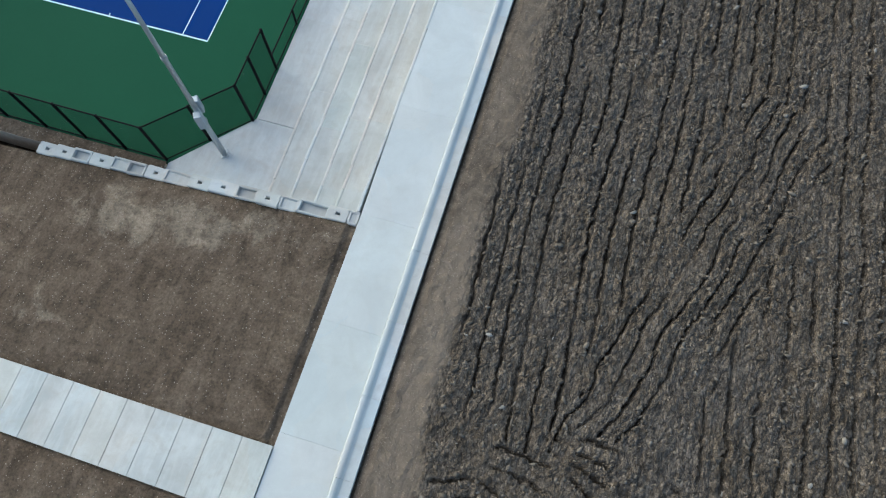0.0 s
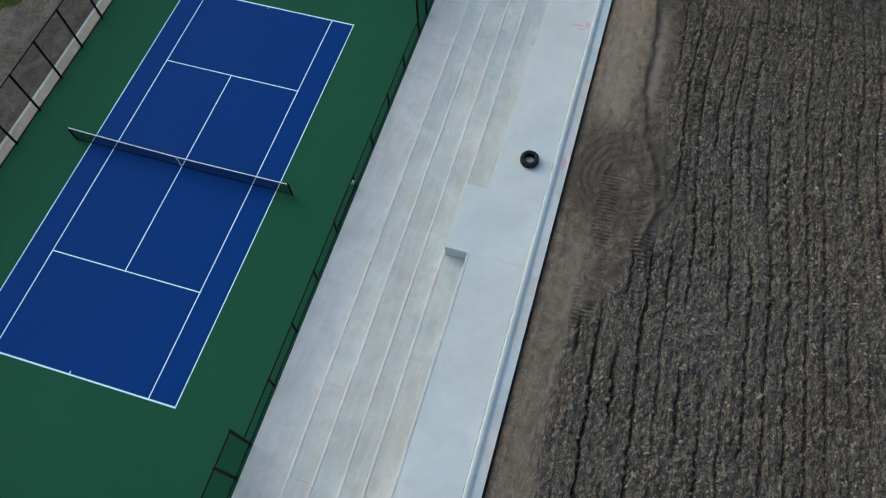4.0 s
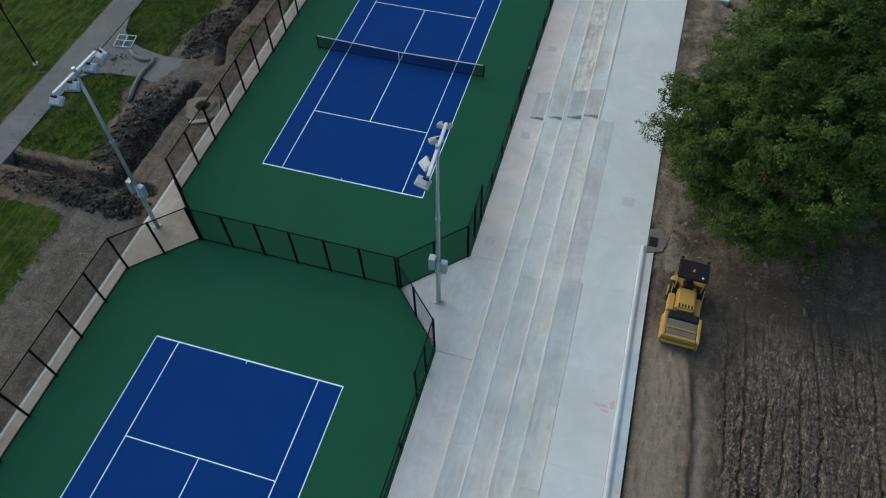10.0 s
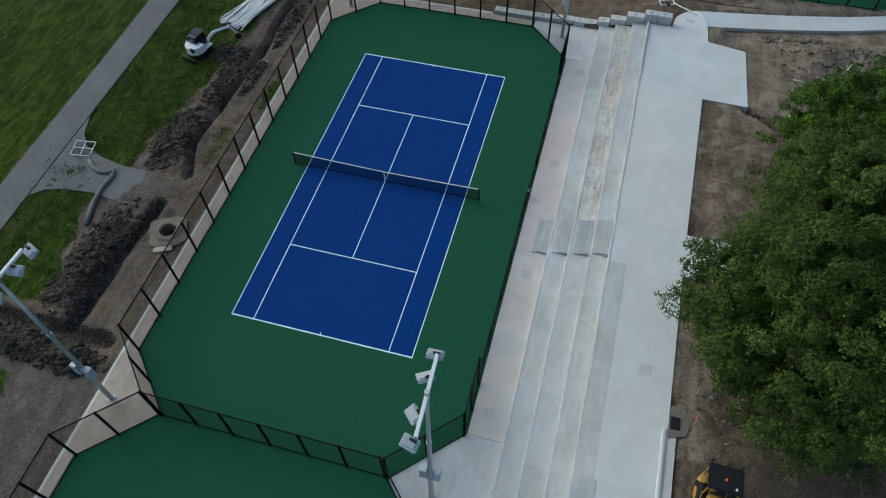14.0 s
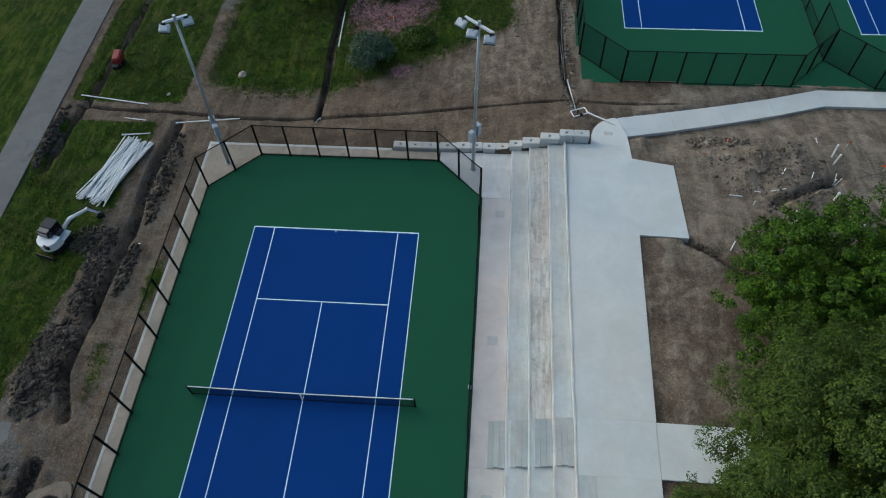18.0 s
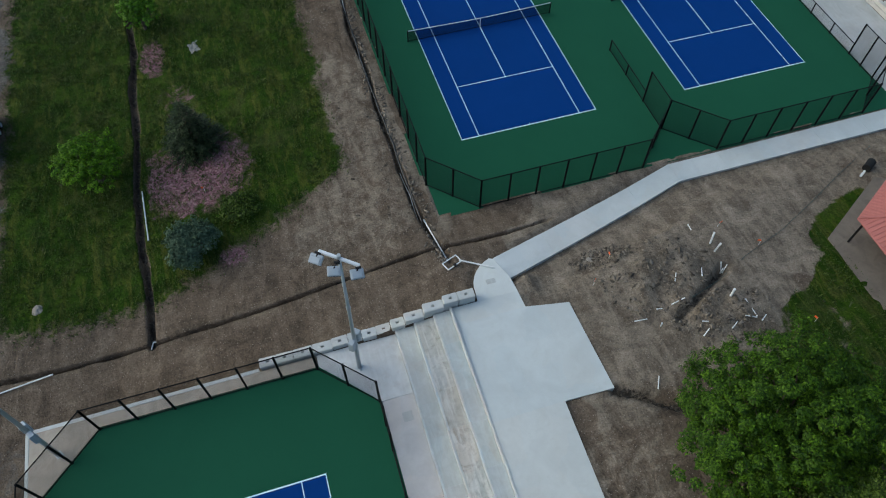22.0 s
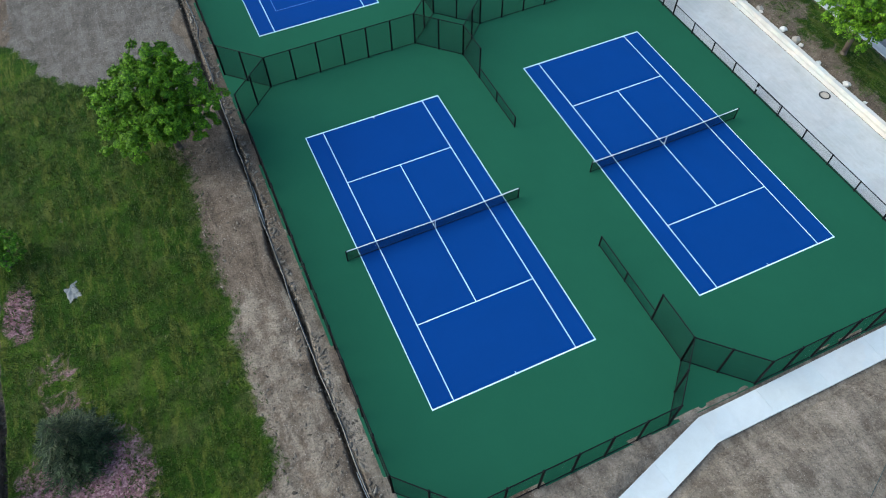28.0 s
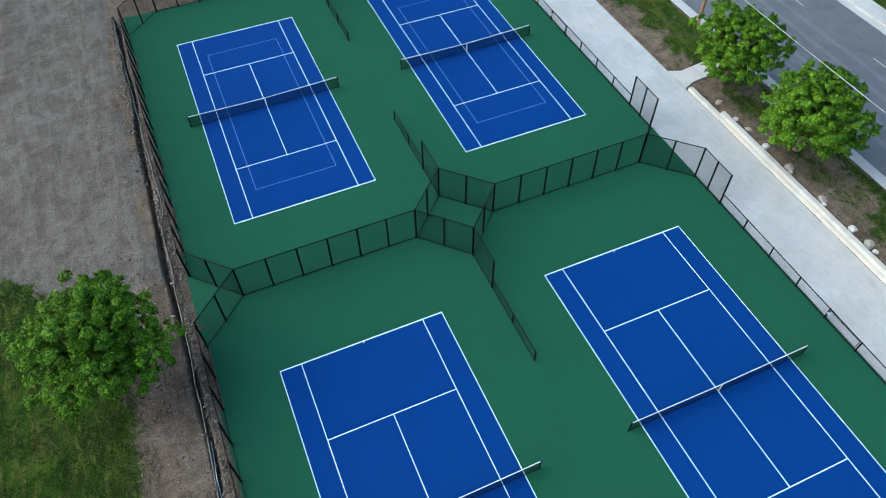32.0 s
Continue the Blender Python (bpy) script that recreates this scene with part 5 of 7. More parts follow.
# sidewalk, wall and road in the east
pave = thing("sidewalk", "wide new concrete sidewalk beside the courts", "sidewalk", kind="structure")
slab_pieces(pave, [40, 61.85], 54.62, 59.9, -0.5, lambda x, y: 0.0, "sidewalk_concrete")
slab_pieces(pave, cuts(61.9, 150, 5.5), 54.52, 59.9, -0.5, lambda x, y: 0.02, "sidewalk_concrete")

wall = thing("block_garden_wall", "low retaining wall of pale split limestone blocks", "garden wall", kind="structure")
stones = []
for course in range(2):
    y = 60.0 if course == 0 else 60.3
    end = 105.6 if course == 0 else 101.8
    while y < end:
        long = 0.86
        if len(stones) < 5:
            bm = box(0, 0.007, 0, 0.38, long - 0.007, 0.34, 0.018)
            for v in bm.verts:
                v.co.x += 0.02 * noise.noise(v.co * 8 + Vector((len(stones), 0, 0)))
                v.co.z += 0.012 * noise.noise(v.co * 6)
            b = part("stone_block", bm, "limestone", wall)
            stones.append(b)
        else:
            b = share("stone_block", stones[rng.randrange(5)], wall)
        b.matrix_basis = pose(59.93 + 0.16 * course + rng.uniform(-0.015, 0.015), y, 0.02 + 0.345 * course, 0, 0, rng.uniform(-1, 1))
        y += long
fill = random.Random(17)
for i in range(17):
    y = 62 + i * 2.5 + fill.uniform(-1.0, 1.0)
    k = fill.uniform(0.1, 0.32)
    bm = bmesh.new()
    bmesh.ops.create_icosphere(bm, subdivisions=2, radius=1)
    for v in bm.verts:
        v.co *= 1 + 0.4 * noise.noise(v.co * 1.7 + Vector((i, 0, 0)))
        v.co = Vector((v.co.x * k, v.co.y * k * fill.uniform(1.0, 1.1), v.co.z * k * 0.6))
    st = link_mesh("loose_stone", bm, "limestone")
    st.matrix_basis = pose(60.75 + fill.uniform(-0.12, 0.25), y, 0.6 + k * 0.05, 0, 0, fill.uniform(0, 90))
    tagged(st, "pale broken limestone lying behind the garden wall", "stone", "stones behind the wall")
crossing = thing("verge_crossing", "short concrete path across the verge to the street", "footpath", kind="structure")
def crossing_z(x, y):
    return 0.03 + 0.6 * min(1, max(0, (x - 59.9) / 4.6))


for ring in ([(59.92, 106.75), (60.9, 107.1), (62.0, 107.1), (62.0, 108.8), (60.9, 108.8), (59.92, 109.35)], [(62.02, 107.1), (63.9, 107.1), (63.9, 108.8), (62.02, 108.8)], [(63.92, 107.1), (65.88, 107.1), (65.88, 108.8), (63.92, 108.8)]):
    part("slab", prism(ring, -0.3, crossing_z), "sidewalk_concrete", crossing)
road = thing("road", "grey asphalt street with pale edge lines", "road", kind="structure")
part("carriageway", box(67.0, -200, 0.2, 80.6, 400, 0.5), "road_asphalt", road)
part("gutter", box(66.2, -200, 0.1, 66.98, 400, 0.52), "sidewalk_concrete", road, "pale concrete gutter")
part("kerb_edge", box(65.9, -200, 0.1, 66.18, 400, 0.66, 0.03), "sidewalk_concrete", road)
part("gutter", box(80.62, -200, 0.1, 81.4, 400, 0.52), "sidewalk_concrete", road, "pale concrete gutter")
part("far_walk", box(81.42, -200, 0.1, 83.4, 400, 0.68), "sidewalk_concrete", road)
for i in range(30):
    part("lane_dash", box(77.0, 40 + 12 * i, 0.4, 77.1, 43 + 12 * i, 0.505), "sidewalk_concrete", road, "worn pale lane dash")
for x in (69.3, 71.0, 73.6, 75.3):
    part("wheel_track", box(x, -200, 0.4, x + 0.5, 400, 0.5022), "track_asphalt", road, "lighter worn wheel track")

park_path = thing("park_path", "worn grey asphalt path through the lawn", "footpath", kind="structure")
pts_l = [(-27.2, -20), (-27.1, 22), (-27.4, 45), (-28.2, 72), (-28.6, 120)]
pts_r = [(-24.6, -20), (-24.6, 22), (-24.9, 45), (-25.3, 72), (-25.6, 120)]
for (l0, l1), (r0, r1), in zip(zip(pts_l[:-1], pts_l[1:]), zip(pts_r[:-1], pts_r[1:])):
    m = 6
    for i in range(m):
        f = lambda p, q, s: (p[0] + (q[0] - p[0]) * s, p[1] + (q[1] - p[1]) * s)
        part("section", prism([f(r0, r1, i / m), f(r0, r1, (i + 1) / m), f(l0, l1, (i + 1) / m), f(l0, l1, i / m)], -4, lambda x, y: float(land_z(x, y)) + 0.07), "path_asphalt", park_path)


pad = [(-24.62, 31.4), (-23.8, 32.1), (-22.4, 32.5), (-20.2, 32.7), (-18.2, 32.4), (-16.9, 32.9), (-16.6, 34.4), (-17.4, 35.5), (-19.6, 35.5), (-21.6, 35.9), (-23.2, 36.6), (-24.1, 37.6), (-24.75, 39.4)]
part("section", prism(pad, -4, lambda x, y: float(land_z(x, y)) + 0.07), "path_asphalt", park_path, "worn branch of the path ending at the dug earth")


def gz(x, y):
    return float(ground_fields(np.array([float(x)]), np.array([float(y)]))[0][0])


# ---- light masts ----


def light_mast(x, y, z, turn, face, heads, arm_half, lean=(0, 0)):
    """A tall steel mast with a cross arm, floodlights and two control boxes; heads: place along the arm, reach from it and aim in degrees."""
    p = thing("light_mast", "tall galvanised light mast with %s floodlights on a cross arm" % ("two", "three", "four")[len(heads) - 2], "light pole", pose(x, y, z, *lean, 0) @ pose(0, 0, 0, 0, 0, turn), "light masts")
    part("base_plate", box(-0.2, -0.2, -0.02, 0.2, 0.2, 0.05, 0.015), "galvanised", p)
    shaft = tube((0, 0, 0), (0, 0, 4.0), 0.14, 0.12, 12)
    add_tube(shaft, (0, 0, 4.0), (0, 0, 12.2), 0.117, 0.075, 12)
    part("shaft", shaft, "galvanised", p, smooth=True)
    for h, r in ((2.95, 0.17), (7.4, 0.13)):
        part("collar", tube((0, 0, h), (0, 0, h + 0.14), r, n=12), "galvanised", p)
    part("cap", tube((0, 0, 11.9), (0, 0, 12.45), 0.1, n=10), "galvanised", p)
    part("cross_arm", box(-arm_half, -0.07, 12.12, arm_half, 0.07, 12.26, 0.01), "machine_white", p, "pale square cross arm")
    for u, reach, aim in heads:
        t = pose(u, face * reach, 12.05, 0, 0, aim) @ pose(0, face * 0.06, -0.08, -face * 30, 0, 0)
        head = box(-0.32, -0.24, -0.11, 0.32, 0.24, 0.07, 0.03, t)
        add_box(head, -0.24, -0.2, 0.065, 0.24, 0.12, 0.12, 0.02, t)
        h = part("floodlight", head, "lamp_grey", p)
        part("lens", box(-0.28, -0.2, -0.125, 0.28, 0.2, -0.112, 0, t), "lamp_glass", h)
        part("visor", box(-0.31, face * 0.24 - 0.012, -0.2, 0.31, face * 0.24 + 0.012, -0.06, 0.004, t), "machine_black", h, "dark visor plate")
        br = box(-0.14, -0.05, -0.06, 0.14, 0.05, 0.12, 0.02, pose(u, face * reach * 0.4, 12.1, 0, 0, aim))
        add_tube(br, (u, 0, 12.18), (u, face * reach, 12.08), 0.045, n=6)
        part("bracket", br, "machine_black", h, "dark yoke")
    for s, w in ((-1, 0.16), (1, 0.2)):
        part("control_box", box(-w, s * 0.31 - 0.17, 3.2 + 0.12 * s, w, s * 0.31 + 0.17, 4.1 + 0.12 * s, 0.025), "lamp_grey", p)
    return p


light_mast(8.81, -17.5, 0.01, 31, 1, ((-1.05, 0.2, -12), (0.0, 0.55, -8), (1.05, 0.2, -22)), 1.1, (-0.5, 0.7))
light_mast(8.81, 18.21, 0.01, 92.5, 1, ((-1.7, 0.16, 72), (-0.7, 0.26, 42), (0.7, 0.22, -62), (1.65, 0.1, -90)), 1.6, (-0.9, 0.9))
light_mast(8.96, 54.65, 0.01, -39, -1, ((-1.04, 0.28, 2), (0.0, 0.55, 26), (1.03, 0.28, 34)), 1.05, (0.3, 1.2))
light_mast(-9.33, 18.66, 0.03, 86, -1, ((-1.67, 0.17, -78), (-0.62, 0.26, -70), (0.75, 0.22, -80), (1.72, 0.19, -110)), 1.56, (0.2, 2.6))
light_mast(-8.45, 54.4, 0.03, 32, -1, ((-0.7, 0.17, -30), (0.6, 0.15, -2)), 0.72, (-0.2, 1.9))

# ---- trees ----


def leaf_cloud(centers, radii, count, size, seed, droop=0.25, up=0.35, hubs=None):
    """Leaves as folded quads round many twig clumps. Returns places and faces."""
    r = np.random.RandomState(seed)
    w = radii ** 2
    pick = r.choice(len(centers), count, p=w / w.sum())
    d = r.normal(size=(count, 3))
    d /= np.linalg.norm(d, axis=1)[:, None]
    d[:, 2] = np.where(d[:, 2] < -0.25, -d[:, 2] * 0.8, d[:, 2])
    rad = radii[pick] * (0.72 + 0.38 * r.rand(count))
    P = centers[pick] + d * rad[:, None] * np.array([1, 1, 0.62])
    # a share of the leaves sits on shoots that stand out from the clumps
    shoots = r.normal(size=(len(centers), 7, 3)) + np.array([0, 0, 0.6])
    shoots /= np.linalg.norm(shoots, axis=2)[:, :, None]
    which = r.randint(7, size=count)
    on = r.rand(count) < 0.28
    along = radii[pick] * (0.8 + 0.6 * r.rand(count))
    sprig = centers[pick] + shoots[pick, which] * along[:, None] + r.normal(size=(count, 3)) * 0.1 * radii[pick][:, None]
    P = np.where(on[:, None], sprig, P)
    if hubs is not None:
        d = 0.8 * d + 0.8 * (P - hubs[pick]) / (np.linalg.norm(P - hubs[pick], axis=1)[:, None] + 1e-6)
    nrm = d * 1.5 + r.normal(size=(count, 3)) * 0.45 + np.array([0, 0, up])
    nrm /= np.linalg.norm(nrm, axis=1)[:, None]
    t = np.cross(nrm, r.normal(size=(count, 3)))
    t /= np.linalg.norm(t, axis=1)[:, None] + 1e-9
    b = np.cross(nrm, t)
    s = (size * r.uniform(0.6, 1.3, count))[:, None]
    V = np.stack([P - t * s, P - b * s * 0.5 + nrm * s * 0.12, P + t * s - np.array([0, 0, 1]) * s * droop, P + b * s * 0.5 + nrm * s * 0.12], 1)
    return V.reshape(-1, 3), np.arange(count * 4).reshape(-1, 4)


def tree(name, x, y, z, high, crown_r, crown_z, crown_h, leaves, size, material, label, seed, lean=(0, 0), clumps=60, group="", boughs=(), full=1.0, hollow=None):
    r = np.random.RandomState(seed)
    t = thing(name, label, "tree", pose(x, y, z), group)
    trunk = bmesh.new()
    rad = 0.028 * high + 0.03
    fork = crown_z - crown_h * 0.55
    add_tube(trunk, (0, 0, -0.25), (0, 0, 0.25), rad * 1.5, rad, 10)
    add_tube(trunk, (0, 0, 0.2), (lean[0] * 0.4, lean[1] * 0.4, max(fork, 0.6)), rad, rad * 0.8, 10)
    lobes = clumps
    i = np.arange(lobes)
    ph = i * 2.39996 + seed
    h = 1 - 1.65 * (i + 0.5) / lobes
    ring = np.sqrt(np.clip(1 - h * h, 0, 1))
    L = crown_r * (0.17 + 0.13 * r.rand(lobes)) * (34 / clumps) ** 0.35
    # the outline bulges and draws in, so that no two sides are alike
    bulge = 1 + 0.14 * np.cos(2 * ph + seed) + 0.12 * np.cos(3 * ph + 2.1 * seed) * ring
    out = (crown_r - L) * bulge * (0.70 + 0.4 * r.rand(lobes) ** 0.7)
    M = np.stack([np.cos(ph) * ring * out, np.sin(ph) * ring * out, crown_z + h * crown_h * 0.8 * (0.75 + 0.4 * r.rand(lobes))], 1)
    M += r.normal(size=M.shape) * crown_r * 0.045 + np.array([lean[0], lean[1], 0])
    # a side where the crown draws in
    if hollow:
        inside = (M[:, 0] < hollow[0]) & (M[:, 1] > hollow[1])
        M[:, 0] = np.where(inside, hollow[0] + 0.15 * (M[:, 0] - hollow[0]), M[:, 0])
    # boughs that reach out of the round of the crown: place and half width
    for bx, by, bz, half in boughs:
        M, L = np.append(M, [[bx, by, bz]], 0), np.append(L, half)
    C, rr, hubs = [], [], []
    for c, l in zip(M, L):
        m = 11
        j = np.arange(m)
        g = 1 - 1.35 * (j + 0.5) / m
        w = np.sqrt(1 - g * g)
        a = j * 2.39996 + r.uniform(0, 6.28)
        k = l * (0.7 + 0.5 * r.rand(m))
        C.append(c + np.stack([np.cos(a) * w * k * 1.15, np.sin(a) * w * k * 1.15, g * k * 0.75], 1))
        rr.append(l * full * (0.2 + 0.17 * r.rand(m)))
        hubs.append(np.repeat((c - np.array([0, 0, l * 0.35]))[None], m, 0))
    # inner twigs that close the middle
    k = 30 + clumps
    C.append(r.normal(size=(k, 3)) * np.array([crown_r * 0.33, crown_r * 0.33, crown_h * 0.24]) + np.array([lean[0], lean[1], crown_z - 0.1 * crown_h]))
    rr.append(np.full(k, crown_r * 0.115))
    hubs.append(np.repeat(np.array([[lean[0], lean[1], crown_z - 0.4 * crown_h]]), k, 0))
    C, rr, hubs = np.concatenate(C), np.concatenate(rr), np.concatenate(hubs)
    top = Vector((lean[0] * 0.4, lean[1] * 0.4, max(fork, 0.6) - 0.05))
    limbs = bmesh.new()
    for c in M[::max(1, lobes // 22)]:
        mid = top.lerp(Vector(c), 0.5) + Vector(r.normal(size=3) * 0.25)
        add_tube(limbs, top, mid, rad * 0.42, rad * 0.25, 7)
        add_tube(limbs, mid, c, rad * 0.25, rad * 0.06, 6)
    part("trunk", trunk, "bark", t, smooth=True)
    part("limbs", limbs, "bark", t)
    V, F = leaf_cloud(C, rr, leaves, size, seed + 1, hubs=hubs)
    me = raw_mesh("crown", V, F, material)
    o = new("crown", me)
    o.parent = t
    return t


tree("cottonwood", 27.2, 31.2, gz(27.2, 31.2), 14, 8.4, 6.3, 5.6, 470000, 0.070, "leaf_cottonwood", "large cottonwood with a dense green crown on bare earth", 11, clumps=76, full=1.35, hollow=(-3.0, -1.0), boughs=((-8.0, -0.9, 5.9, 0.9), (-7.2, -0.9, 5.2, 1.4), (-6.7, -2.0, 4.9, 1.5), (-5.8, -0.2, 5.6, 1.2), (-6.5, -3.4, 4.4, 1.5), (-5.6, -4.6, 3.6, 1.4), (-5.2, -2.6, 4.2, 1.9), (-4.6, -5.4, 2.9, 1.6), (-3.0, -6.2, 2.8, 1.7), (-1.0, -6.6, 2.8, 1.7)))
tree("maple", 28.5, 42.6, gz(28.5, 42.6), 8, 5.6, 4.0, 3.4, 130000, 0.078, "leaf_maple", "broad bright green maple beside the paved apron", 12, clumps=42)
tree("lawn_tree", 11.6, 97.6, gz(11.6, 97.6), 8, 4.1, 4.5, 3.8, 120000, 0.085, "leaf_street", "rounded bright green tree at the edge of the lawn", 13, clumps=32)
tree("lawn_shrub_tree", -6.4, 76.6, gz(-6.4, 76.6), 4.5, 2.5, 2.2, 1.7, 18000, 0.08, "leaf_street", "small green tree beside the trench on the lawn", 14, clumps=18)
tree("sapling", -1.8, 93.0, gz(-1.8, 93), 4.0, 1.9, 2.0, 1.6, 6000, 0.10, "leaf_bright", "thin young tree beside the trench", 15, clumps=12)
tree("street_tree", 62.5, 105.3, gz(62.5, 105.3), 6.8, 3.8, 4.0, 3.0, 80000, 0.088, "leaf_street", "leafy green street tree on the verge", 16, clumps=26, group="street trees")
tree("street_tree", 62.7, 96.5, gz(62.7, 96.5), 6.6, 4.0, 4.0, 2.9, 80000, 0.088, "leaf_street", "leafy green street tree on the verge", 17, clumps=26, group="street trees")
tree("street_tree", 63.2, 84.0, gz(63.2, 84.0), 7, 3.4, 4.2, 2.6, 30000, 0.09, "leaf_street", "leafy green street tree on the verge", 18, clumps=24, group="street trees")


def conifer(x, y, high, wide, seed):
    """A spruce: whorls of drooping boughs, each a spray of narrow needled twigs."""
    r = np.random.RandomState(seed)
    t = thing("spruce", "dark blue-green spruce with a browned tip rising from pink chippings", "tree", pose(x, y, gz(x, y)))
    part("trunk", tube((0, 0, -0.2), (0, 0, high * 0.97), 0.13, 0.02, 8), "bark", t, smooth=True)
    quads, boughs = [], bmesh.new()
    for lv in range(22):
        f = lv / 21
        k = max(5, int(17 * (1 - f)) + 3)
        for j in range(k):
            a = 6.283 * j / k + lv * 0.9 + r.uniform(-0.2, 0.2)
            long = (wide * (1 - f) ** 0.9 + 0.12) * r.uniform(0.75, 1.15)
            out = np.array([math.cos(a), math.sin(a), -0.12 + 0.3 * f])
            side = np.array([-math.sin(a), math.cos(a), 0.0])
            root = np.array([0, 0, 0.2 + f * high * 0.93])
            if j % 3 == 0 and long > 0.6:
                add_tube(boughs, root, root + out * long * 0.9, 0.025, 0.006, 5)
            for q in np.arange(0.25, 1.02, 0.13 / max(long, 0.3)):
                for s in (-1, 1, 0):
                    base = root + out * long * q + r.normal(size=3) * 0.03
                    way = out * 0.75 + side * s * 0.75 + np.array([0, 0, r.uniform(-0.15, 0.25)])
                    n = 0.16 + 0.20 * (1 - q * 0.5) * r.uniform(0.6, 1.2)
                    wd = np.cross(way, [0, 0, 1.0]) * 0.035 + np.array([0, 0, r.uniform(-0.02, 0.02)])
                    quads += [base - wd, base + wd, base + way * n + wd * 0.4, base + way * n - wd * 0.4]
    part("boughs", boughs, "bark", t)
    V = np.array(quads)
    o = new("crown", raw_mesh("crown", V, np.arange(len(V)).reshape(-1, 4), "leaf_spruce"))
    o.parent = t
    return t


conifer(1.1, 77.2, 4.6, 2.3, 21)


def shrub(name, x, y, r0, high, leaves, size, material, label, seed):
    r = np.random.RandomState(seed)
    t = thing(name, label, "shrub", pose(x, y, gz(x, y)))
    k = 34
    a, u = r.uniform(0, 6.283, k), np.sqrt(r.rand(k))
    C = np.stack([u * r0 * 0.8 * np.cos(a), u * r0 * 0.8 * np.sin(a), high * (0.35 + 0.5 * np.sqrt(np.clip(1 - u * u, 0, 1)) * r.uniform(0.7, 1.1, k))], 1)
    st = bmesh.new()
    for c in C[::4]:
        add_tube(st, (0, 0, -0.1), c, 0.05, 0.015, 6)
    part("stems", st, "bark", t)
    V, F = leaf_cloud(C, np.full(k, r0 * 0.34), leaves, size, seed + 1)
    o = new("leaves", raw_mesh("leaves", V, F, material))
    o.parent = t


shrub("silver_shrub", 0.1, 67.0, 1.9, 2.3, 9000, 0.10, "leaf_silver", "silvery grey-green shrub at the edge of the lawn", 41)
shrub("verge_shrub", 3.7, 69.5, 1.5, 0.7, 2200, 0.10, "leaf_cottonwood", "low ragged green growth beside the chippings", 42)
shrub("verge_shrub", 23.0, 28.6, 1.4, 0.6, 1800, 0.10, "leaf_cottonwood", "low weeds under the cottonwood", 43)

# ---- machines and loose things ----


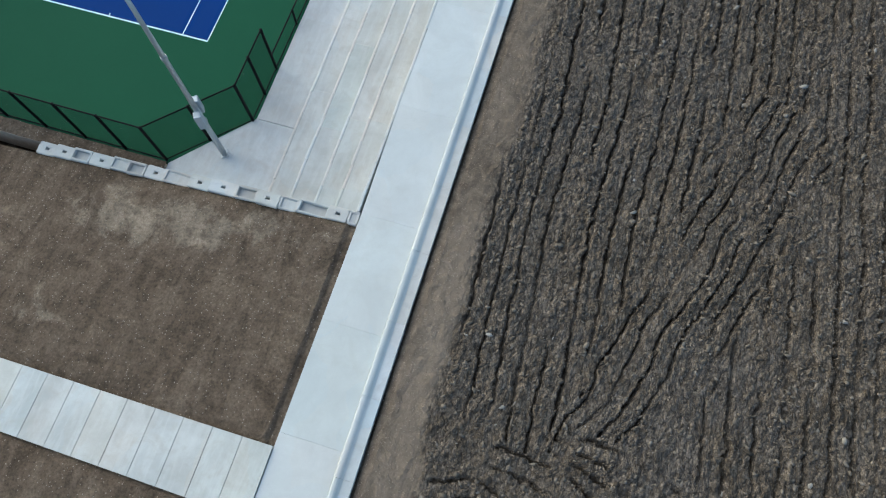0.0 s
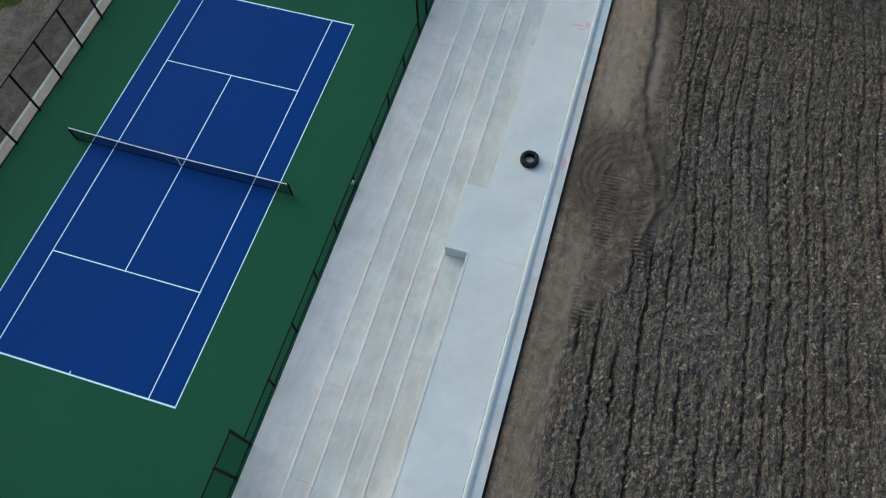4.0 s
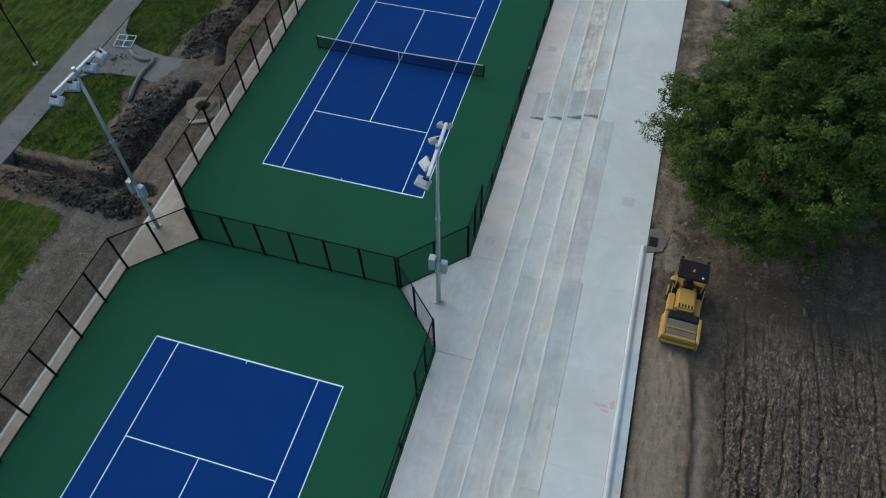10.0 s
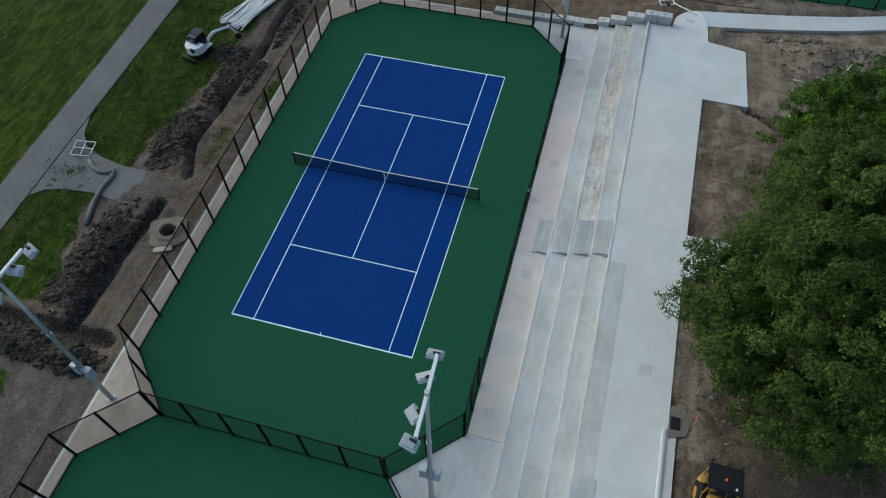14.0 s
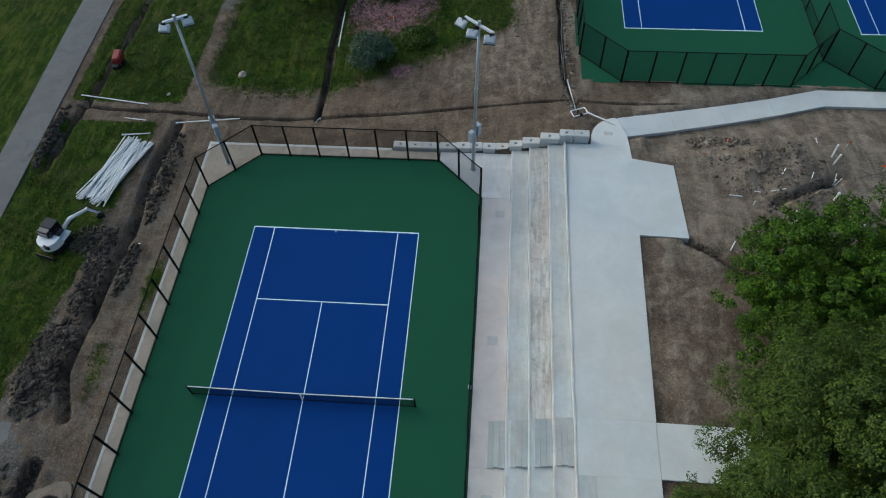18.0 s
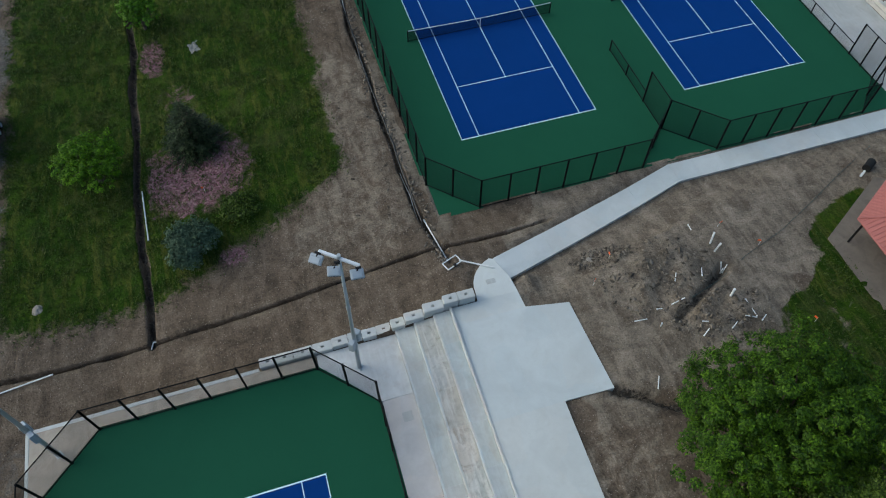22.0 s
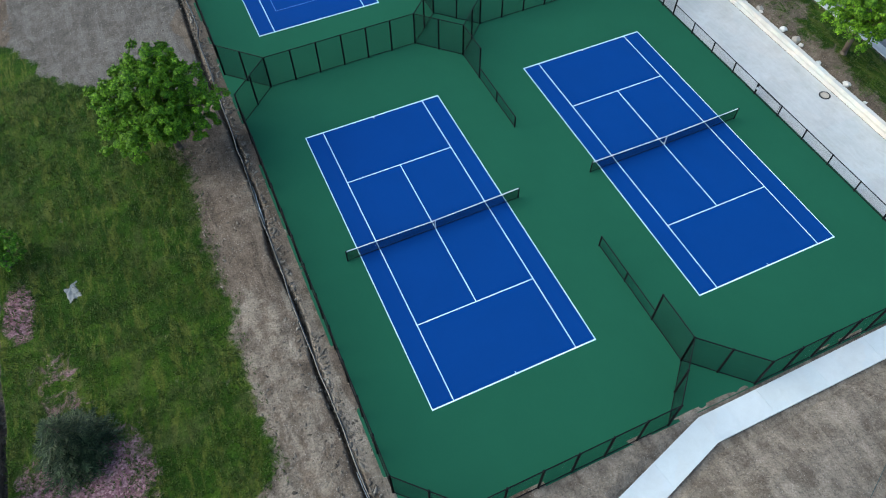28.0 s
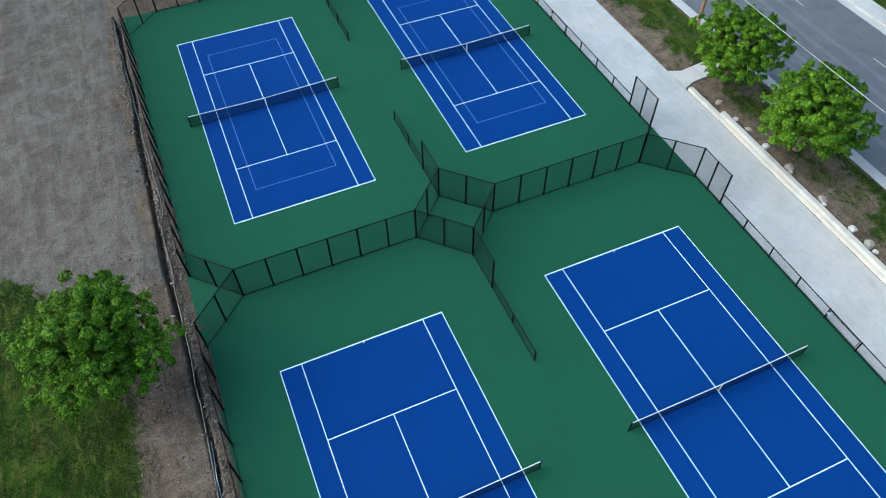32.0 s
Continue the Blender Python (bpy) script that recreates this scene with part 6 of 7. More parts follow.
def roller(m):
    """A single-drum soil compactor with a dark canopy."""
    r = thing("road_roller", "yellow single-drum soil compactor with a black canopy parked on bare earth", "road roller", m)
    drum = tube((-1.06, -1.9, 0.76), (1.06, -1.9, 0.76), 0.76, n=36)
    part("drum", drum, "drum_steel", r, "earth-stained steel drum", True)
    fr = box(-1.24, -2.75, 0.62, -1.09, -0.85, 1.18, 0.04)
    add_box(fr, 1.09, -2.75, 0.62, 1.24, -0.85, 1.18, 0.04)
    add_box(fr, -1.085, -2.85, 0.85, 1.085, -2.66, 1.12, 0.04)
    add_box(fr, -1.085, -1.02, 0.8, 1.085, -0.84, 1.2, 0.04)
    part("drum_frame", fr, "machine_yellow", r)
    part("drum_guard", box(-0.98, -1.28, 1.3, 0.98, -0.72, 1.62, 0.06), "machine_black", r, "black guard plate over the drum")
    part("drum_deck", box(-0.94, -2.5, 1.46, 0.94, -1.34, 1.54, 0.02), "drum_steel", r, "dusty brown deck plate over the drum")
    rim = box(-1.2, -2.72, 1.18, -0.98, -0.86, 1.56, 0.04)
    add_box(rim, 0.98, -2.72, 1.18, 1.2, -0.86, 1.56, 0.04)
    add_box(rim, -0.975, -2.72, 1.3, 0.975, -2.52, 1.58, 0.04)
    add_box(rim, -0.975, -2.05, 1.545, 0.975, -1.95, 1.62, 0.02)
    part("deck_rim", rim, "machine_yellow", r)
    part("scraper", box(-1.0, -2.64, 0.7, 1.0, -2.58, 1.3, 0.01), "drum_steel", r)
    part("step_rail", tube((-1.0, -2.75, 1.32), (1.0, -2.75, 1.32), 0.03, n=8), "machine_yellow", r)
    for s in (-1, 1):
        t = tube((s * 0.6, 1.35, 0.74), (s * 1.12, 1.35, 0.74), 0.74, n=28)
        w = part("wheel", t, "rubber", r, "black rear tyre", True)
        part("rim", tube((s * 1.12, 1.35, 0.74), (s * 1.15, 1.35, 0.74), 0.38, n=20), "machine_yellow", w)
    hood = box(-0.62, -0.55, 0.8, 0.62, 1.2, 1.72, 0.12, None, 3)
    part("hood", hood, "machine_yellow", r)
    for i in range(5):
        part("vent", box(-0.44 + 0.2 * i, -0.42, 1.715, -0.34 + 0.2 * i, -0.14, 1.735, 0.006), "machine_black", r)
    fen = box(-1.08, -0.5, 0.62, -0.64, 2.3, 1.25, 0.07)
    add_box(fen, 0.64, -0.5, 0.62, 1.08, 2.3, 1.25, 0.07)
    part("fender", fen, "machine_yellow", r)
    part("rear_body", box(-0.9, 1.2, 0.55, 0.9, 2.6, 1.15, 0.08), "machine_yellow", r)
    part("seat", box(-0.3, 1.75, 1.15, 0.3, 2.25, 1.65, 0.08), "machine_black", r)
    part("console", box(-0.35, 1.2, 1.15, 0.35, 1.5, 1.95, 0.08), "machine_black", r)
    part("canopy", box(-0.98, 1.05, 2.78, 0.98, 2.6, 2.93, 0.06, None, 2), "machine_black", r, "black canopy roof")
    for x in (-0.85, 0.85):
        for y in (1.2, 2.45):
            part("canopy_post", tube((x, y, 1.15), (x, y, 2.8), 0.045, n=8), "machine_yellow", r)
        part("mirror", box(x - 0.1, 2.62, 2.86, x + 0.1, 2.75, 3.05, 0.03), "machine_black", r)
        part("hand_rail", tube((x * 1.2, 0.2, 1.25), (x * 1.2, 1.1, 1.95), 0.025, n=6), "machine_yellow", r)
    part("beacon", tube((0.0, 1.75, 2.92), (0.0, 1.75, 3.08), 0.09, 0.07, 12), "marker_orange", r, "orange beacon")
    part("roof_lamp", tube((0.6, 1.35, 2.92), (0.6, 1.35, 2.98), 0.07, n=10), "machine_white", r)
    return r


roller(pose(21.6, 20.0, float(land_z(21.6, 20)) - 0.05, 0, 0, -2) @ Matrix.Scale(0.78, 4))


def mini_excavator(m):
    e = thing("mini_excavator", "white compact excavator with a dark cab beside the trench", "excavator", m)
    for s in (-1, 1):
        bm = box(s * 0.75 - 0.17, -1.05, 0.0, s * 0.75 + 0.17, 1.05, 0.52, 0.2, None, 3)
        t = part("track", bm, "rubber", e, "black rubber track")
        for y in (-0.7, 0, 0.7):
            part("track_roller", tube((s * 0.75 - 0.19, y, 0.25), (s * 0.75 + 0.19, y, 0.25), 0.14, n=12), "machine_black", t)
    part("undercarriage", box(-0.6, -0.6, 0.3, 0.6, 0.6, 0.62, 0.08), "machine_black", e)
    part("counterweight", prism([(-0.9, 0.0)] + [(0.9 * math.cos(a), -0.3 + 0.95 * math.sin(a)) for a in [radians(180 + 15 * i) for i in range(13)]] + [(0.9, 0.0)], 0.65, 1.4), "machine_white", e, "rounded white engine cover")
    part("engine_grille", box(0.1, -1.22, 1.0, 0.55, -1.05, 1.405, 0.02), "machine_black", e)
    cab = box(-0.86, -0.45, 0.7, 0.32, 1.05, 1.98, 0.14, None, 2)
    part("cab", cab, "dark_glass", e, "dark glazed cab")
    part("cab_roof", box(-0.84, 0.1, 1.95, 0.3, 1.1, 2.05, 0.05), "cab_grey", e, "dark grey cab roof")
    part("deck", box(-0.85, -0.05, 0.64, 0.85, 1.1, 0.8, 0.05), "machine_white", e)
    swing = pose(0.1, 1.1, 0) @ pose(0, 0, 0, 0, 0, -42) @ pose(-0.1, -1.1, 0)

    def swung(bm):
        bmesh.ops.transform(bm, verts=bm.verts, matrix=swing)
        return bm

    boom = bmesh.new()
    for a, b, w in (((0.1, 1.1, 0.8), (0.1, 1.9, 1.55), 0.19), ((0.1, 1.85, 1.52), (0.1, 3.5, 1.8), 0.16)):
        add_tube(boom, a, b, w, w * 0.85, 6)
    part("boom", swung(boom), "machine_white", e, "white boom")
    part("dipper", swung(tube((0.1, 3.42, 1.9), (0.1, 4.1, 0.8), 0.15, 0.1, 6)), "machine_white", e)
    ram = tube((0.1, 1.3, 0.7), (0.1, 2.4, 1.4), 0.06, n=8)
    add_tube(ram, (0.1, 2.2, 1.95), (0.1, 3.5, 2.1), 0.05, n=8)
    add_tube(ram, (0.1, 3.6, 1.9), (0.1, 4.15, 1.1), 0.04, n=8)
    part("hydraulic_ram", swung(ram), "machine_black", e)
    bk = bmesh.new()
    add_box(bk, -0.22, 3.75, 0.35, 0.42, 4.35, 0.95, 0.12, None, 3)
    part("bucket", swung(bk), "machine_black", e, "black digging bucket")
    part("blade", box(-0.9, -1.6, 0.1, 0.9, -1.5, 0.5, 0.02), "machine_black", e)
    return e


mini_excavator(pose(-19.85, 48.4, gz(-19.85, 48.4) - 0.02, 0, 0, -14) @ Matrix.Scale(0.86, 4))


def pipe_stack():
    p = thing("pipe_stack", "loose stack of long white plastic pipes on the grass", "pipes", pose(-18.0, 55.2, gz(-18, 55.2) - 0.02, 0, 0, -17))
    r = random.Random(8)
    long = tube((0, -3.05, 0), (0, 3.05, 0), 0.043, n=8)
    first = None
    for i in range(76):
        row = i % 24
        lay = i // 24
        x = -1.0 + row * 0.084 + lay * 0.04
        a = r.uniform(-3, 3) if i < 50 else r.uniform(-14, 12)
        m = pose(x + r.uniform(-0.02, 0.02), r.uniform(-0.35, 0.35), 0.08 + 0.09 * lay + r.uniform(0, 0.03) + (0.06 if i >= 50 else 0), r.uniform(-0.4, 0.4), 0, a)
        if first is None:
            first = part("pipe", long, "pvc_white", p)
            first.matrix_basis = m
        else:
            share("pipe", first, p, m)
    return p


pipe_stack()


def long_pipe(name, a, b, r, mat, label, lift=0.05, ends=None):
    za, zb = ends or (gz(*a), gz(*b))
    t = thing(name, label, "pipe", pose(a[0], a[1], za))
    d = Vector((b[0] - a[0], b[1] - a[1], zb - za))
    bm = tube((0, 0, lift), (d.x, d.y, d.z + lift), r, n=8)
    part("barrel", bm, mat, t)
    u = d.normalized() * min(0.14, d.length * 0.2)
    part("socket", tube((0, 0, lift), (u.x, u.y, u.z + lift), r * 1.3, n=8), mat, t)
    return t


WP = "white plastic pipe lying on the ground"
for a, b in (((-23.7, 63.1), (-17.8, 62.3)), ((-22.9, 61.45), (-17.4, 60.5)), ((-15.0, 60.5), (-9.8, 60.9)), ((-18.8, 58.85), (-16.6, 59.1)), ((-14.9, 48.6), (-14.0, 48.7)), ((-3.2, 69.5), (-3.35, 74.2))):
    long_pipe("loose_pipe", a, b, 0.05, "pvc_white", WP, 0.22 if a[0] == -15.0 else 0.07)
long_pipe("loose_pipe", (16.9, 59.6), (18.85, 58.35), 0.05, "pvc_white", "white plastic pipe resting on the walk edge", 0.06, (gz(16.4, 59.6) + 0.1, float(walk_z(58.0)) + 0.01))
long_pipe("loose_pipe", (15.8, 64.2), (16.3, 60.2), 0.05, "pvc_white", "white plastic pipe in the narrow trench", 0.2)
long_pipe("steel_pipe", (-24.2, 94.8), (-20.8, 94.7), 0.22, "hose_grey", "large grey pipe lying on the lawn", 0.2)
long_pipe("steel_pipe", (-24.2, 93.2), (-20.7, 93.2), 0.22, "hose_grey", "large grey pipe lying on the lawn", 0.2)


def valve_frame(x, y, turn):
    v = thing("valve_manifold", "white plastic pipe manifold set in a shallow pit", "pipe manifold", pose(x, y, gz(x, y) + 0.12, 0, 0, turn))
    for a, b in (((-0.55, -0.3, 0), (0.55, -0.3, 0)), ((-0.55, 0.3, 0), (0.55, 0.3, 0)), ((-0.55, -0.3, 0), (-0.55, 0.3, 0)), ((0.55, -0.3, 0), (0.55, 0.3, 0))):
        part("pipe", tube(a, b, 0.045, n=8), "pvc_white", v)
    part("valve", box(-0.1, -0.38, -0.06, 0.1, -0.2, 0.14, 0.02), "machine_black", v, "black valve")
    return v


valve_frame(16.4, 59.6, 22)
valve_frame(-3.5, 60.9, 70)

# pipe lines that lie in the trench beside the court fence
line = thing("trench_pipe", "thin black pipe snaking along the trench beside the fence", "pipe")
rr = random.Random(4)
pp = []
for i in range(60):
    y = 64 + i * 1.25
    x = 15.6 - 0.2 * math.sin((y - 66) / 9) + rr.uniform(-0.06, 0.06) + (0.35 if y > 110 else 0)
    pp.append((x, y, gz(x, y) + 0.16))
part("barrel", bent_tube([(x, y, max(z + 0.08, float(land_z(x, y)) - 0.02)) for x, y, z in pp], 0.06, 10), "poly_pipe", line)
part("white_line", bent_tube([(x - 0.12, y, z + 0.02) for x, y, z in pp[:5]], 0.022, 6), "pvc_white", line, "thin white line: pipe at the start, painted highlight farther on")
# this strip stands in for the pale highlight midway along the black pipe
part("white_line", bent_tube([(x + 0.1, y, z + 0.12) for x, y, z in pp[19:23]], 0.022, 6), "pvc_white", line, "thin white line: pipe at the start, painted highlight farther on")


def upright_stub(x, y, h, r):
    s = thing("pipe_stub", "short upright white pipe end in dug earth", "pipe", pose(x, y, gz(x, y) - 0.05, rng.uniform(-8, 8), rng.uniform(-8, 8), 0), "pipe ends in the dug earth")
    bm = tube((0, 0, 0), (0, 0, h), r, n=10)
    part("barrel", bm, "pvc_white", s)
    part("collar", tube((0, 0, h), (0, 0, h + 0.06), r * 1.18, n=10), "pvc_white", s)


for x, y, h, r in ((33.1, 55.9, 1.1, 0.065), (33.05, 55.25, 1.1, 0.065), (32.1, 51.8, 0.7, 0.075), (32.9, 53.9, 0.6, 0.04), (27.0, 51.2, 0.4, 0.04)):
    upright_stub(x, y, h, r)
for a, b in (((32.55, 57.8), (32.5, 57.3)), ((31.1, 53.6), (31.4, 54.2)), ((29.2, 53.7), (29.5, 54.2)), ((28.25, 52.3), (29.15, 52.4)), ((32.95, 51.4), (32.9, 50.05)), ((32.85, 50.0), (32.15, 50.25)), ((33.1, 49.75), (33.6, 50.05)), ((31.0, 49.75), (31.5, 50.05)), ((29.1, 49.8), (29.6, 50.1)), ((25.6, 51.95), (26.4, 51.85)), ((27.25, 52.3), (27.6, 52.22)), ((33.0, 54.35), (32.95, 53.9)), ((33.0, 53.85), (33.4, 54.15)), ((29.4, 50.65), (29.75, 50.5)), ((25.0, 47.6), (25.4, 48.3))):
    long_pipe("pipe_offcut", a, b, 0.034, "pvc_white", "short white pipe offcut lying in dug earth", 0.05)

cable = thing("cable", "thin dark cable lying across the bare earth", "cable")
cp = [(29.6, 52.3), (32.4, 53.3), (34.9, 54.4), (38.4, 55.6), (41.9, 57.2), (45.6, 59.0), (49.5, 60.7)]
part("sheath", bent_tube([(x, y, gz(x, y) + 0.05) for x, y in cp], 0.016, 6), "cable_green", cable)


def flag(x, y):
    f = thing("marker_flag", "small orange survey flag stuck in the earth", "marker flag", pose(x, y, gz(x, y) - 0.03, 0, 0, rng.uniform(0, 180)), "survey flags")
    part("stick", tube((0, 0, 0), (0.03, 0, 0.6), 0.012, n=5), "pvc_white", f)
    part("pennant", box(0.0, -0.008, 0.42, 0.22, 0.008, 0.6, 0.004), "marker_orange", f, "orange pennant")


for x, y in ((34.4, 57.1), (36.3, 55.0), (36.5, 48.9), (24.3, 55.1), (26.4, 57.0), (28.6, 46.6), (20.6, 24.6), (1.3, 72.4)):
    flag(x, y)


def tyre(x, y, z):
    t = thing("tyre", "single black rubber tyre lying flat on the concrete walk", "tyre", pose(x, y, z, 0, 0, 20))
    bm = bmesh.new()
    prof = [(0.25, 0.03), (0.28, 0.0), (0.41, 0.0), (0.46, 0.05), (0.47, 0.16), (0.46, 0.27), (0.41, 0.32), (0.29, 0.32), (0.25, 0.28), (0.27, 0.24), (0.38, 0.16), (0.27, 0.07)]
    n = 40
    ring = [[bm.verts.new((r * math.cos(6.2832 * i / n), r * math.sin(6.2832 * i / n), h)) for r, h in prof] for i in range(n)]
    for i in range(n):
        for j in range(len(prof)):
            k = (j + 1) % len(prof)
            bm.faces.new((ring[i][j], ring[i][k], ring[(i + 1) % n][k], ring[(i + 1) % n][j]))
    bmesh.ops.recalc_face_normals(bm, faces=bm.faces)
    part("carcass", bm, "rubber", t, smooth=True)


tyre(17.92, 4.05, float(walk_z(4.05)) - 0.002)


def enclosed_trailer(m):
    t = thing("cargo_trailer", "white enclosed cargo trailer parked on the lawn", "trailer", m)
    part("body", box(-1.15, -2.6, 0.5, 1.15, 2.6, 2.75, 0.12, None, 3), "machine_white", t)
    part("roof_panel", box(-1.02, -2.45, 2.74, 1.02, 2.45, 2.77, 0.01), "lamp_grey", t, "pale grey roof skin")
    part("roof_vent", box(-0.2, 0.1, 2.76, 0.2, 0.5, 2.86, 0.03), "machine_white", t)
    part("stone_guard", box(-1.1, -2.625, 0.5, 1.1, -2.6, 1.0, 0.005), "galvanised", t, "metal stone guard")
    for i, w in enumerate((1.5, 1.1)):
        part("lettering", box(1.151, 0.6 - w / 2, 1.9 - 0.35 * i, 1.156, 0.6 + w / 2, 2.08 - 0.35 * i), "joint_dark", t, "grey bar of lettering")
    for s in (-1, 1):
        for y in (0.35, 1.2):
            w = part("wheel", tube((s * 0.98, y, 0.33), (s * 1.2, y, 0.33), 0.33, n=20), "rubber", t, "black tyre")
            part("rim", tube((s * 1.2, y, 0.33), (s * 1.22, y, 0.33), 0.18, n=14), "lamp_grey", w)
        part("mudguard", box(s * 1.18 - 0.04, -0.05, 0.68, s * 1.18 + 0.04, 1.6, 0.75, 0.02), "machine_black", t)
    dr = bmesh.new()
    add_tube(dr, (-0.6, -2.6, 0.5), (0, -3.8, 0.5), 0.05, n=6)
    add_tube(dr, (0.6, -2.6, 0.5), (0, -3.8, 0.5), 0.05, n=6)
    add_tube(dr, (0, -3.7, 0.5), (0, -3.7, 0.0), 0.05, n=6)
    part("drawbar", dr, "machine_black", t)
    return t


enclosed_trailer(pose(-15.05, 83.5, gz(-15.05, 83.5), 0, 0, -3))


def red_machine(m):
    t = thing("red_compressor", "small red towed machine with a drawbar on the lawn", "compressor", m)
    part("housing", box(-0.55, -0.2, 0.35, 0.55, 1.3, 1.25, 0.12, None, 3), "tank_red", t)
    part("lid_seam", box(-0.4, -0.1, 1.25, 0.4, 1.2, 1.27, 0.01), "tank_red", t)
    part("front_box", box(-0.4, -0.75, 0.35, 0.4, -0.22, 0.8, 0.06), "machine_black", t)
    for s in (-1, 1):
        part("wheel", tube((s * 0.56, 0.5, 0.28), (s * 0.74, 0.5, 0.28), 0.28, n=18), "rubber", t)
    part("drawbar", tube((0, -0.6, 0.4), (0.05, -1.7, 0.35), 0.05, n=6), "machine_black", t)
    return t


red_machine(pose(-21.7, 66.6, gz(-21.7, 66.6), 0, 0, 8) @ Matrix.Diagonal((0.6, 0.9, 0.85, 1)))


def manhole(x, y):
    """An open shaft with a rough mortared collar on a broken footing."""
    z = float(land_z(x, y)) - 0.1
    m = thing("open_manhole", "open manhole with a rough mortared collar and broken footing", "manhole", pose(x, y, z + 0.06, 0, 0, 24))
    bm = bmesh.new()
    n = 28
    prof = [(0.53, -1.2), (0.54, 0.22), (0.6, 0.28), (0.8, 0.27), (0.95, 0.18), (1.02, 0.05)]
    ring = []
    for i in range(n):
        a = 6.2832 * i / n
        k = 1 + 0.16 * noise.noise(Vector((math.cos(a) * 1.6, math.sin(a) * 1.6, 2.0)))
        ring.append([bm.verts.new((r * k * math.cos(a), r * k * 0.9 * math.sin(a), h + 0.05 * noise.noise(Vector((math.cos(a) * 3, math.sin(a) * 3, r * 5))))) for r, h in prof])
    for i in range(n):
        for j in range(len(prof) - 1):
            bm.faces.new((ring[i][j], ring[(i + 1) % n][j], ring[(i + 1) % n][j + 1], ring[i][j + 1]))
    bmesh.ops.recalc_face_normals(bm, faces=bm.faces)
    part("collar", bm, "manhole_concrete", m, "rough mortar collar")
    # black floor paints in the darkness at the bottom of the shaft
    part("shaft_floor", tube((0, 0, -1.3), (0, 0, -1.1), 0.54, n=24), "machine_black", m, "shaft floor, black in place of deep shade")
    # poured footing with a broken, uneven rim
    foot = bmesh.new()
    inner, outer, low = [], [], []
    for i in range(32):
        a = 6.2832 * i / 32
        k = 1.42 * (1 + 0.13 * noise.noise(Vector((math.cos(a) * 1.9, math.sin(a) * 1.9, 7.0))) + rng.uniform(-0.03, 0.03)) * min(1.0, 0.86 / max(abs(math.cos(a)), abs(math.sin(a))))
        inner.append(foot.verts.new((0.8 * math.cos(a), 0.8 * math.sin(a), 0.16)))
        outer.append(foot.verts.new((k * math.cos(a), k * math.sin(a), 0.1 + rng.uniform(-0.02, 0.02))))
        low.append(foot.verts.new((k * 1.05 * math.cos(a), k * 1.05 * math.sin(a), -0.2)))
    for i in range(32):
        j = (i + 1) % 32
        foot.faces.new((inner[i], outer[i], outer[j], inner[j]))
        foot.faces.new((outer[i], low[i], low[j], outer[j]))
    bmesh.ops.recalc_face_normals(foot, faces=foot.faces)
    part("footing", foot, "manhole_concrete", m, "broken tan footing")
    part("lip_slab", box(-0.9, -1.65, -0.02, 0.35, -1.25, 0.14, 0.04), "footing_concrete", m)


manhole(-13.45, 31.0)


def barricade(x, y, turn):
    b = thing("barricade", "white tubular steel barricade panel lying flat at the path edge", "barricade", pose(x, y, gz(x, y) + 0.16, 6, 0, turn))
    for a, c in (((-0.75, -0.65, 0), (-0.75, 0.65, 0)), ((0.75, -0.65, 0), (0.75, 0.65, 0)), ((-0.75, -0.65, 0), (0.75, -0.65, 0)), ((-0.75, 0.65, 0), (0.75, 0.65, 0)), ((-0.75, 0.05, 0), (0.75, 0.05, 0)), ((0.0, -0.65, 0), (0.0, 0.65, 0))):
        part("bar", tube(a, c, 0.035, n=6), "machine_white", b)


barricade(-23.25, 36.2, 8)
hose = thing("silt_sock", "grey fabric sock lying in a bend across the path", "silt sock")
part("tube", bent_tube([(x, y, gz(x, y) + 0.16) for x, y in ((-22.2, 35.3), (-21.6, 34.8), (-20.9, 34.5), (-20.3, 34.6), (-19.9, 34.9), (-19.7, 34.4), (-19.85, 33.2), (-19.7, 31.9), (-19.4, 30.9), (-19.1, 30.0))], 0.17, 10), "hose_grey", hose, smooth=True)


def park_lamp(x, y):
    z = gz(x, y)
    p = thing("park_lamp", "slim dark lamp post on a pale footing in the park lawn", "lamp post", pose(x, y, z))
    part("footing", tube((0, 0, -0.1), (0, 0, 0.12), 0.22, n=16), "sidewalk_concrete", p)
    part("pole", tube((0, 0, 0.1), (0, 0, 5.2), 0.07, 0.05, 10), "fence_black", p)
    part("lantern", tube((0, 0, 5.2), (0, 0, 5.7), 0.16, 0.22, 12), "machine_black", p)


park_lamp(-28.9, 32.0)


def boulder(x, y, r, label, mat="boulder_stone", flat=0.6):
    b = thing("boulder", label, "boulder", pose(x, y, gz(x, y) - 0.08, 0, 0, rng.uniform(0, 360)))
    bm = bmesh.new()
    bmesh.ops.create_icosphere(bm, subdivisions=3, radius=r)
    for v in bm.verts:
        k = 1 + 0.3 * noise.noise(v.co * (1.6 / r) + Vector((x, y, 0))) + 0.1 * noise.noise(v.co * (5 / r))
        v.co = Vector((v.co.x * k, v.co.y * k * 0.8, max(v.co.z * k * flat, -0.1)))
    part("stone", bm, mat, b)


for x, y, r in ((-10.9, 66.2, 0.45), (25.2, 57.3, 0.3), (-16.5, 63.6, 0.25)):
    boulder(x, y, r, "pale weathered boulder on the ground")
for x, y, r in ((20.9, 26.4, 0.34), (23.6, 24.6, 0.22), (31.2, 15.8, 0.42)):
    boulder(x, y, r, "tan rough stone on the bare earth", "rubble_stone")
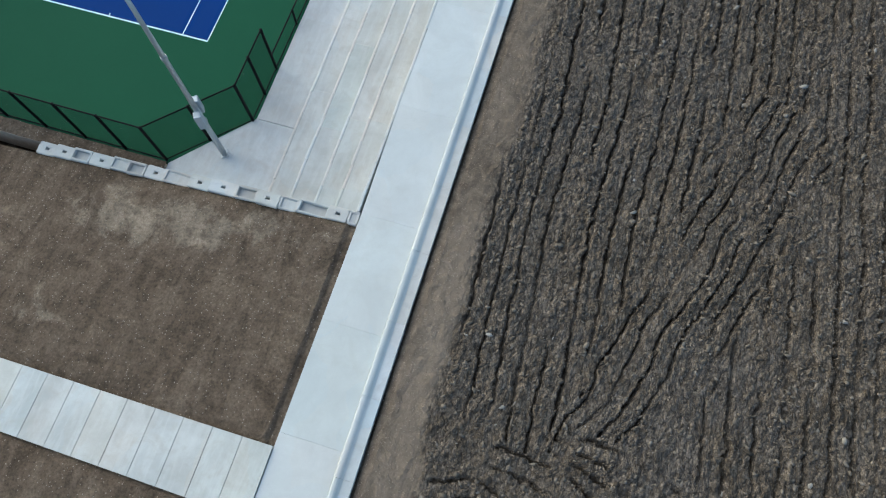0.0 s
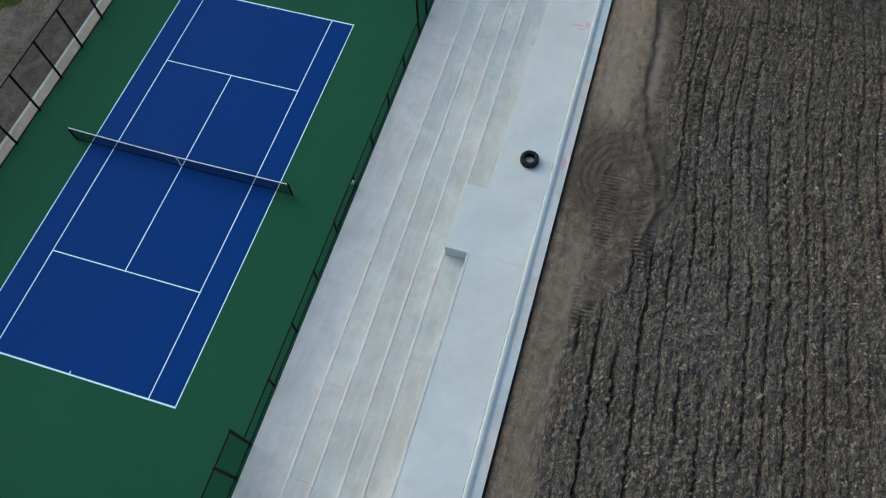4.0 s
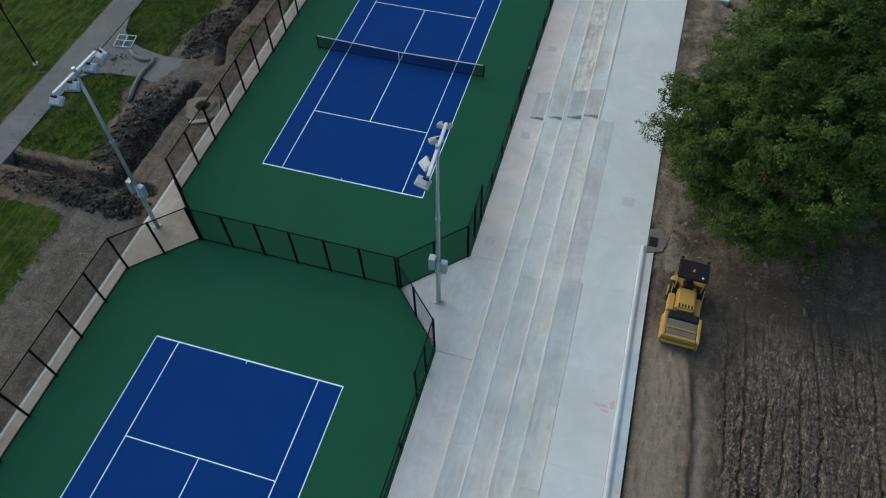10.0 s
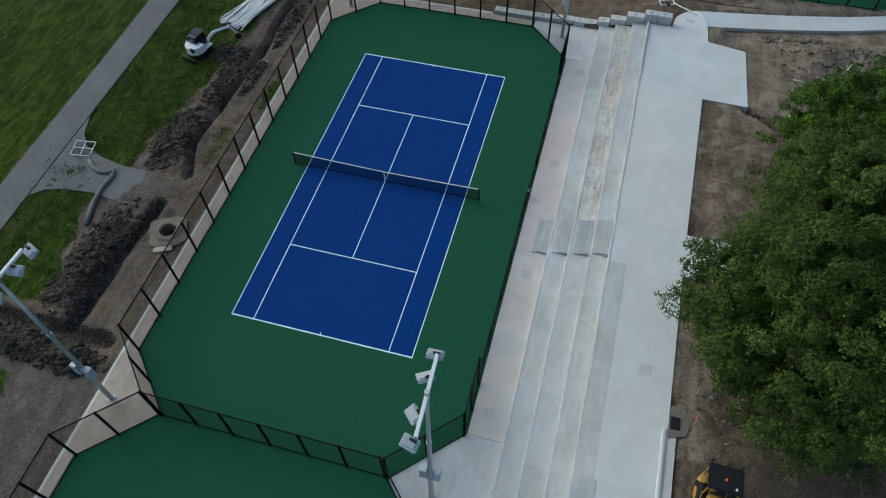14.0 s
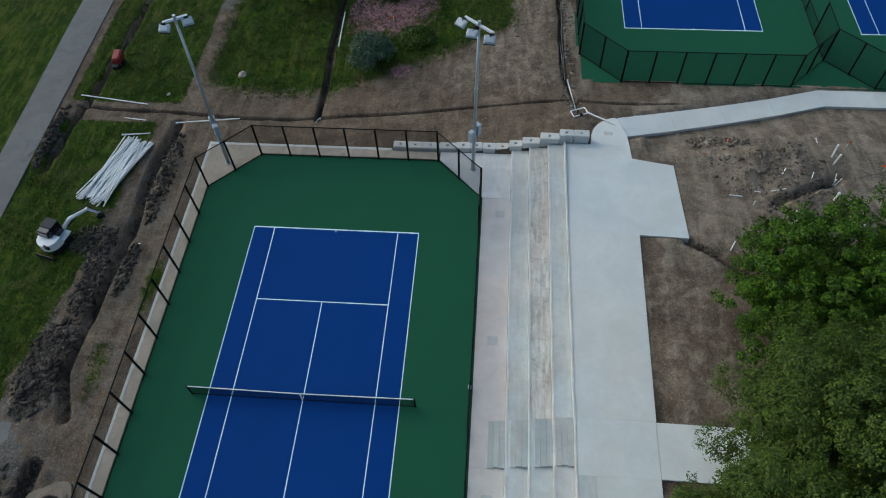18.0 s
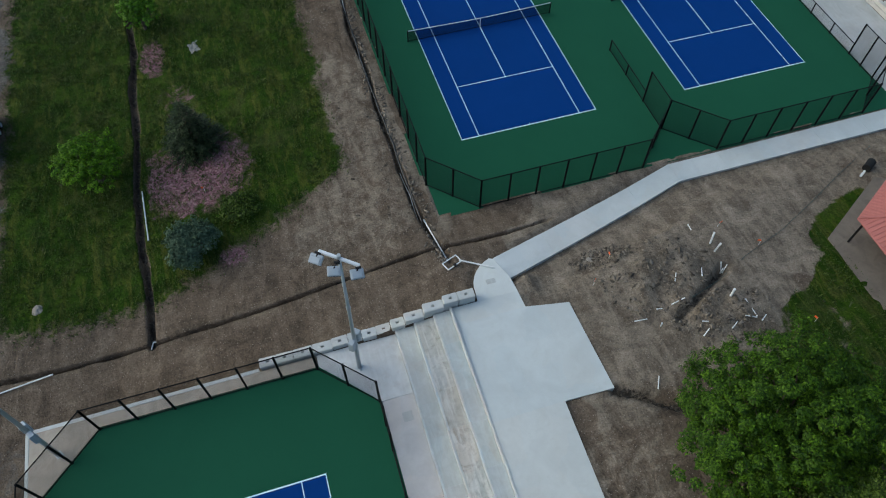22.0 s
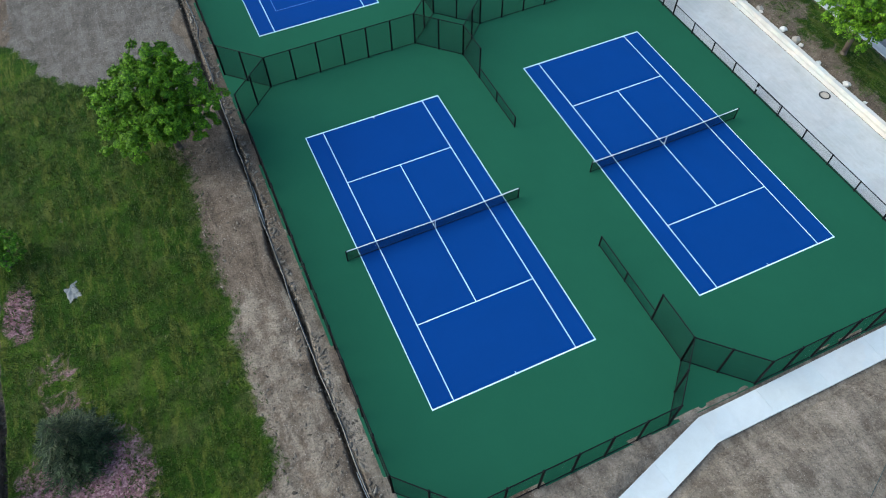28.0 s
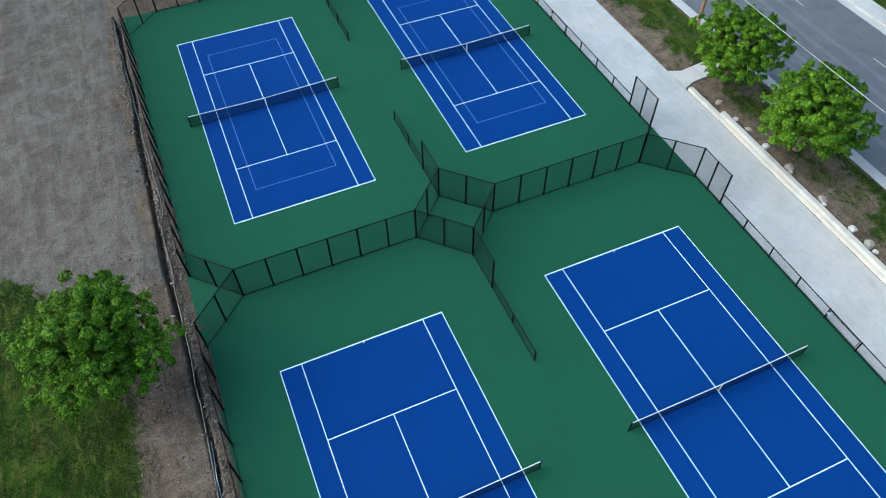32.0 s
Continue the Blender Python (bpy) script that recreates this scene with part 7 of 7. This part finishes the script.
for x, y, r in ((60.9, 103.6, 0.32), (60.9, 99.9, 0.3), (61.0, 95.2, 0.4), (61.0, 91.6, 0.36), (61.0, 87.0, 0.4)):
    boulder(x, y, r, "rough pale stone behind the garden wall")


scrap = thing("fabric_scrap", "crumpled pale fabric scrap lying on the lawn", "fabric", pose(2.2, 88.6, gz(2.2, 88.6) + 0.03, 0, 0, 25))
bm = bmesh.new()
bmesh.ops.create_grid(bm, x_segments=14, y_segments=14, size=0.62)
for v in bm.verts:
    k = 1 + 0.45 * noise.noise(Vector((v.co.x * 1.7, v.co.y * 1.7, 3)))
    v.co = Vector((v.co.x * k * 0.8 + 0.25 * v.co.y, v.co.y * k, 0.06 + 0.1 * noise.noise(v.co * 3.1)))
bmesh.ops.solidify(bm, geom=bm.faces[:], thickness=0.01)
part("cloth", bm, "geotextile", scrap)


def shelter():
    """A hexagonal picnic shelter with a red metal roof."""
    cx, cy, z = 47.6, 50.6, 0.45
    s = thing("picnic_shelter", "hexagonal shelter with a red ribbed metal roof on a concrete floor", "shelter", pose(cx, cy, z))
    hexa = [(6.5 * math.cos(radians(30 + 60 * i)), 6.5 * math.sin(radians(30 + 60 * i))) for i in range(6)]
    part("floor_slab", prism([(x * 1.12, y * 1.12) for x, y in hexa], -1.0, 0.1), "manhole_concrete", s, "worn grey-brown concrete floor")
    for i in range(6):
        (x0, y0), (x1, y1) = hexa[i], hexa[(i + 1) % 6]
        bm = bmesh.new()
        top = [bm.verts.new(v) for v in ((x0, y0, 2.6), (x1, y1, 2.6), (0, 0, 5.2))]
        low = [bm.verts.new(v) for v in ((x0, y0, 2.5), (x1, y1, 2.5), (0, 0, 5.1))]
        bm.faces.new(top), bm.faces.new(low[::-1])
        for a in range(3):
            b = (a + 1) % 3
            bm.faces.new((low[a], low[b], top[b], top[a]))
        bmesh.ops.recalc_face_normals(bm, faces=bm.faces)
        pan = part("roof_panel", bm, "roof_red", s, "red metal roof panel")
        for j in range(1, 22):
            u = j / 22
            ex, ey = x0 + (x1 - x0) * u, y0 + (y1 - y0) * u
            k = min(u, 1 - u) * 2
            mx, my = (x0 + x1) / 2 , (y0 + y1) / 2
            tx, ty, tz = ex - mx * k, ey - my * k, 2.6 + 2.6 * k
            part("rib", tube((ex, ey, 2.615), (tx, ty, tz + 0.015), 0.03, n=4), "roof_red", pan)
        part("hip_cap", tube((x0, y0, 2.62), (0, 0, 5.22), 0.07, n=6), "roof_red", s)
        part("eave_trim", tube((x0, y0, 2.54), (x1, y1, 2.54), 0.07, n=6), "roof_red", s)
        part("post", tube((x0 * 0.92, y0 * 0.92, 0.0), (x0 * 0.92, y0 * 0.92, 2.55), 0.08, n=10), "machine_black", s, "dark steel post")


shelter()
bar = thing("black_barrel", "black plastic barrel lying on the ground near the shelter", "barrel", pose(47.9, 58.9, gz(47.9, 58.9) + 0.28, 0, 0, 30))
part("drum", tube((-0.45, 0, 0), (0.45, 0, 0), 0.3, n=18), "rubber", bar)
part("plank", box(-1.2, -0.08, -0.26, -0.3, 0.08, -0.2, 0.01), "pvc_white", bar, "pale board")

ring = thing("manhole_cover", "round dark manhole ring in the sidewalk", "manhole cover", pose(59.15, 81.2, 0.022))
part("rim", tube((0, 0, -0.02), (0, 0, 0.03), 0.45, n=28), "machine_black", ring)
part("lid", tube((0, 0, 0.0), (0, 0, 0.036), 0.33, n=28), "footing_concrete", ring)

upole = thing("utility_pole", "brown timber utility pole beside the street", "utility pole", pose(66.0, 113.6, 0.6))
part("pole", tube((0, 0, -0.5), (0, 0, 10.5), 0.17, 0.11, 12), "timber_pole", upole)
part("cross_arm", box(-3.2, -0.06, 7.24, 0.4, 0.06, 7.4, 0.01), "timber_pole", upole)
wire = thing("overhead_wire", "pale overhead wire strung along the street", "wire")
part("strand", bent_tube([(62.9, y, 7.75 + 0.0006 * (y - 98) ** 2) for y in range(40, 170, 6)], 0.02, 6), "lamp_grey", wire)
bench = thing("street_bench", "slatted grey metal bench on the verge by the street", "bench", pose(64.3, 101.5, gz(64.3, 101.5), 0, 0, 2))
for i in range(3):
    part("seat_slat", box(-0.25 + 0.17 * i, -0.8, 0.42, -0.11 + 0.17 * i, 0.8, 0.46, 0.01), "galvanised", bench)
for y in (-0.6, 0.6):
    part("leg", box(-0.22, y - 0.04, 0, 0.22, y + 0.04, 0.42, 0.01), "galvanised", bench)

# paint marks on the concrete
for x, y, w, l in ((18.9, 13.9, 0.25, 0.5), (18.4, 13.75, 0.7, 0.22), (19.55, 4.4, 0.3, 0.9), (18.6, 13.5, 0.5, 0.14), (17.2, -31.3, 0.4, 0.25), (15.55, 23.8, 0.16, 0.14)):
    z = float(walk_z(y)) + (0.004 if x < 19.1 else -0.016)
    k = thing("paint_mark", "faint pink survey paint on concrete", "paint mark", pose(x, y, z, math.degrees(math.atan(float(walk_z(y + 0.5) - walk_z(y - 0.5)))), 0, 0), "survey paint marks")
    bm = bmesh.new()
    bmesh.ops.create_circle(bm, cap_ends=True, segments=14, radius=0.5)
    for v in bm.verts:
        f = 1 + 0.35 * noise.noise(v.co * 4 + Vector((x, y, 0)))
        v.co = Vector((v.co.x * w * f, v.co.y * l * f, 0))
    e = bmesh.ops.extrude_face_region(bm, geom=bm.faces[:])
    bmesh.ops.translate(bm, verts=[v for v in e["geom"] if isinstance(v, bmesh.types.BMVert)], vec=(0, 0, 0.004))
    bmesh.ops.recalc_face_normals(bm, faces=bm.faces)
    part("stain", bm, "pink_paint", k)


# ---- grass tufts ----


def grass_tufts(name, n, spot, size, label, seed):
    """Blades in threes, as one mesh."""
    r = np.random.RandomState(seed)
    P = spot(r, n)
    n = len(P)
    P = np.repeat(P, 3, 0) + np.concatenate([r.normal(size=(3 * n, 2)) * 0.05, np.zeros((3 * n, 1))], 1)
    a = r.uniform(0, 6.283, 3 * n)
    s = size * r.uniform(0.5, 1.4, 3 * n)
    side = np.stack([np.cos(a), np.sin(a), 0 * a], 1) * (s * 0.16)[:, None]
    tip = np.stack([-np.sin(a) * s * 0.7, np.cos(a) * s * 0.7, s * 0.8], 1)
    V = np.stack([P - side, P + side, P + tip + side * 0.3, P + tip - side * 0.3], 1).reshape(-1, 3)
    return tagged(new(name, raw_mesh(name, V, np.arange(len(V)).reshape(-1, 4), "grass_blade")), label, "grass", kind="stuff")


def lawn_spot(x0, x1, y0, y1):
    def spot(r, n):
        x, y = r.uniform(x0, x1, n), r.uniform(y0, y1, n)
        z, m = ground_fields(x, y)
        keep = (m["lawn"] > r.uniform(0.12, 0.6, n)) & (r.rand(n) < 0.35 + 0.65 * (value_noise(x, y, 1.3, 51) > -0.1))
        return np.stack([x, y, z - 0.02], 1)[keep]
    return spot


grass_tufts("lawn_grass", 52000, lawn_spot(-14, 13, 63, 112), 0.16, "uneven mown lawn with longer tufts", 61)
grass_tufts("bank_grass", 26000, lawn_spot(-26, -13, 22, 100), 0.15, "rough grass between the path and the trench", 62)
grass_tufts("verge_grass", 6000, lawn_spot(60.5, 66, 70, 130), 0.14, "thin dry verge grass by the street", 63)
grass_tufts("shelter_grass", 3500, lawn_spot(33, 42, 40, 60), 0.16, "long green grass round the shelter", 64)
